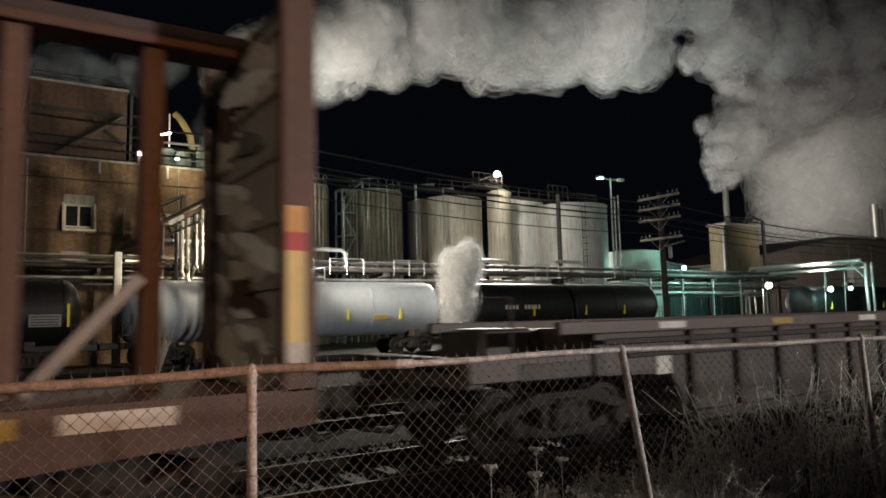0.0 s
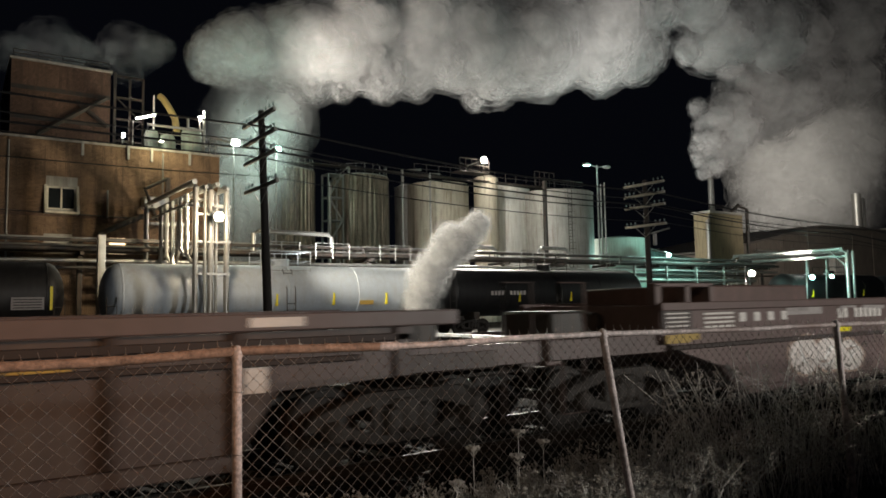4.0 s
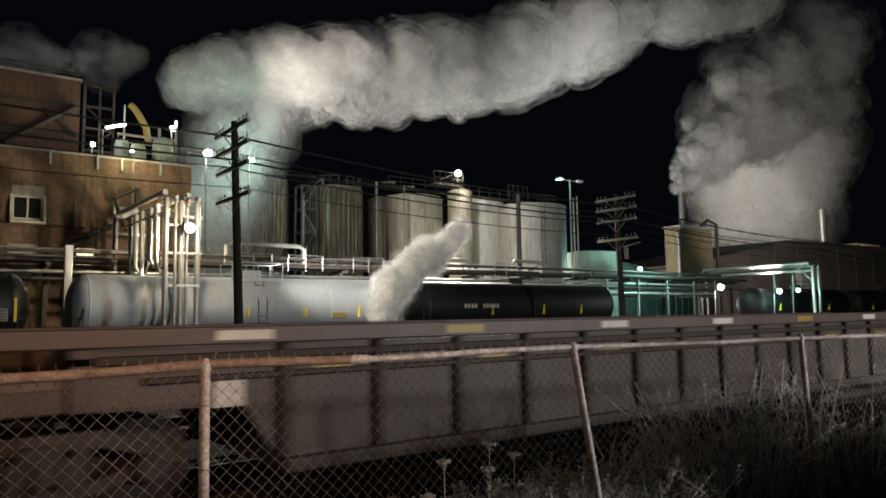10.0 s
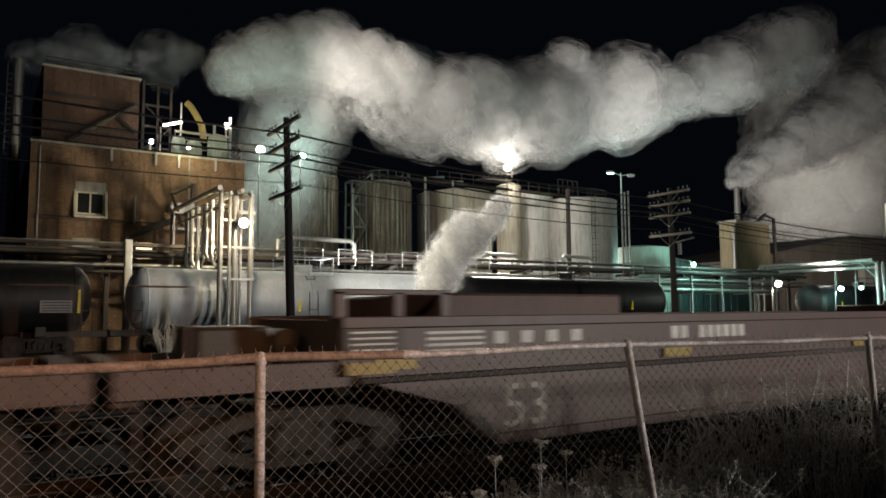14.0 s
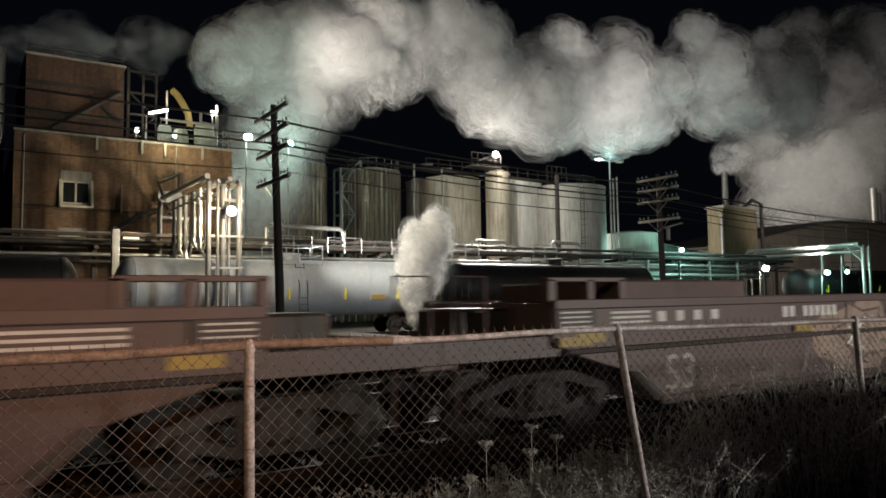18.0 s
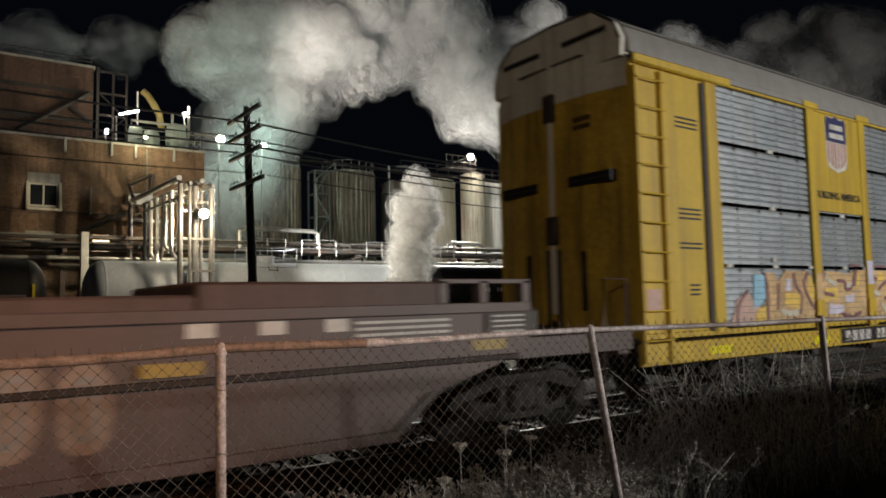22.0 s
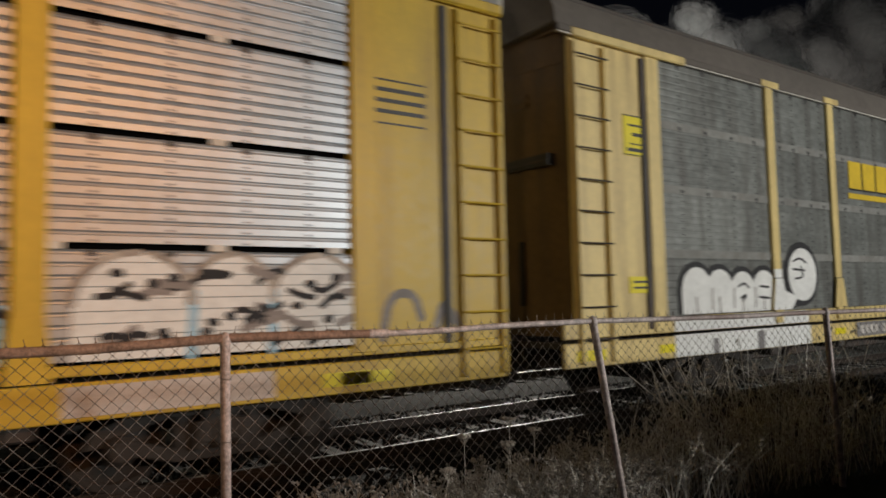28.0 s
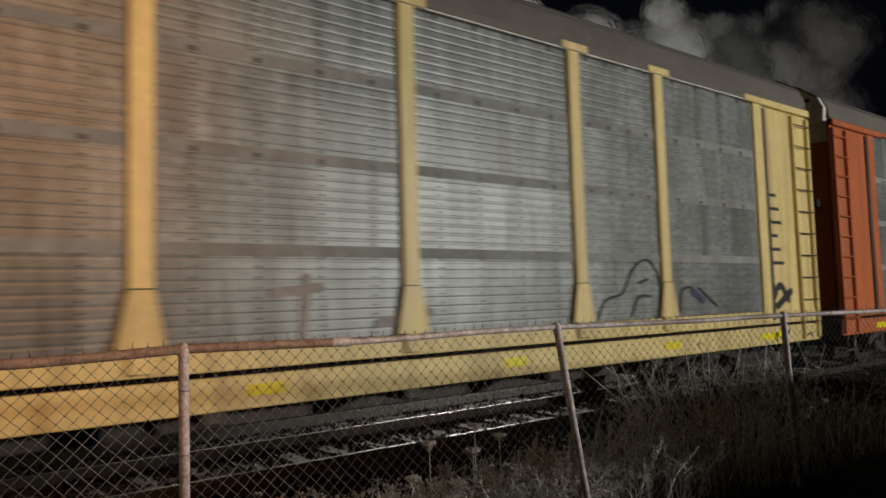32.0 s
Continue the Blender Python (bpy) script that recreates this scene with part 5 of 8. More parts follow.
def tank_car(x0, length, label, shell, black, stripes, tall=0.58):
    c = thing("tank_car", label, "tank car", "tank cars on the siding", (x0, SIDING_Y, 0))
    r, zc = 1.42, 2.40
    prof = []
    for k in range(9):
        a = math.pi / 2 * k / 8
        prof.append((r * math.sin(a) + (0 if k else 0.0), 0.75 * (1 - math.cos(a))))
    full = prof + [(rr, length - z) for rr, z in reversed(prof)]
    part("tank", Shape().lathe(full, 48, pose(0, 0, zc, 0, 90, 0)), shell, c)
    for x in [0.75] + [0.75 + (length - 1.5) * k / 4 for k in range(1, 4)] + [length - 0.75]:
        part("weld_band", Shape().lathe([(r, -0.04), (r + 0.012, -0.03), (r + 0.012, 0.03), (r, 0.04)], 48, pose(x, 0, zc, 0, 90, 0)), shell, c)
    m = length / 2
    part("manway", Shape().lathe([(0.42, zc + r - 0.05), (0.42, zc + r + 0.25), (0.46, zc + r + 0.27), (0.46, zc + r + 0.33), (0, zc + r + 0.36)], 20, pose(m, 0, 0)), shell, c, "domed manway with bolted cover")
    railing("safety_rail", shell if not black else STEEL_DARK, c, [(m - 1.3, -0.8, zc + 1.15), (m + 1.3, -0.8, zc + 1.15), (m + 1.3, 0.8, zc + 1.15), (m - 1.3, 0.8, zc + 1.15), (m - 1.3, -0.8, zc + 1.15)], 0.95, 0.022, 1.2)
    part("platform", Shape().box(m - 1.3, m + 1.3, -0.85, 0.85, zc + 1.08, zc + 1.15), STEEL_DARK, c)
    lad = Shape()
    for k in range(9):
        lad.tube([(m - 0.22, -1.5 + 0.012 * k * k * 0.6, 1.0 + 0.3 * k), (m + 0.22, -1.5 + 0.012 * k * k * 0.6, 1.0 + 0.3 * k)], 0.016, 5)
    lad.tube([(m - 0.22, -1.5, 0.9), (m - 0.22, -1.45, 2.6), (m - 0.22, -0.9, 3.6)], 0.02, 6).tube([(m + 0.22, -1.5, 0.9), (m + 0.22, -1.45, 2.6), (m + 0.22, -0.9, 3.6)], 0.02, 6)
    part("side_ladder", lad, STEEL_DARK, c)
    for sx in (0, 1):
        x = length if sx else 0
        d = -1 if sx else 1
        part("stub_sill", Shape().box(x - d * 0.75, x + d * 2.6, -0.4, 0.4, 0.78, 1.05, 0.02), STEEL_DARK, c)
        part("bolster", Shape().box(x + d * 1.75, x + d * 2.15, -1.4, 1.4, 0.85, 1.25, 0.03), STEEL_DARK, c)
        part("coupler", Shape().box(x - d * 1.0, x - d * 0.7, -0.12, 0.12, 0.76, 1.0, 0.03), TRUCK, c)
        part("end_ladder", Shape().tube([(x + d * 0.1, -1.35, 0.7), (x + d * 0.1, -1.35, 2.3)], 0.02, 6).tube([(x + d * 0.5, -1.4, 0.7), (x + d * 0.5, -1.4, 2.3)], 0.02, 6).tube([(x + d * 0.1, -1.37, 1.4), (x + d * 0.5, -1.4, 1.4)], 0.018, 5).tube([(x + d * 0.1, -1.37, 1.9), (x + d * 0.5, -1.4, 1.9)], 0.018, 5), STEEL_DARK, c)
        truck_parts(c, x + d * 1.95)
    for x in stripes:
        part("reflector", Shape().box(x - 0.05, x + 0.05, -r - 0.012, -r + 0.16, 1.80, 1.80 + tall, 0.004), REFLECT, c, "yellow reflective strip")
    return c


left_car = tank_car(-13.1, 16.8, "black tank car with yellow reflectors on the siding", CAR_BLACK, True, (2, 6, 11, 16.2), 0.95)
white_car = tank_car(5.05, 16.6, "pale grey-white tank car on the siding", CAR_WHITE, False, (7.6, 10.6, 13.65))
black_car = tank_car(22.75, 16.9, "black tank car with a lit upper edge on the siding", CAR_BLACK, True, (5.2, 9.5, 13.0))
tank_car(58.5, 17.0, "black tank car under the gantry", CAR_BLACK, True, (3.0, 12.0))
tank_car(77.2, 17.0, "black tank car beyond the gantry", CAR_BLACK, True, (3.0, 12.0))
part("placard", Shape().box(12.05, 12.85, -1.45, -1.40, 1.80, 2.02, 0.005), PLACARD, white_car, "yellow placard")
part("grey_panel", Shape().box(14.8, 15.95, -1.44, -1.38, 1.82, 2.32, 0.005), CAR_GREY, left_car, "grey notice panel with dark lines")
for k in range(4):
    part("notice_line", Shape().box(14.88, 15.87, -1.446, -1.40, 1.88 + 0.11 * k, 1.92 + 0.11 * k), BLACK_PAINT, left_car)
for k in range(9):
    part("stencil_bar", Shape().box(3.0 + 0.26 * k + (0.4 if k > 3 else 0), 3.17 + 0.26 * k + (0.4 if k > 3 else 0), -1.436, -1.40, 2.22, 2.46), LETTER_WHITE, black_car)
bush = thing("bare_bush", "small bare twiggy bush beside the siding", "bush", at=(6.3, 31.6, -0.3))
rng = random.Random(8)
s = Shape()
for k in range(90):
    a, l = rng.uniform(0, 6.28), rng.uniform(0.8, 2.4)
    p1 = Vector((math.cos(a) * l * 0.25, math.sin(a) * l * 0.25, l * 0.6))
    p2 = p1 + Vector((rng.gauss(0, 0.3), rng.gauss(0, 0.3), l * 0.4))
    s.tube([(0.1 * math.cos(a), 0.1 * math.sin(a), 0), p1, p2], [0.02, 0.012, 0.004], 4, caps=False)
part("twig", s, STALK, bush)

# ---- the passing train; each car is built from its left end at x = 0, on the track's middle line ----
CARS = []  # (car, place of its left end at the start)
WHEELS = []
SIDE = -1.48


def gone(t):
    """How far the train has rolled, in metres."""
    return 5.35 * t - 0.0039 * t * t


def rail_car(name, label, category, start):
    c = thing(name, label, category, "passing train", (start, TRACK_Y, 0))
    CARS.append((c, start))
    return c


def coupler(c, x, d):
    cp = part("coupler", Shape().box(x, x + d * 0.75, -0.11, 0.11, 0.74, 0.98, 0.03), TRUCK, c)
    part("knuckle", Shape().box(x + d * 0.72, x + d * 0.95, -0.16, 0.16, 0.70, 1.0, 0.05), TRUCK, cp)
    part("air_hose", Shape().tube([(x + d * 0.1, -0.45, 0.75), (x + d * 0.45, -0.42, 0.45), (x + d * 0.8, -0.3, 0.5)], 0.03, 8), BLACK_PAINT, c)


def bars(c, x, z, w, h, n, gap, material, y=SIDE):
    """A row of plain stencil bars."""
    me = Shape().box(0, w, y - 0.006, y + 0.004, 0, h).mesh("stencil_bar", material)
    for k in range(n):
        ob = part("stencil_bar", me, material, c)
        ob.location = (x + k * (w + gap), 0, z)


def blob(rng, cx, cz, rx, rz, rough=0.12, n=26):
    ph = [rng.uniform(0, 6.28) for _ in range(3)]
    out = []
    for k in range(n):
        a = 2 * math.pi * k / n
        q = 1 + rough * (math.sin(2 * a + ph[0]) + 0.6 * math.sin(3 * a + ph[1]) + 0.4 * math.sin(5 * a + ph[2]))
        out.append((cx + rx * q * math.cos(a), cz + rz * q * math.sin(a)))
    return out


def shard(rng, cx, cz, rx, rz):
    """A jagged, swollen outline as sprayed letters have, but no letter."""
    n = rng.choice((9, 10, 11, 12))
    out = []
    for k in range(n):
        a = 2 * math.pi * (k + rng.uniform(-0.25, 0.25)) / n
        q = rng.uniform(0.95, 1.2) if k % 2 else rng.uniform(0.55, 0.8)
        out.append((cx + rx * q * math.cos(a), cz + rz * q * math.sin(a)))
    return out


def brush(points, r, y0, y1):
    """One flat brush stroke with round ends along a polyline in the XZ plane."""
    pts = [p for k, p in enumerate(points) if k == 0 or math.dist(p, points[k - 1]) > 1e-3]
    left, right = [], []
    for k, (px, pz) in enumerate(pts):
        (ax, az), (bx, bz) = pts[max(0, k - 1)], pts[min(len(pts) - 1, k + 1)]
        d = math.hypot(bx - ax, bz - az) or 1.0
        nx, nz = -(bz - az) / d * r, (bx - ax) / d * r
        left.append((px + nx, pz + nz))
        right.append((px - nx, pz - nz))

    def cap(centre, start, turn):
        a0 = math.atan2(start[1] - centre[1], start[0] - centre[0])
        return [(centre[0] + r * math.cos(a0 + turn * math.pi * i / 6), centre[1] + r * math.sin(a0 + turn * math.pi * i / 6)) for i in range(1, 6)]

    ring = left + cap(pts[-1], left[-1], -1) + right[::-1] + cap(pts[0], right[0], -1)
    n, m = len(ring), len(left)
    s = Shape()
    vs = [(x, y0, z) for x, z in ring] + [(x, y1, z) for x, z in ring]
    fs = [(i, i + 1, m + 5 + m - 2 - i, m + 5 + m - 1 - i) for i in range(m - 1)]
    fs += [tuple(range(m - 1, m + 6)), tuple(range(2 * m + 4, n)) + (0,)]
    fs += [(i, n + i, n + (i + 1) % n, (i + 1) % n) for i in range(n)]
    return s.add(vs, fs)


def spray(c, x0, x1, z0, z1, letters, fill, edge, seed, y=SIDE, label="", halo=None, round_=False):
    """Unreadable sprayed shapes: a cloud behind, dark outlines, filled strokes and pale flecks."""
    rng = random.Random(seed)
    step = (x1 - x0) / letters
    if halo:
        for k in range(letters + 2):
            part("spray_cloud", Shape().prism(blob(rng, x0 + (x1 - x0) * k / (letters + 1), (z0 + z1) / 2 + rng.uniform(-0.1, 0.1), step * 0.62, (z1 - z0) * rng.uniform(0.38, 0.58), 0.14), 1, y - 0.004 - 0.0003 * k, y + 0.004), halo, c, smooth=0)
    for k in range(letters):
        w, h = step * 1.18, (z1 - z0) * rng.uniform(0.85, 1.0)
        ox, oz = x0 + step * k, z0 + rng.uniform(0, 0.08)
        cx, cz = ox + w * 0.5, oz + h * 0.5
        ring = blob(rng, cx, cz, w * 0.52, h * 0.5, 0.07, 30) if round_ else shard(rng, cx, cz, w * 0.58, h * 0.52)
        grow = 1 + 0.085 / max(0.2, w * 0.5)
        z_by = 0.0012 * k
        part("spray_outline", Shape().prism([(cx + (a - cx) * grow, cz + (b - cz) * grow) for a, b in ring], 1, y - 0.010 - z_by, y + 0.004), edge, c, smooth=0)
        part("spray_fill", Shape().prism(ring, 1, y - 0.0145 - z_by, y + 0.004), fill, c, label, smooth=0)
        for j in range(2):
            bend = [(cx + w * rng.uniform(-0.34, 0.34), cz + h * rng.uniform(-0.34, 0.34)) for _ in range(rng.choice((2, 3, 3)))]
            part("spray_line", brush(bend, rng.uniform(0.014, 0.03), y - 0.0155 - z_by, y + 0.004), edge if j == 0 else (TAG_WHITE if fill is not TAG_WHITE else edge), c, smooth=0)


def truck(c, x):
    WHEELS.extend(truck_parts(c, x))


def well_ends(c, L, body):
    """End platforms, raised cross frames and trucks that both kinds of well car share."""
    for sx in (0, 1):
        x, d = (L, -1) if sx else (0, 1)
        part("end_sill", Shape().box(x, x + d * 0.25, -1.35, 1.35, 0.95, 1.30, 0.02), body, c)
        part("end_platform", Shape().box(x, x + d * 3.4, -1.25, 1.25, 1.12, 1.20, 0.01), STEEL_DARK, c)
        for y in (-1.42, 1.36):
            part("platform_sill", Shape().box(x, x + d * 3.4, y, y + 0.06, 1.02, 1.28, 0.01), CHORD, c)
        part("grab_iron", Shape().tube([(x + d * 0.15, -1.44, 1.3), (x + d * 0.15, -1.44, 2.0), (x + d * 0.6, -1.44, 2.0), (x + d * 0.6, -1.44, 1.3)], 0.018, 6), body, c)
        part("brake_box", Shape().box(x + d * 0.9, x + d * 1.7, -0.5, 0.6, 1.2, 1.62, 0.04), STEEL_DARK, c)
        part("air_tank", Shape().lathe([(0, 0), (0.17, 0.05), (0.17, 0.9), (0, 0.95)], 14, pose(x + d * 1.9, -0.45, 1.42, -90, 0, 0)), STEEL_DARK, c)
        part("ladder_step", Shape().tube([(x + d * 0.2, -1.42, 1.0), (x + d * 0.2, -1.42, 0.35), (x + d * 0.6, -1.42, 0.35), (x + d * 0.6, -1.42, 1.0)], 0.016, 6), body, c)
        coupler(c, x, -d)
        truck(c, x + d * 1.75)


def smooth_well(start, L, seed, tags, a=2.05):
    c = rail_car("well_car", "brown smooth-sided container well car with sprayed lettering", "rail car", start)
    b = L - 2.0
    out = [(a, 1.20), (a, 1.70), (b, 1.70), (b, 1.20), (b - 0.55, 0.98), (b - 1.35, 0.76), (b - 1.85, 0.34), (a + 1.85, 0.34), (a + 1.35, 0.76), (a + 0.55, 0.98)]
    for y, nm in ((SIDE, "side_panel"), (1.38, "side_panel")):
        part(nm, Shape().prism(out, 1, y, y + 0.10), WELL_BROWN, c)
        o = y - 0.05 if y < 0 else y + 0.10
        part("top_chord", Shape().box(a, b, o, o + 0.05, 1.60, 1.72, 0.012), WELL_BROWN, c)
        part("belt_rail", Shape().box(a + 0.2, b - 0.2, o, o + 0.05, 1.04, 1.11, 0.012), RIB_DARK, c)
        part("bottom_chord", Shape().box(a + 1.9, b - 1.9, o, o + 0.05, 0.28, 0.40, 0.012), WELL_BROWN, c)
    part("well_floor", Shape().box(a + 2.0, b - 2.0, -1.38, 1.38, 0.30, 0.36), STEEL_DARK, c)
    for sx in (0, 1):
        x, d = (b, -1) if sx else (a, 1)
        # raised housing over the end of the well and an open frame at its foot
        part("end_housing", Shape().box(x + d * 1.3, x + d * 4.0, SIDE + 0.04, 1.2, 1.66, 1.97, 0.03), RUST_RED, c, "dark red raised end housing")
        if sx:
            part("housing_step", Shape().box(x - 4.0, x - 6.2, SIDE + 0.04, 1.2, 1.62, 1.85, 0.03), RUST_RED, c)
        fr = part("end_frame", Shape().box(x - d * 0.05, x + d * 0.08, SIDE + 0.02, SIDE + 0.16, 1.68, 1.98, 0.01), WELL_BROWN, c, "open steel end frame")
        for q in (0.62, 1.2):
            part("frame_bar", Shape().box(x + d * q, x + d * (q + 0.12), SIDE + 0.02, SIDE + 0.16, 1.70, 1.98, 0.01), WELL_BROWN, fr)
        part("frame_bar", Shape().box(x - d * 0.05, x + d * 1.32, SIDE + 0.02, SIDE + 0.16, 1.94, 2.0, 0.01), WELL_BROWN, fr)
        part("frame_panel", Shape().box(x + d * 0.02, x + d * 0.70, SIDE - 0.03, SIDE, 1.32, 1.62, 0.01), WELL_GREY, c, "dull notice panel at the corner")
        for k in range(4):
            part("notice_line", Shape().box(x + d * 0.10, x + d * 0.6, SIDE - 0.034, SIDE - 0.029, 1.37 + 0.06 * k, 1.39 + 0.06 * k), LETTER_WHITE, c)
        part("cross_bulkhead", Shape().box(x + d * 0.1, x + d * 0.2, -1.36, 1.36, 1.2, 1.68), WELL_BROWN, c)
        part("reflector", Shape().box(x + d * 0.38, x + d * 0.88, SIDE - 0.006, SIDE + 0.002, 1.17, 1.29), PLACARD, c)
        part("slope_web", Shape().prism([(x + d * 1.4, 0.76), (x + d * 1.52, 0.76), (x + d * 2.0, 0.38), (x + d * 1.86, 0.38)], 1, SIDE - 0.03, SIDE), STEEL_DARK, c)
    well_ends(c, L, WELL_BROWN)
    for x in (a + 0.05, 6.75, 11.55, 14.3, 17.9):
        bright = round(x, 2) in tags.get("bright", ())
        part("reflector", Shape().box(x, x + 0.54, SIDE - 0.056, SIDE - 0.049, 1.14, 1.26), REFLECT if bright else PLACARD, c, "bright yellow reflective strip" if bright else "dull yellow reflective strip")
    bars(c, a + 1.9, 1.40, 0.17, 0.14, 4, 0.22, LETTER_WHITE)
    bars(c, a + 4.9, 1.38, 0.15, 0.17, 2, 0.05, LETTER_WHITE)
    bars(c, a + 5.5, 1.38, 0.13, 0.17, 6, 0.05, LETTER_WHITE)
    for k in range(4):
        part("stencil_line", Shape().box(a + 1.0, a + 1.75, SIDE - 0.006, SIDE + 0.004, 1.33 + 0.065 * k, 1.36 + 0.065 * k), LETTER_WHITE, c)
        part("stencil_line", Shape().box(b - 2.4, b - 1.2, SIDE - 0.006, SIDE + 0.004, 1.33 + 0.065 * k, 1.36 + 0.065 * k), LETTER_WHITE, c)
    bars(c, b - 4.1, 1.46, 0.26, 0.13, 3, 0.42, LETTER_WHITE)
    if tags.get("number"):
        for x in (a + 2.0,):
            ob = part("number", words("53", 0.70, 0.004), STENCIL_OLD, c, "large stencilled number 53")
            ob.data.materials.append(STENCIL_OLD)
            ob.location = (x, SIDE - 0.004, 0.46)
    for k, (x0, x1, z0, z1, n, fill, edge, halo) in enumerate(tags.get("spray", ())):
        spray(c, x0, x1, z0, z1, n, fill, edge, seed + k, SIDE, "faded sprayed letter", halo, fill is FADED_PINK)
    return c


def ribbed_well(start, L):
    c = rail_car("well_car", "grey-brown container well car with ribbed sides", "rail car", start)
    a, b = 1.9, L - 1.9
    out = [(a, 1.0), (a, 1.52), (b, 1.52), (b, 1.0), (b - 1.5, 0.95), (b - 1.9, 0.33), (a + 1.9, 0.33), (a + 1.5, 0.95)]
    for y in (SIDE + 0.06, 1.34):
        part("side_panel", Shape().prism(out, 1, y, y + 0.08), WELL_GREY, c)
        o = SIDE - 0.03 if y < 0 else 1.42
        part("top_chord", Shape().box(a - 0.6, b + 0.6, o, o + 0.12, 1.53, 1.70, 0.015), CHORD, c)
        # near-black rail puts the shadow line under the top chord into colour
        part("mid_rail", Shape().box(a, b, o + 0.03, o + 0.09, 1.38, 1.46, 0.01), RIB_DARK, c)
        part("belt_rail", Shape().box(a + 0.6, b - 0.6, o + 0.03, o + 0.09, 1.20, 1.26, 0.01), RIB_DARK, c)
        part("bottom_chord", Shape().box(a + 1.9, b - 1.9, o, o + 0.12, 0.27, 0.42, 0.015), WELL_GREY, c)
    part("well_floor", Shape().box(a + 1.9, b - 1.9, -1.38, 1.38, 0.30, 0.36), STEEL_DARK, c)
    # near-black, for the dark recess stripe at each rib
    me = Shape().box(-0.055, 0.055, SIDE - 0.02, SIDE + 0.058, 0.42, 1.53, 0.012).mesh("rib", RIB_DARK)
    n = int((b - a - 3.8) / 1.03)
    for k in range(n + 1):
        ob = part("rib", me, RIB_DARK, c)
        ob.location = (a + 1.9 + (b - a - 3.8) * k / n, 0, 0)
    for k in range(n):
        if k % 2 == 0:
            x = a + 1.9 + (b - a - 3.8) * (k + 0.3) / n
            part("reflector", Shape().box(x, x + 0.46, SIDE + 0.05, SIDE + 0.056, 1.20, 1.30), PLACARD, c, "dull yellow reflective strip")
    for x in (a + 1.2, b - 1.9):
        part("notice_plate", Shape().box(x, x + 0.30, SIDE + 0.045, SIDE + 0.052, 0.95, 1.22), LETTER_WHITE, c)
    for k in range(7):
        x = a + 1.2 + k * (b - a - 3) / 6
        part("chord_patch", Shape().box(x, x + 0.55, SIDE - 0.036, SIDE - 0.031, 1.57, 1.66), PLACARD if k % 3 == 1 else LETTER_WHITE, c)
    for sx in (0, 1):
        x, d = (b, -1) if sx else (a, 1)
        part("corner_post", Shape().box(x, x + d * 0.2, SIDE, SIDE + 0.15, 1.0, 1.53, 0.01), WELL_GREY, c)
        part("cross_bulkhead", Shape().box(x + d * 0.05, x + d * 0.15, -1.30, 1.30, 1.2, 1.60), WELL_GREY, c)
        part("side_casting", Shape().box(x - d * 1.2, x, SIDE + 0.05, SIDE + 0.15, 1.0, 1.22, 0.02), WELL_GREY, c)
    well_ends(c, L, WELL_GREY)
    return c


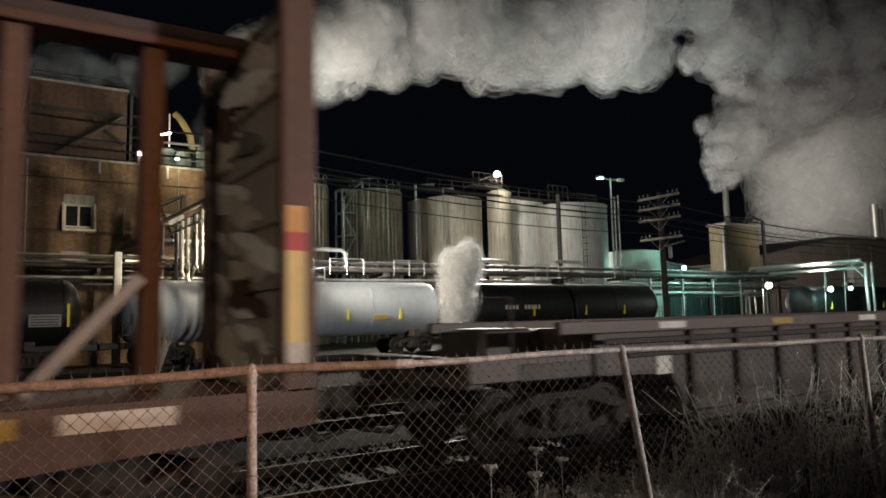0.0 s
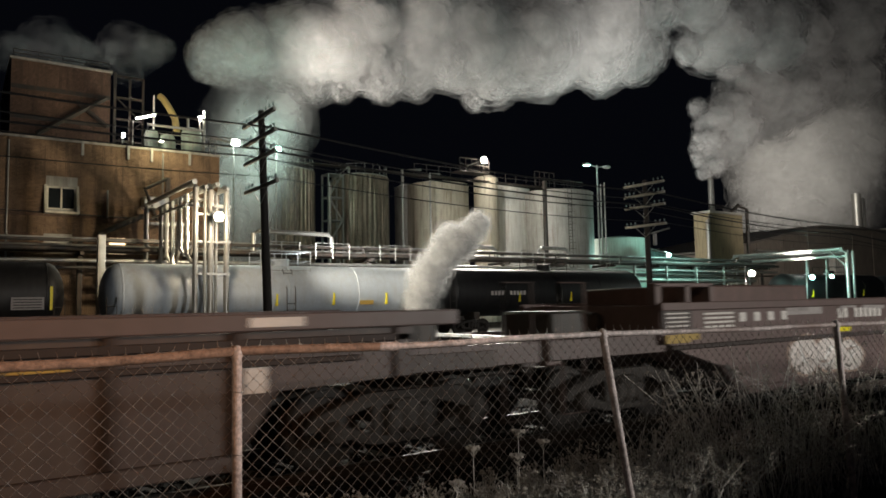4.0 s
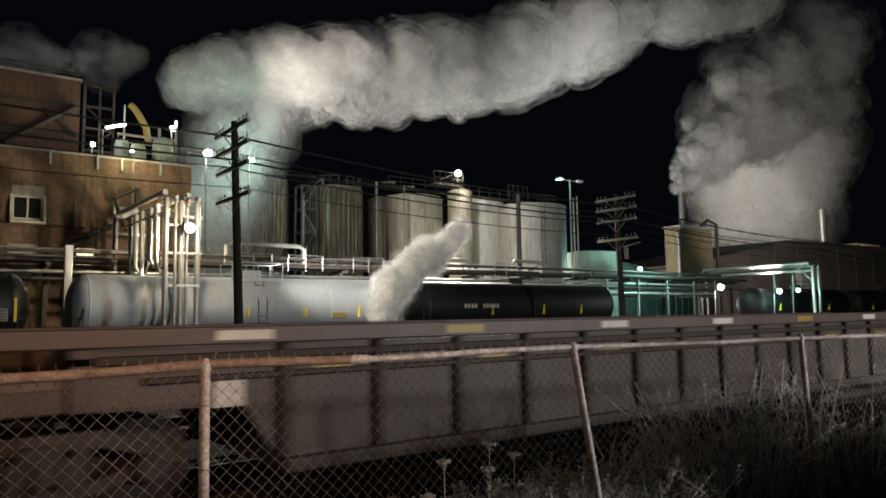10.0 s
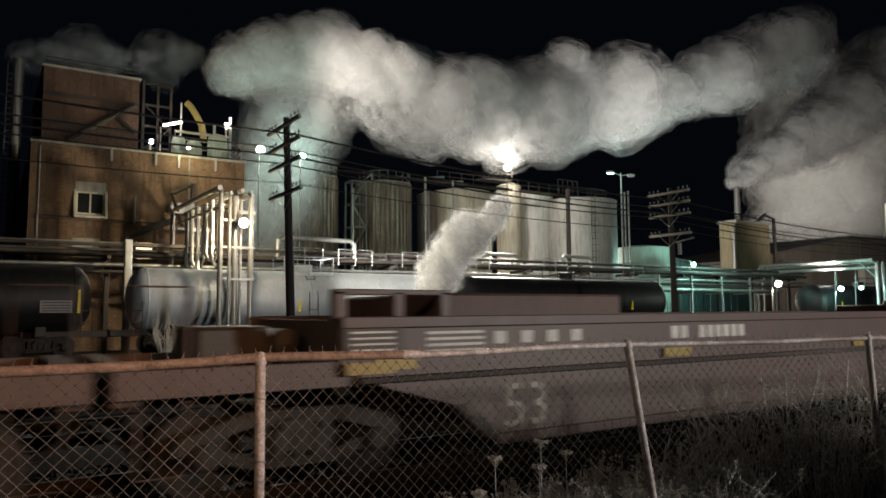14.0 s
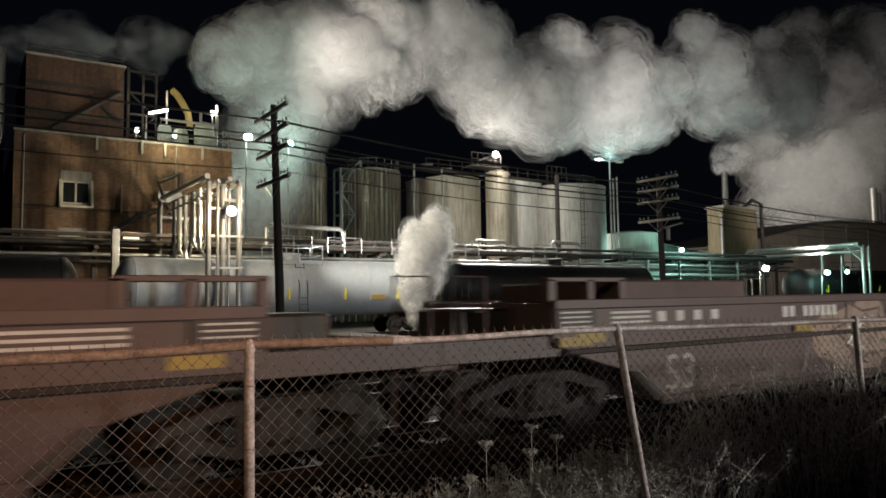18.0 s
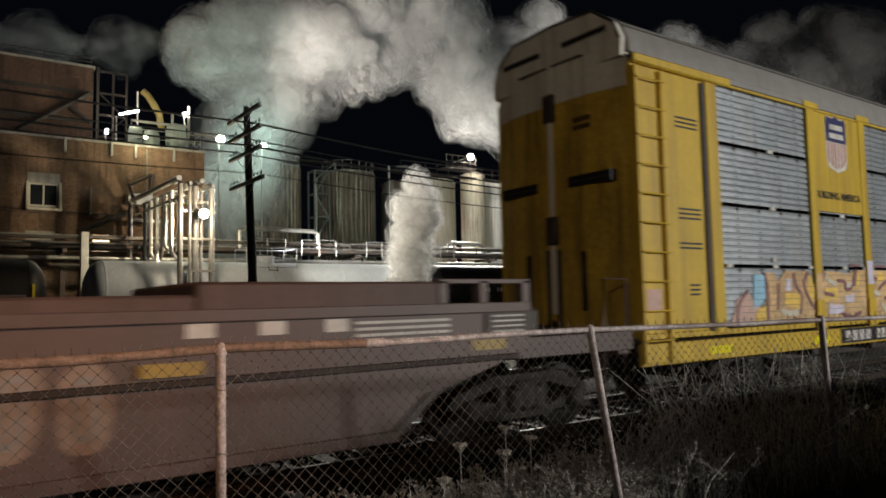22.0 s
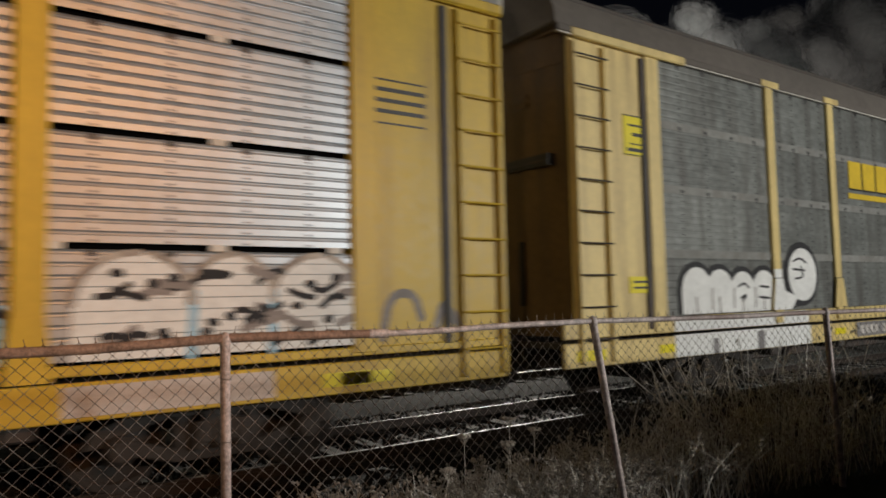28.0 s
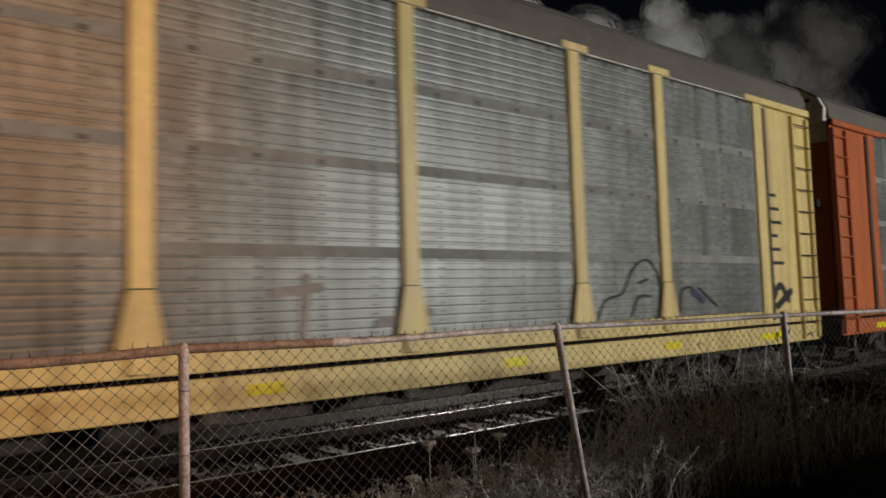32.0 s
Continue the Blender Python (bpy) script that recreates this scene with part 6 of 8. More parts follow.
def centre_beam(start, L):
    c = rail_car("lumber_flat_car", "empty oxide-red centre-beam flat car with tall bulkheads", "rail car", start)
    part("deck", Shape().box(0, L, -1.42, 1.42, 0.98, 1.10, 0.02), RUST_RED, c)
    for y in (-1.48, 1.40):
        part("side_sill", Shape().prism([(0, 0.80), (0, 1.14), (L, 1.14), (L, 0.80), (L - 2.6, 0.62), (2.6, 0.62)], 1, y, y + 0.08), RUST_RED, c)
    for x in (0, L - 0.35):
        inner = -1 if x else 1
        face = x + (0.075 if x else 0.275)
        bh = part("bulkhead", Shape().box(x + 0.08, x + 0.27, -1.4, 1.4, 1.1, 5.05, 0.02), TANK_GREY, c, "tall steel bulkhead covered in faded spray paint")
        for y in (-1.48, 1.34):
            part("corner_post", Shape().box(x, x + 0.35, y, y + 0.14, 1.1, 5.2, 0.02), RUST_RED, bh)
        for k in range(6):
            part("stiffener", Shape().box(face + inner * 0.05, face - inner * 0.01, -1.3, 1.3, 1.45 + 0.66 * k, 1.53 + 0.66 * k), TANK_GREY, bh)
        for z0, z1, band in ((1.35, 1.58, LETTER_WHITE), (1.58, 2.46, RACK_CREAM), (2.46, 2.64, SHIELD_RED), (2.64, 2.90, TAG_ORANGE)):
            part("reflective_band", Shape().box(x + 0.04, x + 0.24, -1.487, -1.481, z0, z1), band, bh)
        rng = random.Random(4)
        for k in range(34):
            o = blob(rng, rng.uniform(-1.0, 1.0), rng.uniform(1.35, 4.85), rng.uniform(0.25, 0.75), rng.uniform(0.08, 0.26), 0.3)
            o = [(min(1.32, max(-1.32, a)), b + 0.22 * a) for a, b in o]
            part("spray_fill", Shape().prism(o, 0, face + inner * (0.054 + 0.0006 * k), face), (TAG_WHITE, FADED_PINK, SPRAY_CREAM, CAR_GREY, TAG_WHITE, FADED_PINK, FADED_GREY, SPRAY_CREAM, RUST_RED)[k % 9], bh, smooth=0)
    for x in (L - 1.27, L - 2.55) + tuple(1.4 + (L - 6.6) * k / 6 for k in range(7)):
        part("centre_post", Shape().box(x - 0.11, x + 0.11, -0.16, 0.16, 1.1, 4.75, 0.02), RUST_RED, c)
    for k in range(8):
        x = 1.4 + (L - 6.6) * k / 7
        part("diagonal", Shape().tube([(x, -0.05, 1.2 if k % 2 else 4.5), (x + (L - 6.6) / 7, -0.05, 4.5 if k % 2 else 1.2)], 0.05, 6), RUST_RED, c)
    # grey instead of red: lamplight on this brace put into its colour
    part("diagonal", Shape().box(-0.06, 0.06, -0.08, 0.02, 0, 1.5, 0, pose(L - 2.4, -0.2, 1.15, 0, 42, 0)), CAR_GREY, c, "pale diagonal brace")
    part("top_chord", Shape().box(0.3, L - 0.3, -0.25, 0.25, 4.75, 5.0, 0.02), RUST_RED, c)
    part("side_chord", Shape().box(0.3, L - 0.3, -1.46, -1.36, 5.02, 5.14, 0.02), RUST_RED, c)
    for x in (L - 3.4, L - 2.2):
        part("side_stencil", Shape().box(x, x + 0.9, -1.487, -1.479, 0.92, 1.08), PLACARD if x < L - 3 else LETTER_WHITE, c)
    truck(c, L - 1.9)
    truck(c, 1.9)
    coupler(c, L, 1)
    coupler(c, 0, -1)
    return c


def panel_mesh(w, h, material, waves, deep=1.0):
    """A sheet with level corrugations: broad crowns, narrow valleys."""
    rows = []
    for k in range(waves):
        for f, d in ((0.0, 0.0), (0.58, 0.0), (0.66, 0.022), (0.78, 0.034), (0.86, 0.030), (0.96, 0.004)):
            z = h * (k + f) / waves
            rows.append([(0, d * deep, z), (w, d * deep, z)])
    rows.append([(0, 0, h), (w, 0, h)])
    return Shape().grid(rows).mesh("side_panel", material, 0)


BAYS = (2.88, 2.0, 2.9, 2.9, 2.9, 2.9, 2.9, 2.0, 2.88)


def autorack(start, L, label, colour, panel, roof_m, roof_low, pattern, rail_top=1.22, inset=0.0):
    """A three-deck car carrier. pattern: gaps between posts, from the left end."""
    c = rail_car("auto_rack_car", label, "rail car", start)
    Z0, Z1, Z2, EAVE, TOP = 0.76, 1.10, 1.16, 5.28, 6.06
    for y in (-1.48, 1.42):
        part("side_sill", Shape().box(0, L, y, y + 0.06, Z0, Z1 - 0.02, 0.012), colour, c, "deep side sill")
        part("upper_rail", Shape().box(0, L, y, y + 0.06, Z1 + 0.03, rail_top, 0.012), colour, c)
    part("deck", Shape().box(0.1, L - 0.1, -1.42, 1.42, 1.0, 1.08), STEEL_DARK, c)
    part("far_side", Shape().box(0.3, L - 0.3, 1.40, 1.44, 1.16, EAVE), panel, c)
    prof = [(-1.48, EAVE), (-1.46, EAVE + 0.20), (-1.34, EAVE + 0.46), (-0.92, TOP - 0.05), (-0.5, TOP), (0.5, TOP), (0.92, TOP - 0.05), (1.34, EAVE + 0.46), (1.46, EAVE + 0.20), (1.48, EAVE)]
    part("roof", Shape().prism(prof, 0, 0.0, L), roof_m, c, smooth=20)
    for y in (-1.36, 1.36):
        part("roof_seam", Shape().box(0, L, y - 0.012, y + 0.012, EAVE + 0.40, EAVE + 0.43), STEEL_DARK, c)
    part("eave_rail", Shape().box(0, L, -1.53, -1.47, EAVE - 0.12, EAVE - 0.02, 0.01), roof_low, c)
    ends = 2.07
    if colour is RACK_CREAM:
        part("eave_strip", Shape().box(0, L, -1.525, -1.47, EAVE - 0.145, EAVE - 0.122, 0.005), RACK_WHITE, c)
    if colour is RACK_YELLOW:
        part("eave_strip", Shape().box(0, L, -1.525, -1.47, EAVE - 0.17, EAVE - 0.122, 0.01), colour, c)
    door_m = DOOR_DULL if colour is RACK_CREAM else DOOR_STAINED if colour is RACK_YELLOW else colour
    top_m, top_label = (DOOR_DULL, "rusty brown door top") if colour is RACK_CREAM else (RACK_WHITE, "grimy white door top")
    rung_m = STEEL_DARK if colour is RACK_CREAM else colour
    for sx in (0, 1):
        x, d = (L, -1) if sx else (inset, 1)
        ends = 2.07 - (0 if sx else inset)
        part("end_wall", Shape().box(x, x + d * ends, -1.46, -1.40, Z2, EAVE - 0.13), colour, c, "plain end side sheet")
        part("end_wall", Shape().box(x, x + d * ends, 1.40, 1.46, Z2, EAVE - 0.13), colour, c)
        part("end_post", Shape().box(x + d * (ends - 0.31), x + d * (ends - 0.02), -1.50, -1.46, Z1 + 0.06, EAVE - 0.13, 0.012), colour, c)
        tx = 0.80 if sx and colour is RACK_YELLOW else ends - 0.43
        part("door_track", Shape().box(x + d * tx, x + d * (tx + 0.10), -1.50, -1.46, Z1 + 0.1, EAVE - 0.2, 0.012), STEEL_DARK, c)
        leaf_plan = [(x + d * 0.05, -1.40), (x - d * 0.01, -1.38), (x - d * 0.13, -0.81), (x - d * 0.17, -0.03), (x + d * 0.05, -0.03)]
        dr = part("end_door", Shape().prism(leaf_plan, 2, Z2, EAVE + 0.1), door_m, c, "tall folding end door")
        d2 = part("end_door", Shape().prism([(a, -b) for a, b in leaf_plan[::-1]], 2, Z2, EAVE + 0.1), door_m, c, "tall folding end door")
        crown = part("end_crown", Shape().prism([(-1.40, EAVE - 0.06), (-1.42, EAVE + 0.22), (-1.31, EAVE + 0.46), (-0.90, TOP - 0.04), (0, TOP + 0.02), (0.90, TOP - 0.04), (1.31, EAVE + 0.46), (1.42, EAVE + 0.22), (1.40, EAVE - 0.06)], 0, x - d * 0.12, x + d * 0.05), top_m, c, top_label)
        part("crown_edge", Shape().tube([(x - d * 0.13, -1.40, EAVE + 0.20), (x - d * 0.13, -1.30, EAVE + 0.47), (x - d * 0.13, -0.90, TOP - 0.02), (x - d * 0.13, 0, TOP + 0.03), (x - d * 0.13, 0.90, TOP - 0.02), (x - d * 0.13, 1.30, EAVE + 0.47)], 0.022, 6), STEEL_DARK, crown)
        for leaf, sy in ((dr, 1), (d2, -1)):
            plan = [(a - d * 0.009 if a * d < x * d else a, b - 0.003) for a, b in leaf_plan[:-2]] + [(x - d * 0.179, -0.028), (x + d * 0.04, -0.028)]
            part("door_top", Shape().prism([(a, b * sy) for a, b in (plan if sy > 0 else plan[::-1])], 2, 4.80, EAVE + 0.12), top_m, leaf, top_label)
            ys = sorted((-0.25 * sy, -1.15 * sy))
            part("vent_slot", Shape().box(x - d * 0.128, x - d * 0.10, ys[0], ys[1], 5.66, 5.75), BLACK_PAINT, crown)
            ys = sorted((-0.06 * sy, -0.70 * sy))
            part("top_lip", Shape().box(x - d * 0.20, x - d * 0.10, ys[0], ys[1], 5.40, 5.425), STEEL_DARK, leaf)
            ys = sorted((-0.35 * sy, -1.2 * sy))
            part("door_slot", Shape().box(x - d * 0.178, x - d * 0.05, ys[0], ys[1], 3.44, 3.60), BLACK_PAINT, leaf)
            ys = sorted((-0.38 * sy, -1.18 * sy))
            part("slot_bar", Shape().box(x - d * 0.184, x - d * 0.06, ys[0], ys[1], 3.50, 3.525), STEEL_DARK, leaf)
            part("lock_rod", Shape().tube([(x - d * 0.19, -0.12 * sy, Z2 + 0.1), (x - d * 0.19, -0.12 * sy, 2.5)], 0.035, 8), STEEL_DARK, leaf)
            part("hinge_bar", Shape().box(x - d * 0.185, x - d * 0.12, -0.60 * sy - 0.04, -0.60 * sy + 0.04, Z2 + 0.4, 2.45, 0.01), BLACK_PAINT, leaf)
        part("seam_bar", Shape().box(x - d * 0.205, x - d * 0.15, -0.05, 0.05, 1.5, EAVE + 0.1, 0.015), top_m if colour is RACK_YELLOW else door_m, dr, "pale bar over the door seam")
        for z in (4.52, 2.58):
            part("latch", Shape().box(x - d * 0.25, x - d * 0.15, -0.12, 0.12, z, z + 0.44, 0.03), STEEL_DARK, dr)
        for y, z in ((-0.62, 4.42), (-0.62, 4.30)):
            part("stencil_line", Shape().box(x - d * 0.162, x - d * 0.10, y - 0.18, y + 0.16, z, z + 0.07), DOOR_DULL, dr)
        part("eave_bracket", Shape().box(x, x + d * 2.4, -1.548, -1.47, EAVE - 0.16, EAVE - 0.03, 0.02), colour, c)
        # ladder on the side
        lad = part("side_ladder", Shape().box(x + d * 0.02, x + d * 0.10, -1.53, -1.46, Z0 + 0.05, EAVE - 0.2, 0.01), colour, c)
        part("stile", Shape().box(x + d * 0.60, x + d * 0.68, -1.53, -1.46, Z0 + 0.05, EAVE - 0.2, 0.01), colour, lad)
        rung = Shape().tube([(0, -1.545, 0), (0.62, -1.545, 0)], 0.013, 6).mesh("rung", rung_m)
        for k in range(10):
            ob = part("rung", rung, rung_m, lad)
            ob.location = (x + (0.04 if d > 0 else -0.66), 0, 1.12 + 0.42 * k)
        part("walk_step", Shape().box(x + d * 0.1, x + d * 0.6, -1.5, -1.3, 0.45, 0.48), STEEL_DARK, c)
        part("reflector", Shape().box(x + d * 1.6, x + d * 2.2, -1.487, -1.481, 0.85, 0.97), REFLECT, c)
        part("draft_sill", Shape().box(x, x + d * 3.2, -0.4, 0.4, 0.66, 1.0, 0.02), STEEL_DARK, c)
        coupler(c, x, -d)
        truck(c, x + d * 3.3)
    part("centre_sill", Shape().box(3.0, L - 3.0, -0.35, 0.35, 0.42, 0.98, 0.02), STEEL_DARK, c)
    bearer = Shape().box(-0.12, 0.12, -1.36, 1.36, 0.62, 0.99, 0.02).mesh("cross_bearer", STEEL_DARK)
    for k in range(9):
        part("cross_bearer", bearer, STEEL_DARK, c).location = (5.0 + (L - 10.0) * k / 8, 0, 0)
    part("brake_cylinder", Shape().lathe([(0, 0), (0.14, 0.02), (0.16, 0.5), (0, 0.55)], 14, pose(L * 0.55, -0.7, 0.55, 0, 90, 0)), STEEL_DARK, c)
    part("air_reservoir", Shape().lathe([(0, 0), (0.18, 0.06), (0.18, 0.95), (0, 1.0)], 14, pose(L * 0.42, -0.75, 0.52, 0, 90, 0)), STEEL_DARK, c)
    # posts and panels between the end sections
    ends = 2.07
    gaps = [g * (L - 2 * ends) / sum(pattern) for g in pattern]
    x = ends
    meshes, holes = {}, {}
    seam = panel is PANEL_BRIGHT
    clip = Shape().box(0, 0.16, -1.482, -1.46, -0.03, 0.03, 0.006).mesh("seam_clip", RACK_WHITE)
    hp = (EAVE - 0.11 - rail_top) / 4
    for i, g in enumerate(gaps):
        for k in range(4):
            key = (round(g, 3), k)
            if key not in meshes:
                meshes[key] = panel_mesh(g - 0.02, hp - (0.06 if seam else 0.012), panel, 9, (0.26 if k < 2 else 0.7) if seam else 0.08)
            ob = part("side_panel", meshes[key], panel, c)
            ob.location = (x + 0.01, -1.462 - 0.0025 * ((k * 7 + i * 3) % 3), rail_top + hp * k + (0.03 if seam else 0.006))
            if k and not seam:
                part("seam_strip", Shape().box(x + 0.01, x + g - 0.01, -1.472, -1.464, rail_top + hp * k - 0.10, rail_top + hp * k + 0.02), DUST, c)
            for q in ((0.03, 0.5, 0.91) if k == 1 else (0.5,)):
                if k and seam:
                    ob = part("seam_clip", clip, RACK_WHITE, c)
                    ob.location = (x + g * q, 0, rail_top + hp * k)
            if round(g, 2) not in holes:
                h = Shape()
                for col in (0.16, 0.38, 0.62, 0.84):
                    for w in range(9):
                        z = (w + 0.12) * (hp - 0.05) / 9
                        h.box(g * col - 0.022, g * col + 0.022, -0.0035, 0.002, z, z + 0.016)
                    h.box(g * col - 0.035, g * col + 0.035, -0.006, 0.002, hp - 0.11, hp - 0.06)
                holes[round(g, 2)] = h.mesh("punched_mark", BLACK_PAINT if not seam else STEEL_DARK, 0)
            ob = tagged(part("punched_mark", holes[round(g, 2)], None, c), kind="stuff")
            ob.location = (x, -1.464 - 0.0025 * ((k * 7 + i * 3) % 3), rail_top + hp * k + 0.025)
        x += g
        if i < len(gaps) - 1:
            pw = 0.13 if seam else 0.11
            part("post", Shape().box(x - pw, x + pw, -1.52, -1.44, 1.16, EAVE - 0.10, 0.015), colour, c)
            foot = (0.17, 1.10, 0.13, 1.62) if seam else (0.21, 1.38, 0.11, 1.90)
            part("post_foot", Shape().prism([(x - foot[0], foot[1]), (x + foot[0], foot[1]), (x + foot[2], foot[3]), (x - foot[2], foot[3])], 1, -1.535, -1.50), colour, c)
            if not seam:
                part("post_joint", Shape().box(x - 0.115, x + 0.115, -1.541, -1.50, 1.90, 1.912), BLACK_PAINT, c)
            part("post_cap", Shape().box(x - 0.26, x + 0.26, -1.55, -1.53, EAVE - 0.14, EAVE - 0.03, 0.01), colour, c)
    # black sheet puts the shade of the open seams into colour
    part("seam_backing", Shape().box(ends, L - ends, -1.40, -1.38, 1.16, EAVE - 0.13), SEAM_BLACK, c, "black sheet standing for shade behind the panel seams")
    return c, ends, gaps


centre_beam(-19.6, 22.35)
ribbed_well(4.6, 22.65)
first = smooth_well(27.4, 24.4, 20, {"bright": (6.75, 11.55, 14.3, 17.9), "spray": ((5.3, 7.6, 0.44, 1.02, 3, FADED_PINK, FADED_TAN, None),)})
ribbed_well(52.2, 22.65)
smooth_well(75.0, 24.3, 40, {"number": True})
last = smooth_well(99.3, 24.4, 60, {"number": True, "spray": ((8.2, 12.9, 0.45, 1.6, 4, FADED_TAN, WELL_BROWN, FADED_TAN),)}, 1.6)

up, ends, gaps = autorack(123.8, 28.4, "yellow auto-rack car with bright corrugated side panels", RACK_YELLOW, PANEL_BRIGHT, ROOF_GREY, ROOF_GREY,
                          BAYS)
cs, _, gaps2 = autorack(153.15, 28.3, "faded yellow auto-rack car with weathered grey panels", RACK_CREAM, PANEL_DULL, ROOFING, ROOFING,
                        (2.90, 2.06, 2.92, 2.93, 2.95, 2.9, 2.85, 1.95, 2.85), 1.36, 0.25)
autorack(182.5, 28.4, "orange-red auto-rack car with a white end band", RACK_ORANGE, PANEL_DULL, ROOFING, RACK_ORANGE,
                    BAYS)

# ---- markings on the auto racks ----
x = ends + gaps[0]
part("name_panel", Shape().box(x + 0.10, x + gaps[1] - 0.10, -1.50, -1.47, 3.25, 5.12, 0.01), RACK_YELLOW, up, "yellow name panel")
mx = x + gaps[1] / 2 - 0.04
SH = 1.14
out = [(-0.36, 0.36), (-0.30, 0.46), (-0.15, 0.42), (0, 0.48), (0.15, 0.42), (0.30, 0.46), (0.36, 0.36), (0.34, -0.34), (0.26, -0.43), (0.1, -0.46), (0, -0.50), (-0.1, -0.46), (-0.26, -0.43), (-0.34, -0.34)]
shield = part("shield", Shape().prism([(mx + SH * a, 4.58 + SH * b) for a, b in out], 1, -1.506, -1.49), RACK_WHITE, up, "white and red striped shield with navy top", smooth=0)
part("shield_top", Shape().prism([(mx + SH * a, 4.58 + SH * b) for a, b in ((-0.335, 0.20), (-0.345, 0.36), (-0.29, 0.445), (-0.15, 0.405), (0, 0.465), (0.15, 0.405), (0.29, 0.445), (0.345, 0.36), (0.335, 0.20), (0.33, 0.02), (-0.33, 0.02))], 1, -1.512, -1.505), NAVY, shield, smooth=0)
for k in range(6):
    part("shield_stripe", Shape().box(mx - 0.335 + 0.125 * k, mx - 0.29 + 0.125 * k, -1.512, -1.505, 4.08 + 0.035 * abs(k - 2.5) ** 1.2, 4.59), FADED_STRIPE, shield)
for k, (w, z) in enumerate(((0.50, 4.84), (0.54, 4.67))):
    part("shield_bar", Shape().box(mx - w / 2, mx + w / 2, -1.518, -1.511, z, z + 0.10), RACK_WHITE, shield)
ob = part("slogan", words("BUILDING AMERICA", 0.188, 0.003, 0.006), BLACK_PAINT, up, "black slogan lettering")
ob.data.materials.append(BLACK_PAINT)
ob.location = (x + 0.10, -1.503, 3.50)
for k, xx in enumerate((ends + 1.4, ends + gaps[0] + gaps[1] + 0.9)):
    part("plate_bracket", Shape().box(xx, xx + 0.12, -1.50, -1.47, 2.28, 2.36, 0.01), RACK_WHITE, up)
# reporting-mark plate on the sill
px = 5.7
part("mark_plate", Shape().box(px, px + 2.75, -1.492, -1.482, 0.80, 1.07), BLACK_PAINT, up, "black plate with white stencil bars")
bars(up, px + 0.15, 0.84, 0.20, 0.19, 4, 0.07, LETTER_WHITE, y=-1.49)
bars(up, px + 1.42, 0.84, 0.15, 0.19, 6, 0.06, LETTER_WHITE, y=-1.49)
for k in range(9):
    part("reflector", Shape().box(px - 1.0 + 3.55 * k, px - 0.45 + 3.55 * k, -1.487, -1.481, 0.84, 0.98), REFLECT, up)
for z0, n in ((4.3, 3), (2.9, 3), (2.45, 2), (1.75, 3)):
    for k in range(n):
        part("stencil_line", Shape().box(1.0 if z0 != 1.75 else 1.2, 1.55 if z0 != 1.75 else 1.45, -1.466, -1.459, z0 + 0.07 * k, z0 + 0.03 + 0.07 * k), BLACK_PAINT, up)
part("poster", Shape().box(0.18, 0.5, -1.467, -1.459, 1.55, 1.85), TAG_PINK, up, "small faded sticker")
for k in range(5):
    part("stencil_line", Shape().box(28.4 - 1.75, 28.4 - 1.1, -1.466, -1.459, 3.6 + 0.12 * k, (3.62 if k % 4 == 0 else 3.645) + 0.12 * k), BLACK_PAINT, up)
Y_UP = -1.478


def curve(points, turns=2):
    """A polyline with its corners cut round."""
    for _ in range(turns):
        out = [points[0]]
        for (ax, az), (bx, bz) in zip(points, points[1:]):
            out += [(0.75 * ax + 0.25 * bx, 0.75 * az + 0.25 * bz), (0.25 * ax + 0.75 * bx, 0.25 * az + 0.75 * bz)]
        points = out + [points[-1]]
    return points


def crowns(outline, y, low=1.25, pitch=0.10306, tall=0.096, row=0.9875):
    """Paint on corrugated sheets: level strips of an outline in the XZ plane, left out in the valleys and the panel seams."""
    s = Shape()
    n = len(outline)

    def cuts(z):
        xs = []
        for i in range(n):
            (ax, az), (bx, bz) = outline[i], outline[(i + 1) % n]
            if (az <= z) != (bz <= z):
                xs.append(ax + (bx - ax) * (z - az) / (bz - az))
        return sorted(xs)

    for k in range(18):
        for third in range(3):
            z0 = low + row * (k // 9) + pitch * (k % 9) + third * tall / 3
            xs = cuts(z0 + tall / 6)
            for x0, x1 in zip(xs[::2], xs[1::2]):
                s.box(x0, x1, y, y + 0.012, z0, z0 + tall / 3)
    return s


def mural(c, name, outline, material, label, y=Y_UP, strips=True):
    return tagged(part(name, crowns(outline, y) if strips else Shape().prism(outline, 1, y, y + 0.012), material, c, label, smooth=0), kind="stuff" if strips else "")


def strokes(c, lines, r, material, label, y, rounded=2):
    for k, line in enumerate(lines):
        part("spray_line", brush(curve(line, rounded), r, y - 0.0006 * k, y + 0.01), material, c, label, smooth=0)


def painted_post(c, x, z0, z1, material, label, half=0.117, foot=None):
    post = part("post_paint", Shape().box(x - half, x + half, -1.5235, -1.515, z0, z1), material, c, label)
    if foot:
        f, low, g, high = foot
        part("foot_paint", Shape().prism([(x - f, low), (x + f, low), (x + g, high), (x - g, high)], 1, -1.5385, -1.532), material, post)


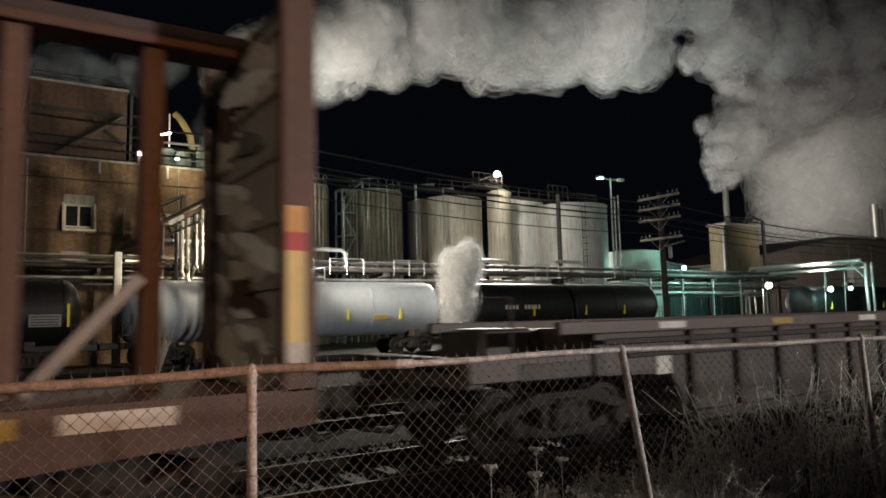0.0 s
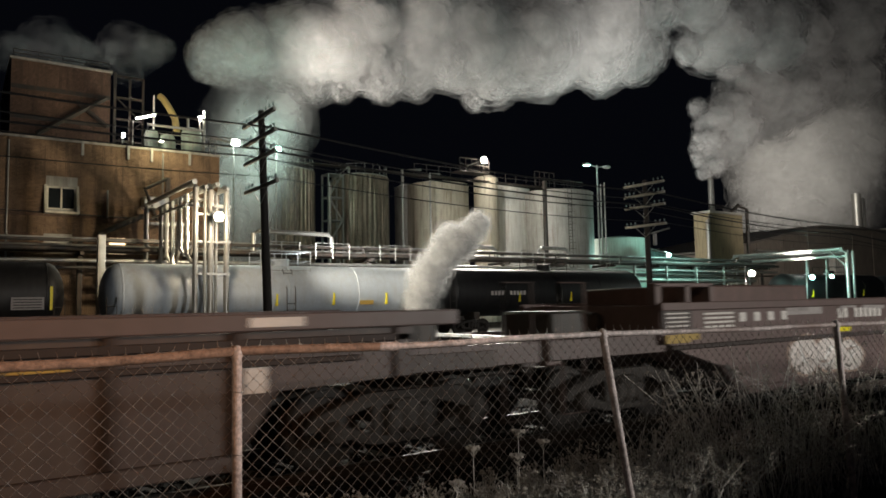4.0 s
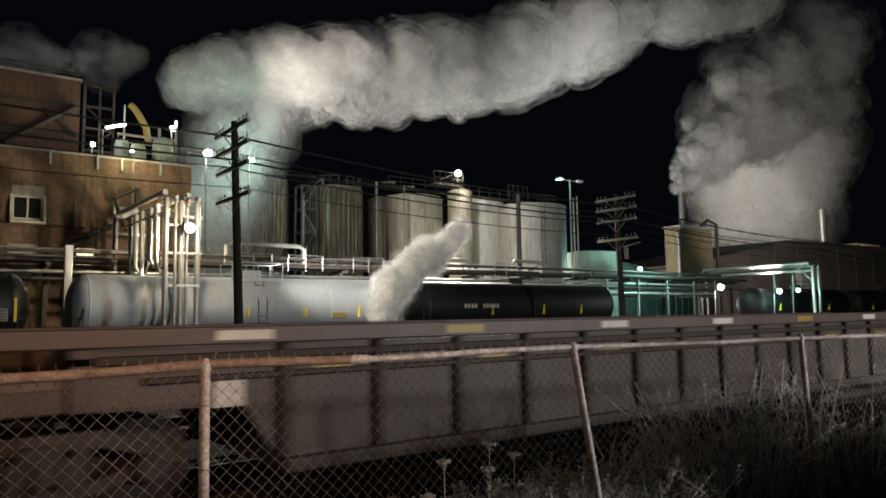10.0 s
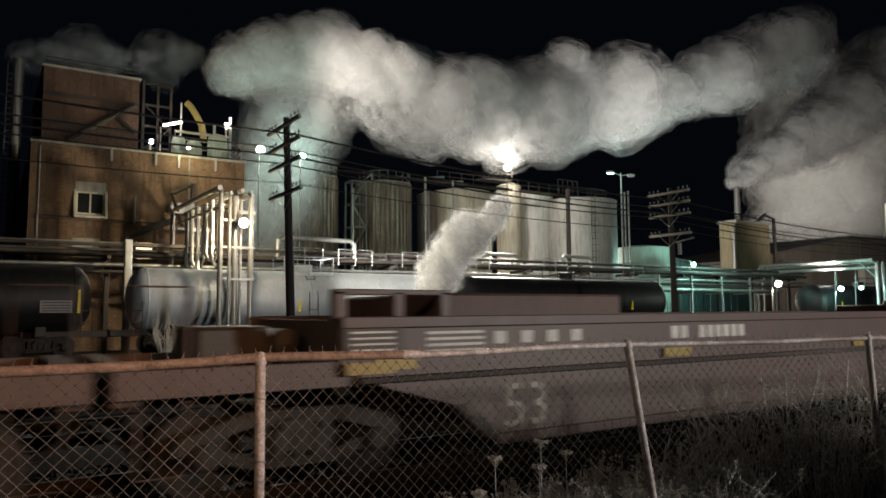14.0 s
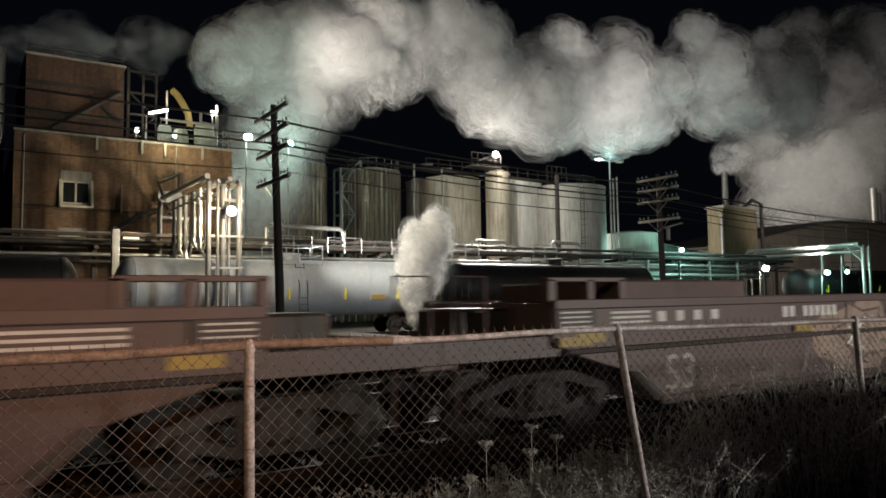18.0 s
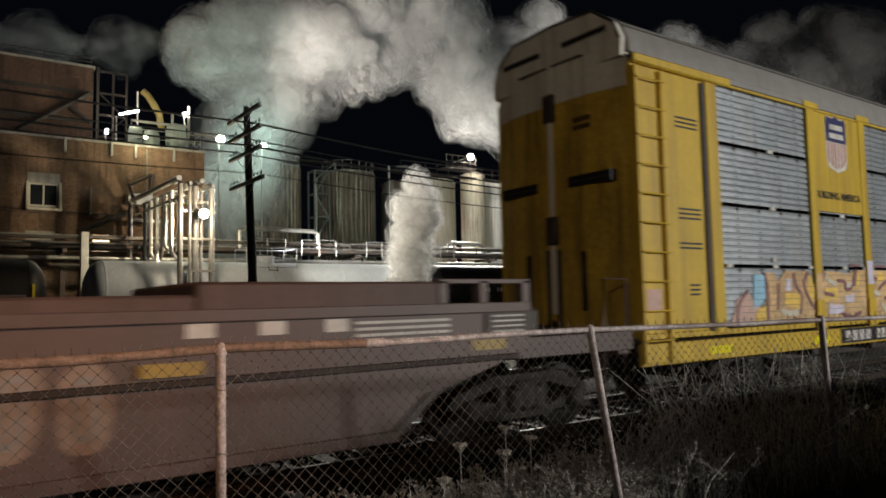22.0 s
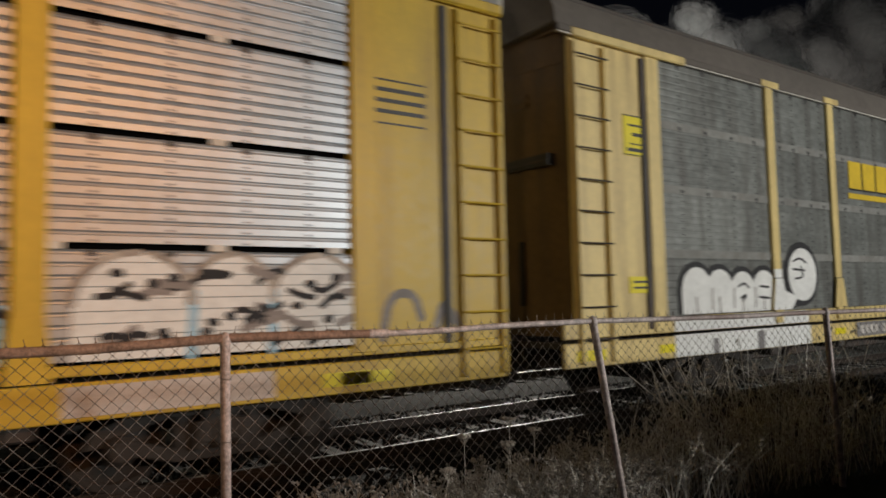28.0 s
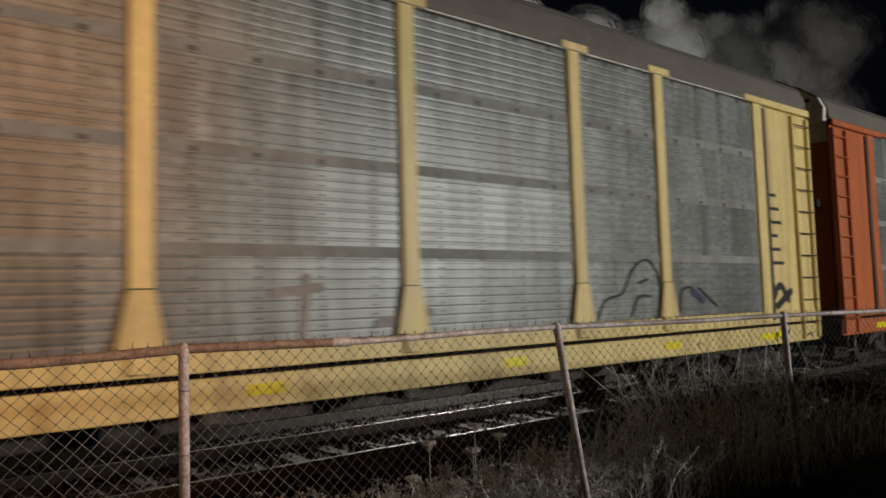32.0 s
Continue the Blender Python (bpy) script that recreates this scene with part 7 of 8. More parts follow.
# peach and gold piece
PEACH = mat("spray_peach", (0.66, 0.45, 0.23), 0.7, 0, 0.45, 2.5, 14, 0.05, dirt=(0.36, 0.19, 0.10), amount=0.5, streak=False)
LAVENDER = mat("spray_lavender", (0.66, 0.62, 0.74), 0.7, 0, 0.25, 1.5, 14, 0.05)
mural(up, "spray_fill", [(2.1, 1.2), (2.33, 1.52), (2.36, 1.66), (2.69, 1.8), (2.9, 1.6), (3.1, 1.5), (3.1, 1.2)], TAG_PINK, "pale pink sprayed corner")
mural(up, "spray_fill", [(2.85, 1.2), (3.22, 1.5), (3.25, 2.1), (3.5, 2.12), (3.63, 1.95), (3.86, 2.13), (4.6, 2.14), (4.8, 1.9), (5.2, 2.15), (5.72, 2.13), (6.15, 2.1), (6.46, 2.18), (7.12, 2.17), (7.68, 2.16), (8.25, 2.13), (8.46, 1.93), (8.49, 1.6), (8.79, 1.53), (8.93, 1.65), (9.2, 1.64), (9.34, 1.4), (9.4, 1.2)], PEACH, "peach sprayed letters", Y_UP - 0.002)
for ring in ([(2.89, 2.09), (3.21, 2.09), (3.21, 1.67), (2.85, 1.5)], [(8.46, 1.85), (8.58, 1.98), (8.89, 1.96), (8.89, 1.77), (8.75, 1.5), (8.54, 1.58)], [(4.85, 1.9), (5.05, 2.12), (5.3, 2.12), (5.05, 1.8)]):
    mural(up, "spray_fill", ring, TAG_BLUE, "light blue sprayed gap", Y_UP - 0.004)
for ring in ([(5.94, 1.58), (5.96, 1.68), (6.3, 1.72), (6.28, 1.55)], [(5.3, 1.36), (5.35, 1.54), (5.86, 1.52), (5.86, 1.36)], [(7.6, 1.42), (7.7, 1.52), (8.0, 1.66), (8.05, 1.55)], [(3.85, 1.80), (3.9, 2.0), (4.05, 2.0), (4.02, 1.8)], [(6.86, 1.75), (6.86, 2.12), (7.0, 2.12), (7.02, 1.8)], [(8.3, 1.25), (8.4, 1.42), (8.8, 1.42), (8.9, 1.25)]):
    mural(up, "spray_fill", ring, LAVENDER, "lavender sprayed patch", Y_UP - 0.005)
for ring in ([(3.81, 1.55), (3.81, 1.75), (4.33, 1.74), (4.37, 1.48)], [(2.8, 1.25), (2.95, 1.5), (3.2, 1.55), (3.2, 1.25)], [(4.5, 1.75), (4.7, 2.1), (4.85, 1.75), (4.7, 1.5)], [(6.4, 1.8), (6.4, 2.12), (6.58, 2.14), (6.56, 1.9)], [(7.3, 1.95), (7.39, 2.14), (7.68, 2.1), (7.6, 1.98)], [(7.62, 1.85), (7.72, 1.9), (8.2, 1.7), (8.3, 1.55), (7.9, 1.62)], [(8.15, 1.82), (8.21, 1.93), (8.41, 1.87), (8.41, 1.68)], [(5.1, 1.6), (5.2, 1.82), (5.7, 1.85), (5.65, 1.62)], [(8.95, 1.45), (9.0, 1.6), (9.15, 1.6), (9.2, 1.45)]):
    mural(up, "spray_fill", ring, TAG_GOLD, "golden sprayed patch", Y_UP - 0.006)
strokes(up, [[(3.22, 2.08), (3.3, 1.8), (3.25, 1.3)], [(3.63, 1.9), (3.58, 1.51)], [(4.13, 2.08), (4.19, 1.85), (4.4, 1.75), (4.3, 1.42)], [(4.6, 2.1), (4.4, 1.9), (4.75, 1.5)], [(5.2, 2.1), (5.0, 1.75), (5.5, 1.7)], [(5.7, 1.97), (6.01, 1.95), (5.92, 1.81), (6.21, 1.79), (6.37, 2.11)], [(6.35, 1.9), (6.43, 2.16)],
             [(6.92, 2.13), (7.05, 2.1), (7.12, 2.03), (7.25, 2.0)], [(7.39, 1.81), (7.53, 1.91), (7.79, 1.95)], [(7.86, 1.86), (8.25, 2.13), (8.29, 2.0)], [(7.6, 1.61), (8.05, 1.69)], [(6.9, 1.43), (7.2, 1.35)], [(4.1, 1.3), (4.5, 1.24), (4.9, 1.3)], [(5.8, 1.35), (6.2, 1.26), (6.5, 1.36)], [(8.45, 1.93), (8.3, 1.7), (8.5, 1.5)]], 0.034, SPRAY_MAUVE, "maroon sprayed outline", Y_UP - 0.010)
strokes(up, [[(6.2, 2.27), (6.6, 2.26)], [(7.0, 2.25), (7.68, 2.25)], [(2.36, 1.3), (2.4, 1.6), (2.69, 1.8)]], 0.022, SPRAY_MAUVE, "thin maroon sprayed line", Y_UP - 0.010)
strokes(up, [[(3.7, 1.45), (3.9, 1.4), (4.2, 1.42)], [(4.85, 1.62), (5.15, 1.5)], [(5.35, 1.98), (5.6, 1.9)], [(6.05, 1.88), (6.25, 1.9)], [(7.1, 1.75), (7.35, 1.7)], [(7.45, 1.5), (7.62, 1.36)], [(8.0, 2.02), (8.12, 2.08)], [(8.1, 1.42), (8.35, 1.52)]], 0.045, SPRAY_CREAM, "cream sprayed highlight", Y_UP - 0.009)
painted_post(up, ends + gaps[0], 1.63, 2.1, PEACH, "peach paint over the post")
painted_post(up, ends + gaps[0] + gaps[1], 1.9, 2.36, LAVENDER, "lavender paint over the post")
# white piece with black outlines
WHITE_PIECE = [(10.32, 1.14), (10.36, 1.74), (10.51, 1.81), (10.82, 1.69), (10.92, 1.88), (11.04, 1.85), (11.33, 1.54), (11.56, 1.49), (11.58, 1.94), (11.95, 2.01), (11.99, 2.31), (12.21, 2.49), (12.47, 2.52), (12.68, 2.37), (12.67, 2.17), (13.14, 2.26), (13.63, 2.26), (13.64, 2.42), (14.33, 2.33), (14.8, 2.37), (14.91, 2.49), (15.4, 2.47), (15.5, 2.38), (15.93, 2.51), (16.18, 2.33), (16.71, 2.57), (16.94, 2.48), (16.9, 1.14)]
for ring in ([(10.9, 1.9), (11.1, 2.0), (11.6, 1.95), (11.6, 1.5), (11.3, 1.55)], [(12.7, 2.2), (12.75, 2.4), (13.6, 2.42), (13.6, 2.2)], [(14.3, 2.3), (14.6, 2.55), (15.1, 2.68), (15.5, 2.58), (15.6, 2.35)], [(16.0, 2.35), (16.6, 2.66), (17.1, 2.52), (17.1, 1.5), (16.9, 1.5)], [(17.0, 1.55), (17.05, 1.95), (17.3, 2.08), (17.8, 2.08), (18.1, 1.8), (17.9, 1.5)]):
    mural(up, "spray_haze", ring, TAG_BLUE, "thin light blue sprayed haze", Y_UP + 0.003)
mural(up, "spray_fill", WHITE_PIECE, TAG_WHITE, "white sprayed letters", Y_UP - 0.002)
strokes(up, [[(10.82, 1.67), (10.89, 1.85), (11.01, 1.88), (11.28, 1.63), (11.49, 1.46)], [(12.57, 1.71), (12.72, 1.65), (13.02, 1.54), (13.05, 1.46)], [(13.1, 2.25), (13.4, 2.28)], [(13.59, 2.26), (13.64, 2.42), (13.9, 2.43), (14.24, 2.36)], [(15.6, 2.38), (15.93, 2.5), (16.19, 2.4)], [(16.24, 2.33), (16.71, 2.54), (16.94, 2.48), (16.85, 2.22)],
             [(14.86, 2.48), (15.01, 2.52), (15.35, 2.44)], [(17.1, 1.41), (17.33, 1.53), (17.54, 1.4)], [(12.2, 1.35), (12.27, 1.52), (12.36, 1.35)], [(14.9, 1.62), (14.6, 1.5)], [(16.5, 1.5), (16.7, 1.42)], [(17.15, 1.62), (17.45, 1.6)]], 0.034, TAG_BLACK, "black sprayed outline", Y_UP - 0.008)
strokes(up, [[(10.29, 1.2), (10.28, 1.44), (10.36, 1.74), (10.51, 1.81), (10.82, 1.67)], [(11.69, 1.43), (11.56, 1.68), (11.54, 1.96), (11.88, 2.01), (12.05, 1.97)], [(11.98, 2.06), (11.92, 2.26), (12.04, 2.43), (12.32, 2.56), (12.61, 2.5), (12.71, 2.27), (12.67, 2.04), (13.05, 2.15)], [(14.8, 2.4), (14.82, 2.02), (14.89, 1.61), (15.23, 1.63), (15.24, 1.78)],
             [(13.68, 1.77), (13.93, 1.66), (14.25, 1.74), (14.19, 1.51), (13.92, 1.47)], [(15.41, 1.96), (15.66, 1.93), (15.84, 1.47), (15.47, 1.39)], [(16.2, 2.0), (16.24, 1.71)], [(11.87, 1.3), (11.86, 0.82)], [(12.6, 1.3), (12.74, 1.05)], [(14.0, 1.0), (13.9, 0.82)], [(15.6, 1.35), (15.5, 1.0)], [(16.6, 1.3), (16.45, 0.95)]], 0.055, TAG_BLACK, "thick black sprayed stroke", Y_UP - 0.014)
rng = random.Random(82)
for k in range(14):
    px2, pz2 = rng.uniform(12.0, 16.8), rng.uniform(1.35, 2.1)
    part("spray_dot", Shape().prism(blob(rng, px2, pz2, 0.06, 0.05, 0.1, 10), 1, Y_UP - 0.009, Y_UP), SPRAY_MAUVE if k % 2 else TAG_BLACK, up, smooth=0)
ob = part("number_shadow", words("20", 0.56, 0.003, 0.05), STENCIL_OLD, up, "grey edge of the sprayed number")
ob.data.materials.append(STENCIL_OLD)
ob.location = (17.18, Y_UP - 0.003, 1.58)
ob = part("sprayed_number", words("20", 0.56, 0.003, 0.012), TAG_WHITE, up, "small white sprayed number 20")
ob.data.materials.append(TAG_WHITE)
ob.location = (17.18, Y_UP - 0.008, 1.58)
painted_post(up, ends + sum(gaps[:4]), 1.62, 2.35, TAG_WHITE, "white paint over the post", foot=(0.17, 1.10, 0.13, 1.62))
painted_post(up, ends + sum(gaps[:5]), 1.62, 2.35, TAG_WHITE, "white paint over the post", foot=(0.17, 1.10, 0.13, 1.62))
part("spray_roller", Shape().box(11.9, 17.6, -1.489, -1.479, 0.79, 1.06), SPRAY_CREAM, up, "cream rolled-on paint over the sill")
part("spray_roller", Shape().box(10.4, 17.6, -1.489, -1.479, 1.14, 1.21), SPRAY_CREAM, up, "cream rolled-on paint over the rail")
# light blue piece
mural(up, "spray_fill", [(18.6, 1.14), (18.68, 1.82), (19.15, 2.11), (19.65, 2.37), (19.8, 2.18), (20.24, 2.09), (21.02, 2.16), (21.52, 2.1), (21.73, 2.27), (22.21, 2.31), (22.17, 1.14)], TAG_BLUE, "light blue sprayed letters", Y_UP - 0.002)
mural(up, "spray_fill", [(22.3, 1.2), (22.46, 1.55), (23.29, 1.72), (23.36, 1.2)], TAG_BLUE, "small light blue sprayed letter", Y_UP - 0.001)
strokes(up, [[(18.89, 1.96), (19.65, 2.4), (19.71, 1.87)], [(19.75, 2.21), (20.01, 2.06), (20.41, 2.06), (20.09, 1.74)], [(20.8, 1.77), (21.11, 1.83)], [(22.46, 1.53), (23.29, 1.72), (23.34, 1.49)], [(19.1, 1.4), (19.2, 1.8), (19.4, 1.5)], [(22.5, 1.9), (23.2, 1.95)], [(22.5, 2.0), (23.1, 2.06)]], 0.038, TAG_BLACK, "black sprayed outline", Y_UP - 0.008)
strokes(up, [[(18.6, 1.3), (18.62, 1.73), (18.89, 1.96), (19.3, 2.2)], [(20.55, 1.67), (20.64, 2.0), (21.08, 2.16), (21.45, 2.1), (21.49, 1.79)], [(21.58, 1.46), (21.87, 2.27), (22.28, 2.31)], [(20.36, 2.40), (20.42, 2.42)], [(19.5, 1.3), (19.55, 0.9)], [(20.4, 1.3), (20.45, 0.85)]], 0.06, TAG_BLACK, "thick black sprayed stroke", Y_UP - 0.012)
strokes(up, [[(19.0, 1.9), (19.3, 2.0)], [(20.1, 1.5), (20.3, 1.7)], [(21.0, 1.95), (21.25, 1.95)]], 0.05, TAG_WHITE, "white sprayed highlight", Y_UP - 0.010)
part("spray_roller", Shape().box(18.6, 22.6, -1.489, -1.479, 0.80, 1.05), TAG_BLUE, up, "light blue paint over the sill")
# white rounded piece with dark marks
for cx, w in ((24.28, 0.52), (25.12, 0.42), (25.98, 0.50)):
    dome = [(cx - w, 1.10)] + [(cx - w * math.cos(a) * (1.0 if a < 1.57 else 0.9), 1.72 + 0.44 * math.sin(a)) for a in [math.pi * k / 12 for k in range(13)]] + [(cx + w, 1.10)]
    mural(up, "spray_fill", dome, TAG_WHITE, "white rounded sprayed letter", Y_UP - 0.003)
    marks = []
    for k in range(9):
        mx2, mz2, turn = cx + rng.uniform(-0.36, 0.36), rng.uniform(1.3, 2.02), rng.uniform(-0.5, 0.5)
        marks.append([(mx2 - 0.12, mz2 - turn * 0.12), (mx2, mz2 + rng.uniform(-0.06, 0.08)), (mx2 + 0.12, mz2 + turn * 0.12)])
    strokes(up, marks[:5], 0.03, TAG_BLACK, "dark sprayed mark", Y_UP - 0.008)
    strokes(up, marks[5:], 0.04, FADED_GREY, "grey sprayed mark", Y_UP - 0.007)
    strokes(up, [[(cx + w * 0.85, 1.25), (cx + w * 0.9, 1.8)]], 0.04, TAG_BLUE, "light blue sprayed edge", Y_UP - 0.0065)
    strokes(up, [dome[1:8], dome[8:14]], 0.03, STENCIL_OLD, "grey sprayed edge", Y_UP - 0.006, 0)
    for k in range(5):
        part("spray_dot", Shape().prism(blob(rng, cx + rng.uniform(-0.3, 0.3), rng.uniform(1.3, 2.0), 0.055, 0.045, 0.1, 10), 1, Y_UP - 0.009, Y_UP), TAG_BLACK, up, smooth=0)
part("spray_roller", Shape().box(23.7, 25.5, -1.489, -1.479, 0.80, 1.05), FADED_PINK, up, "pale pink paint over the sill")
strokes(up, [[(26.7, 1.3), (26.8, 1.75), (27.1, 1.78), (27.2, 1.5)], [(27.4, 1.4), (27.5, 1.7), (27.7, 1.4)]], 0.05, FADED_GREY, "faded grey sprayed mark", -1.462)

# pieces on the well cars
for c, lines, fill, edge, r in ((first, [[(9.6, 1.45), (9.2, 1.5), (9.15, 1.2), (9.7, 1.05), (9.75, 0.7), (9.2, 0.6)], [(10.4, 1.1), (10.2, 0.8), (10.5, 0.6), (10.9, 0.8), (10.8, 1.15), (10.4, 1.15)], [(11.5, 1.5), (11.5, 0.65), (11.9, 0.62)], [(12.6, 1.2), (12.3, 0.9), (12.6, 0.62), (13.2, 0.75), (13.3, 1.2), (12.9, 1.35), (12.6, 1.2)], [(10.2, 1.48), (11.1, 1.45)], [(12.0, 1.5), (13.5, 1.45)]], FADED_PINK, TAG_MINT, 0.26),
                                (last, [[(14.4, 1.3), (14.3, 0.8), (14.8, 0.6), (15.1, 1.0), (14.8, 1.3)], [(15.5, 1.3), (15.4, 0.7), (16.0, 0.7), (16.1, 1.2), (15.6, 1.35)]], FADED_ROSE, FADED_TAN, 0.26),
                                (last, [[(17.0, 1.15), (16.95, 0.75)], [(17.5, 1.1), (17.5, 0.75)]], FADED_GREY, FADED_TAN, 0.10)):
    for k, line in enumerate(lines):
        part("spray_outline", brush(curve(line, 1), r + 0.10, SIDE - 0.006 - 0.0006 * k, SIDE + 0.004), edge, c, "faded sprayed edge", smooth=0)
    for k, line in enumerate(lines):
        part("spray_fill", brush(curve(line, 1), r, SIDE - 0.016 - 0.0006 * k, SIDE + 0.004), fill, c, "faded sprayed letter", smooth=0)
        part("spray_line", brush(curve(line, 1), 0.035, SIDE - 0.026 - 0.0006 * k, SIDE + 0.004), edge, c, smooth=0)
strokes(first, [[(17.0 + 0.9 * k, 1.42), (17.2 + 0.9 * k, 1.58), (17.6 + 0.9 * k, 1.5), (17.7 + 0.9 * k, 1.4)] for k in range(3)] + [[(17.2, 0.6), (17.5, 0.9), (18.2, 0.85), (18.4, 0.6)], [(5.3, 1.5), (6.4, 1.5)], [(5.3, 1.56), (6.4, 1.56)], [(7.0, 1.45), (7.1, 1.6), (7.6, 1.58)], [(7.9, 1.58), (8.7, 1.55)]], 0.03, FADED_GREY, "faint grey sprayed outline", SIDE - 0.004)

# second auto rack
mid = ends + sum(gaps2[:2])
lx = 7.66
for k in range(3):
    o = lx + 0.56 * k
    part("logo_shadow", Shape().box(o + 0.03, o + 0.53, -1.478, -1.46, 3.59, 4.12, 0.004), BLACK_PAINT, cs)
    part("logo_block", Shape().box(o, o + 0.49, -1.484, -1.46, 3.62, 4.15, 0.004), LETTER_YELLOW, cs, "plain yellow logo block")
part("logo_rule", Shape().box(lx - 0.04, lx + 1.66, -1.482, -1.46, 3.42, 3.53, 0.01), LETTER_YELLOW, cs, "yellow rule under the logo")
Y_CS = -1.476
LOBES = ((2.78, 0.37, 2.08), (3.36, 0.36, 2.05), (3.97, 0.34, 2.02), (4.58, 0.34, 2.04))


def lobe(cx, w, top, grow):
    """A round-topped letter."""
    w, top = w + grow, top + grow
    return [(cx - w * 0.96, 1.38)] + [(cx - w * math.cos(a), top - w + w * math.sin(a)) for a in [math.pi * k / 14 for k in range(15)]] + [(cx + w * 0.96, 1.38)]


def oval(cx, cz, rx, rz):
    return [(cx + rx * math.cos(math.pi * k / 12), cz + rz * math.sin(math.pi * k / 12)) for k in range(24)]


for k, (cx, w, top) in enumerate(LOBES):
    mural(cs, "spray_shadow", lobe(cx, w, top, 0.085), TAG_BLACK, "black sprayed shadow", Y_CS - 0.0004 * k, False)
mural(cs, "spray_shadow", oval(5.77, 1.98, 0.56, 0.56), TAG_BLACK, "black sprayed shadow", Y_CS - 0.002, False)
mural(cs, "spray_shadow", [(4.9, 1.38), (5.0, 1.62), (6.0, 1.62), (6.1, 1.5), (5.4, 1.38)], TAG_BLACK, "black sprayed shadow", Y_CS - 0.0025, False)
for k, (cx, w, top) in enumerate(LOBES):
    mural(cs, "spray_fill", lobe(cx, w, top, 0.0), TAG_WHITE, "white rounded sprayed letter", Y_CS - 0.006 - 0.0005 * k, False)
    strokes(cs, [[(cx - 0.02, 1.40), (cx - 0.03, 1.62)], [(cx + w * 0.98, 1.45), (cx + w, 1.75)]], 0.016, FADED_GREY, "grey sprayed gap", Y_CS - 0.009, 1)
mural(cs, "spray_fill", oval(5.79, 1.97, 0.46, 0.46), TAG_WHITE, "white rounded sprayed head", Y_CS - 0.008, False)
mural(cs, "spray_fill", [(4.9, 1.38), (5.2, 1.7), (5.6, 1.58), (5.4, 1.38)], TAG_WHITE, "white rounded sprayed letter", Y_CS - 0.0085, False)
strokes(cs, [[(3.85, 1.78), (4.0, 1.84), (4.12, 1.76)], [(3.9, 1.6), (4.08, 1.66), (3.95, 1.55)], [(4.45, 1.78), (4.7, 1.76)], [(4.42, 1.6), (4.72, 1.58)], [(5.5, 2.2), (5.72, 2.26), (5.9, 2.18)], [(5.48, 2.06), (5.85, 2.04)], [(5.55, 1.9), (5.8, 1.92), (5.75, 2.1)]], 0.018, TAG_BLACK, "short black sprayed mark", Y_CS - 0.011, 1)
painted_post(cs, ends + gaps2[0], 1.90, 2.06, TAG_WHITE, "white paint over the post", 0.112, (0.21, 1.38, 0.11, 1.90))
part("spray_roller", Shape().box(2.2, 5.95, -1.492, -1.481, 0.77, 1.09), TAG_WHITE, cs, "white rolled-on paint over the sill")
part("spray_roller", Shape().box(2.2, 5.9, -1.492, -1.481, 1.14, 1.35), TAG_WHITE, cs, "white rolled-on paint over the rail")
part("paint_patch", Shape().box(3.1, 3.25, -1.496, -1.483, 0.77, 1.0), CAR_GREY, cs)
part("paint_patch", Shape().box(4.3, 4.5, -1.496, -1.483, 0.77, 1.06), CAR_GREY, cs)
part("warning_sign", Shape().prism([(1.27, 3.64), (2.0, 3.64), (2.0, 4.22), (1.27, 4.22)], 1, -1.475, -1.459), REFLECT, cs, "yellow warning placard")
for z, x0, x1, h in ((3.645, 1.27, 2.0, 0.015), (4.2, 1.27, 2.0, 0.018), (3.80, 1.40, 1.85, 0.018), (3.92, 1.44, 1.84, 0.05), (4.06, 1.36, 1.8, 0.03), (3.70, 1.33, 1.94, 0.05)):
    part("sign_line", Shape().box(x0, x1, -1.479, -1.474, z, z + h), BLACK_PAINT, cs)
part("small_sign", Shape().box(1.28, 1.86, -1.475, -1.459, 1.71, 1.94), REFLECT, cs, "small yellow placard")
for k in range(2):
    part("sign_line", Shape().box(1.35, 1.78, -1.479, -1.474, 1.77 + 0.08 * k, 1.80 + 0.08 * k), BLACK_PAINT, cs)
part("mark_plate", Shape().box(7.6, 9.8, -1.492, -1.482, 0.80, 1.07), CAR_GREY, cs)
bars(cs, 7.75, 0.85, 0.13, 0.16, 4, 0.06, LETTER_WHITE, y=-1.49)
bars(cs, 8.65, 0.85, 0.13, 0.16, 6, 0.04, LETTER_WHITE, y=-1.49)
for k in range(7):
    part("reflector", Shape().box(6.8 + 3.3 * k, 7.2 + 3.3 * k, -1.487, -1.481, 0.88, 0.99), REFLECT, cs)
for k in range(6):
    part("stencil_line", Shape().box(26.62, 27.1 - 0.08 * (k % 3), -1.466, -1.459, 2.2 + 0.25 * k, 2.26 + 0.25 * k), BLACK_PAINT, cs)
rng = random.Random(6)
strokes(cs, [[(21.8, 1.4), (21.95, 1.68), (22.3, 1.72), (22.42, 1.8), (22.55, 2.05), (22.8, 2.24), (23.05, 2.24), (23.2, 2.05), (23.3, 1.7), (23.45, 1.38)], [(22.55, 1.42), (22.7, 1.72), (23.0, 1.7)], [(22.75, 1.9), (22.95, 1.95)], [(23.75, 1.45), (23.8, 1.8), (24.1, 1.84), (24.3, 1.6)], [(24.3, 1.8), (24.78, 1.5)]], 0.02, TAG_BLACK, "thin black sprayed outline", Y_CS)
strokes(cs, [[(24.1, 1.75), (24.4, 1.6)]], 0.05, NAVY, "dark blue sprayed smear", Y_CS)
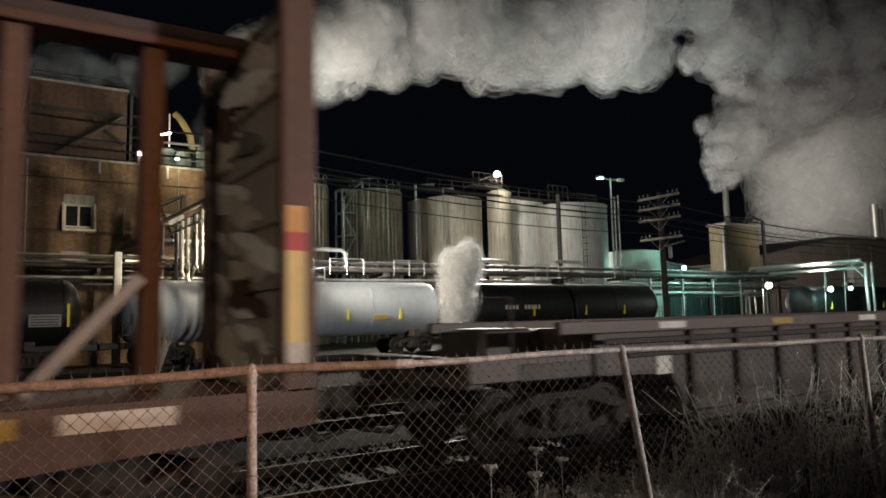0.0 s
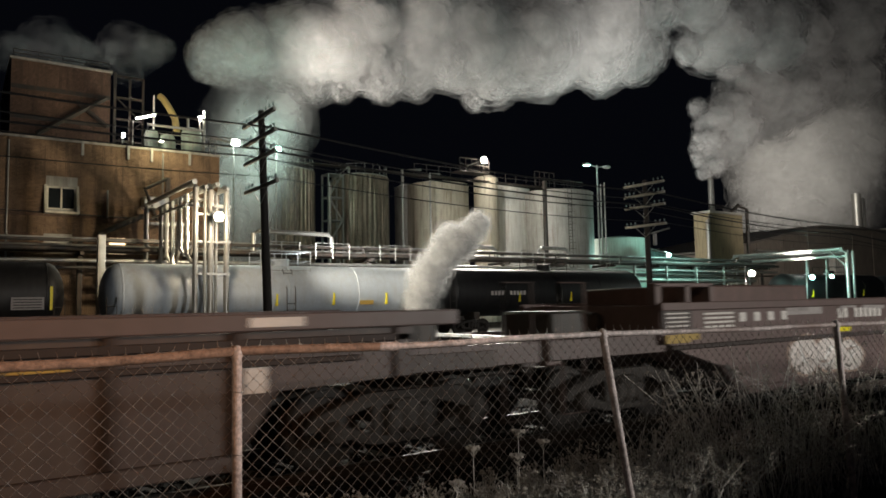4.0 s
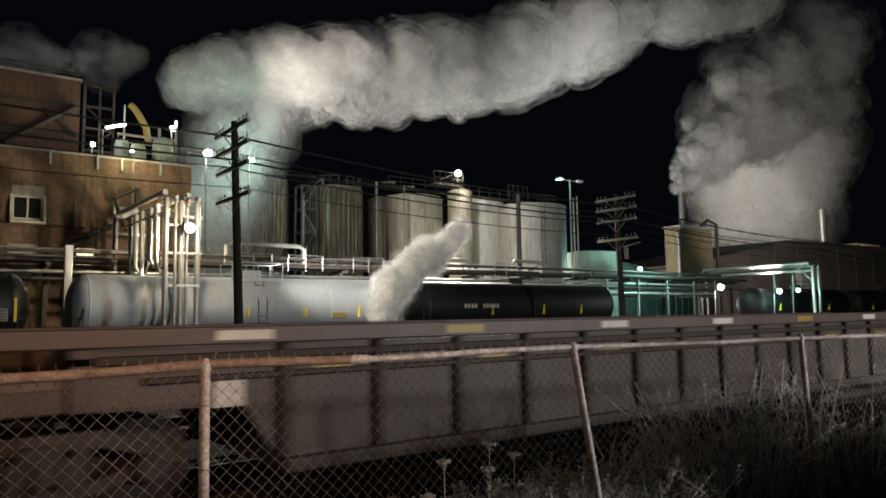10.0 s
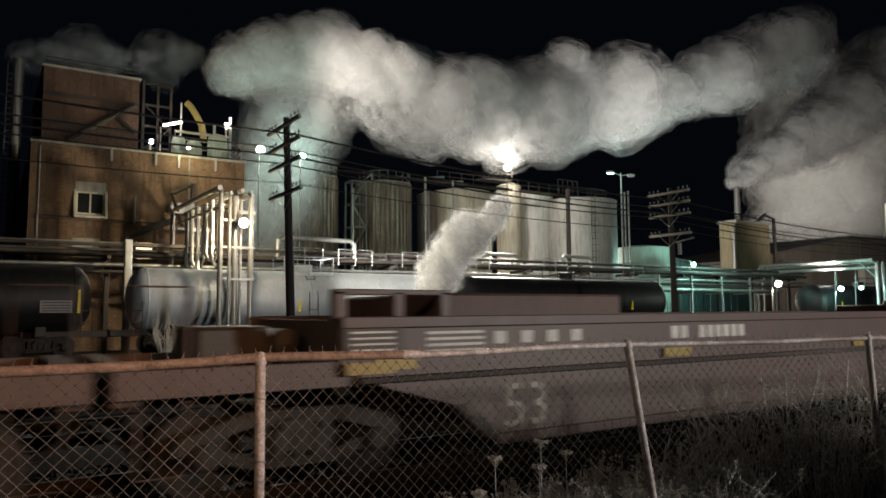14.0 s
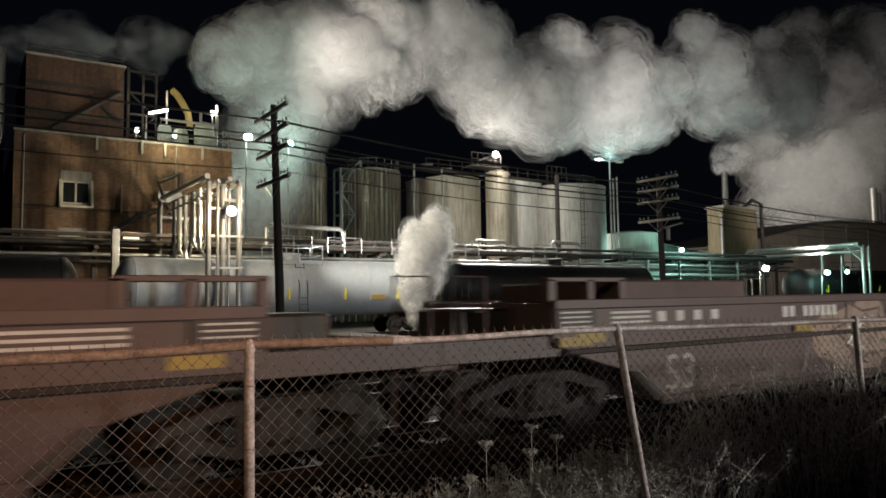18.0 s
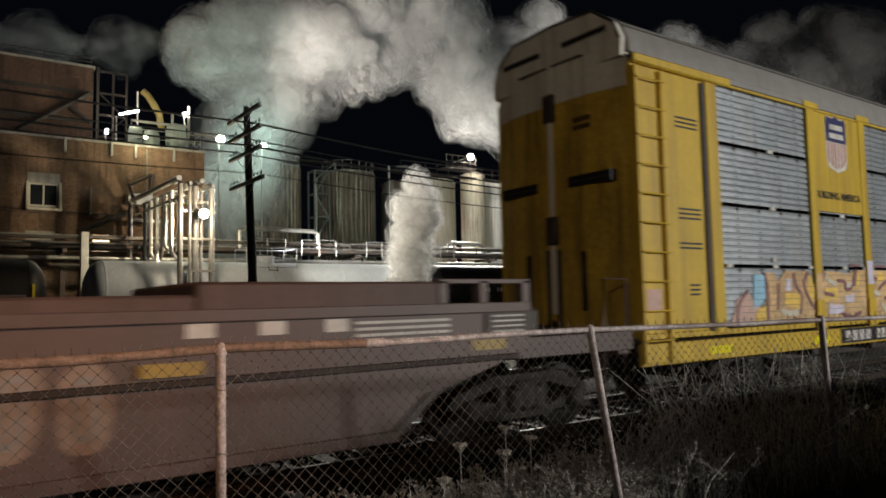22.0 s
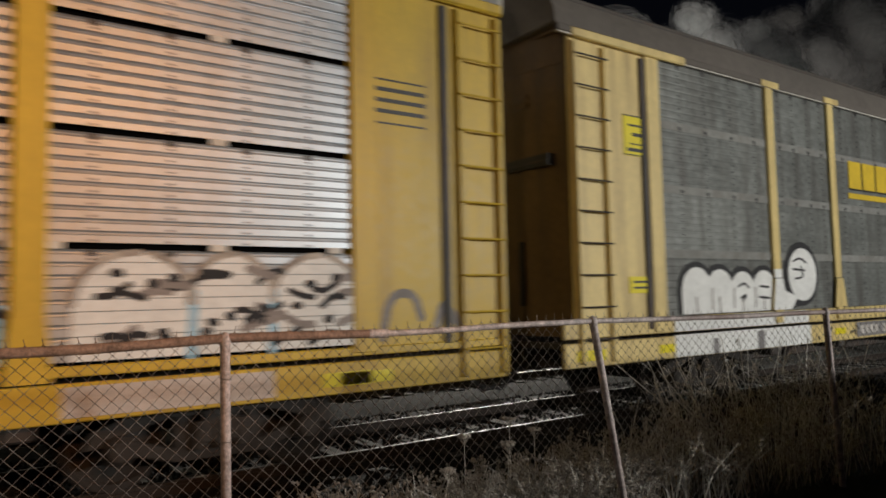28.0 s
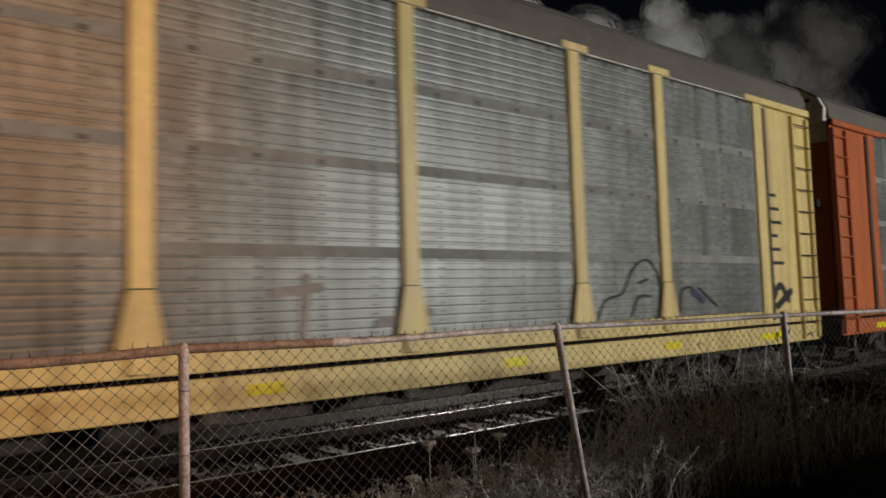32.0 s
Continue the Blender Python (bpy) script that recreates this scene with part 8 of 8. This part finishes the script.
strokes(cs, [[(17.0, 1.85), (17.5, 1.9)], [(17.3, 1.3), (17.35, 2.0)], [(18.2, 1.5), (18.9, 1.6)]], 0.05, FADED_GREY, "faded sprayed smear", Y_CS)
strokes(cs, [[(26.6, 1.5), (26.9, 1.9), (27.2, 1.55)], [(26.8, 1.45), (27.3, 1.7)]], 0.07, BLACK_PAINT, "black sprayed scrawl", -1.464)

# ---- steam ----
BILLOWS = []  # (billow, course, way along it, way across it, y, radius, turn, lumpiness)


def billow_mesh(name, seed, materials, sizes, level=4):
    """A cauliflower ball: rounded bulges of three sizes, wrapped in thinner and thinner veils."""
    rs = np.random.RandomState(seed)
    bm = bmesh.new()
    bmesh.ops.create_icosphere(bm, subdivisions=level, radius=1.0)
    bm.verts.ensure_lookup_table()
    ball = np.array([v.co.normalized() for v in bm.verts])
    tris = np.array([[v.index for v in f.verts] for f in bm.faces])
    bm.free()

    def bulges(count, reach):
        c = rs.normal(size=(count, 3))
        c /= np.linalg.norm(c, axis=1)[:, None]
        far = (2 - 2 * ball @ c.T) / (reach * rs.uniform(0.6, 1.15, count)) ** 2
        return np.max(np.clip(1 - far, 0, 1) ** 0.6 * rs.uniform(0.55, 1.0, count), axis=1)

    big, mid = bulges(14, 0.95), bulges(70, 0.42)
    verts, faces, slots = [], [], []
    for k, size in enumerate(sizes):
        mid = mid if k == 0 else 0.5 * mid + 0.5 * bulges(80, 0.40)
        small = bulges(260, 0.21)
        r = size * (0.60 + 0.34 * big + (0.13 + 0.02 * k) * mid + (0.045 + 0.015 * k) * small)
        faces.append(tris + len(ball) * k)
        verts.append(ball * r[:, None])
        slots += [k] * len(tris)
    me = bpy.data.meshes.new(name)
    me.from_pydata(np.concatenate(verts).tolist(), [], np.concatenate(faces).tolist())
    for m in materials[:len(sizes)]:
        me.materials.append(m)
    me.polygons.foreach_set("material_index", slots)
    me.polygons.foreach_set("use_smooth", [True] * len(slots))
    me.update()
    # droplets scatter the light many times over: shading follows the billow's large form
    soft = [(0.10 * v.normal + 0.34 * v.co.normalized() + Vector((0.0, -0.55, -0.20))).normalized() for v in me.vertices]
    me.normals_split_custom_set_from_vertices(soft)
    return me


def course_at(course, t, u):
    """Place (x, z) and half thickness of a drifting body of steam at the time t, u from its foot (0) to its end (1)."""
    times = sorted(course)
    t = min(max(t, times[0]), times[-1])
    k = max(i for i in range(len(times) - 1) if times[i] <= t)
    f = (t - times[k]) / (times[k + 1] - times[k])
    f = f * f * (3 - 2 * f)
    a, b = np.array(course[times[k]]), np.array(course[times[k + 1]])
    row = a + (b - a) * f
    w = min(max(u, 0.0), 0.9999) * (len(row) - 1)
    i = int(w)
    return row[i] + (row[i + 1] - row[i]) * (w - i)


def cloud(name, label, course, count, seed, materials, sizes, y, deep, fill=0.8, across=(-1, 1), along=(0, 1), turn=25, level=4, drift=0.03, squash=1.0):
    """A body of steam made of rigid billows that ride along its course."""
    rng = random.Random(seed)
    top = thing(name, label, "steam", kind="stuff")
    shapes = [billow_mesh("billow", seed * 10 + k, materials, sizes, level) for k in range(5)]
    usual = sorted(course)[len(course) // 2]
    for i in range(count):
        u = along[0] + (along[1] - along[0]) * (i + rng.uniform(0.0, 1.0)) / count
        half = max(course_at(course, t, u)[2] for t in course) * 0.4 + 0.6 * course_at(course, usual, u)[2]
        small = rng.random() < 0.3
        r = half * fill * (rng.uniform(0.38, 0.7) if small else rng.uniform(0.75, 1.2))
        v = rng.uniform(*across)
        v = max(-0.5, math.copysign(abs(v) ** 0.4, v)) if small and across[0] == -1 else v
        ob = part("billow", shapes[i % 5], None, top)
        ob.scale = (r * rng.uniform(1.0, 1.3), r, r * squash * rng.uniform(0.85, 1.05))
        BILLOWS.append((ob, course, u, v, y + deep * half * rng.uniform(-0.5, 0.5), r, (rng.uniform(0, 360), rng.uniform(-turn, turn), drift * rng.uniform(0.4, 1.4)), rng.uniform(0.8, 1.0) if v < 0 else rng.uniform(0.8, 1.15)))
    return top


def course(times, xs, *rows):
    """A course from the shared x of its stations and, per time, middle height and half thickness at each."""
    return {t: [(x, row[2 * i], row[2 * i + 1]) for i, x in enumerate(xs)] for t, row in zip(times, rows)}


MAIN = course((0, 3, 6, 9, 11), (16.6, 18.6, 27, 40, 57, 84, 118),
              (22.4, 1.6, 23.9, 3.1, 27.2, 4.9, 34.2, 6.6, 37.6, 9.2, 42.3, 12.1, 53, 14),
              (22.6, 1.6, 23.8, 3.0, 25.8, 5.1, 31.5, 6.8, 34.6, 9.4, 40.8, 11.5, 51, 13),
              (22.8, 1.8, 24.0, 3.2, 25.4, 5.6, 29.6, 8.0, 36.0, 8.8, 42.4, 11.0, 51, 13),
              (21.5, 1.6, 22.4, 3.2, 24.4, 5.2, 28.0, 6.2, 34.4, 6.4, 45.2, 8.0, 60, 9),
              (21.6, 1.6, 22.5, 2.8, 24.1, 4.6, 27.4, 5.4, 33.2, 5.8, 43.6, 5.4, 57, 6))
MAIN.update(course((14, 17, 20, 24, 32), (16.0, 17.6, 26, 38.5, 54, 79, 112),
                   (21.4, 1.3, 23.4, 2.8, 25.0, 5.4, 22.8, 5.6, 26.4, 8.0, 30.8, 5.0, 46, 5),
                   (22.0, 2.2, 22.6, 4.0, 24.0, 6.6, 29.0, 5.4, 25.8, 8.1, 29.2, 10, 38, 12),
                   (22.6, 2.2, 23.7, 4.2, 25.4, 7.0, 31.4, 6.1, 28.9, 11, 27.5, 9.6, 35, 12),
                   (22.8, 2.2, 23.9, 4.4, 25.5, 7.2, 31.3, 6.2, 28.6, 11, 28.0, 10, 36, 12),
                   (22.8, 2.2, 23.9, 4.4, 25.5, 7.2, 31.3, 6.2, 28.6, 11, 31.0, 10, 40, 12)))
cloud("main_steam_plume", "dense billowing white steam plume over the plant", MAIN, 66, 3, STEAM, (0.88, 0.96, 1.04), 60, 0.9, 0.66, (-1, 1), (0.07, 0.44))
cloud("high_steam_plume", "high drawn-out end of the white steam plume", MAIN, 96, 7, STEAM_SOFT, (0.76, 0.86, 0.96, 1.06), 62, 1.0, 0.60, (-1, 1), (0.38, 1.0))
cloud("torn_steam", "torn thin shreds of steam below the high plume", MAIN, 42, 23, STEAM_SHRED, (0.8, 0.95, 1.1), 60, 0.8, 0.42, (-1.35, -0.8), (0.14, 0.75), squash=1.2)
STACK = {0: [(113.4, 24.5, 1.6), (117, 31, 8), (125, 42, 14), (146, 52, 17), (176, 66, 19)],
         6: [(113.4, 24.5, 1.6), (118, 31, 8), (130, 42, 14), (148, 52, 18), (176, 66, 20)],
         10: [(113.4, 24.5, 1.4), (122, 31, 7.5), (137, 41, 14), (153, 51, 18), (178, 66, 20)],
         14: [(113.6, 24.6, 1.2), (121, 28.6, 3.2), (135, 35, 6.5), (153, 44, 9), (182, 60, 11)],
         20: [(113.6, 24.6, 1.2), (119, 28, 4.0), (133, 36, 8.5), (152, 46, 12), (180, 60, 15)],
         32: [(113.6, 24.6, 1.2), (119, 28, 4.0), (133, 36, 9), (152, 48, 12), (180, 62, 15)]}
cloud("stack_steam_plume", "wide grey steam plume leaning away from the tower stack", STACK, 70, 5, STEAM_SOFT, (0.76, 0.86, 0.96, 1.06), 79, 0.8, 0.62, (-1, 1))
REAR = {0: [(207, 14, 20), (210, 30, 25), (216, 48, 27), (232, 72, 28)], 10: [(203, 14, 20), (203, 30, 25), (206, 48, 28), (220, 72, 28)], 19: [(203, 14, 20), (206, 30, 24), (212, 48, 26), (232, 72, 28)], 32: [(203, 14, 20), (208, 30, 24), (216, 48, 26), (236, 72, 28)]}
cloud("rear_steam_bank", "broad grey steam bank rising behind the warehouse", REAR, 52, 17, STEAM_SOFT, (0.76, 0.86, 0.96, 1.06), 112, 0.6, 0.62, (-1, 1))
VENT = {0: [(16.4, -1, 3.0), (17.2, 6, 3.0), (18.6, 12, 3.0), (20, 19, 3.0)], 6: [(17.4, -1, 3.6), (18.6, 6, 4.0), (20.4, 12, 4.4), (23, 19, 4.6)], 32: [(17.4, -1, 3.6), (18.6, 6, 4.0), (20.6, 12, 4.4), (23.6, 19, 4.6)]}
cloud("vent_steam", "pale steam rising between the building and the silos", VENT, 24, 31, STEAM_THIN, (0.8, 0.95, 1.1), 60.5, 0.8, 0.95, (-0.8, 0.8))
PUFF = {0: [(21.8, 0.6, 0.8), (22.0, 3.0, 1.1), (22.2, 4.6, 1.2), (23.0, 5.6, 0.8)], 3: [(20.5, 0.6, 1.0), (21.0, 3.0, 1.2), (22.8, 4.8, 1.3), (25.0, 6.0, 0.9)],
        6: [(19.7, 0.6, 0.7), (20.6, 3.4, 1.2), (22.5, 5.6, 1.2), (24.8, 7.8, 0.9)], 9: [(19.7, 0.6, 0.9), (20.2, 3.2, 1.3), (22.5, 4.6, 1.2), (25.5, 6.6, 0.9)],
        13: [(19.7, 0.6, 1.0), (20.1, 3.6, 1.5), (22.0, 5.8, 1.6), (25.2, 8.0, 1.2)], 17: [(20.0, 0.6, 1.0), (19.8, 3.0, 1.5), (21.0, 4.6, 1.3), (23.0, 6.0, 0.8)],
        19: [(19.7, 0.6, 1.2), (19.6, 3.0, 1.7), (19.7, 4.7, 1.8), (20.0, 6.0, 1.2)], 21: [(20.3, 0.6, 1.2), (20.6, 3.4, 1.6), (21.2, 6.0, 1.6), (21.6, 8.2, 1.4)]}
cloud("tank_car_steam", "low puff of white steam rising between tank cars", PUFF, 44, 9, STEAM_EDGE, (0.78, 0.95, 1.12), 32.0, 0.5, 0.62, (-1.0, 1.0), drift=0.05)
FAINT = {0: [(2, 21.0, 1.4), (8, 22.4, 2.0), (15, 23.6, 2.0)], 32: [(2, 21.4, 1.4), (8, 22.4, 2.0), (15, 24.0, 2.0)]}
cloud("faint_steam", "faint dark wisps of steam above the brick building", FAINT, 9, 13, STEAM_FAINT, (0.8, 0.95, 1.1), 61, 0.6, 1.1, (-1, 1))


# ---- everything that moves ----


def motions():
    times = [0, 4, 8, 12, 16, 20, 24, 28, 32]
    for car, start in CARS:
        walk(car, [(t, pose(start - gone(t), TRACK_Y, 0)) for t in times])
    steps = [k / 10 for k in range(321)]
    turns = [(t, Matrix.Rotation(-gone(t) / 0.425, 4, "Y")) for t in steps]
    for w in WHEELS:
        at = Matrix.Translation(w.location)
        walk(w, [(t, at @ m) for t, m in turns])
    for ob, body, u, v, y, r, (start, turn, drift), lump in BILLOWS:
        rows = []
        for t in (0, 1.5, 3, 4.5, 6, 7.5, 9, 10, 11, 12, 13, 14, 15.5, 17, 18.5, 20, 22, 24, 28, 32):
            w = u + drift * (t - 16) / 16
            x, z, half = course_at(body, t, w)
            x2, z2, _ = course_at(body, t, min(1, w + 0.04))
            x1, z1, _ = course_at(body, t, max(0, w - 0.04))
            n = math.hypot(x2 - x1, z2 - z1) or 1.0
            off = v * max(0.10 * half, half * lump - 1.05 * r)
            rows.append((t, pose(x - (z2 - z1) / n * off, y, z + (x2 - x1) / n * off, 0, turn * (t - 16) / 16, 0)))
        walk(ob, rows)


motions()
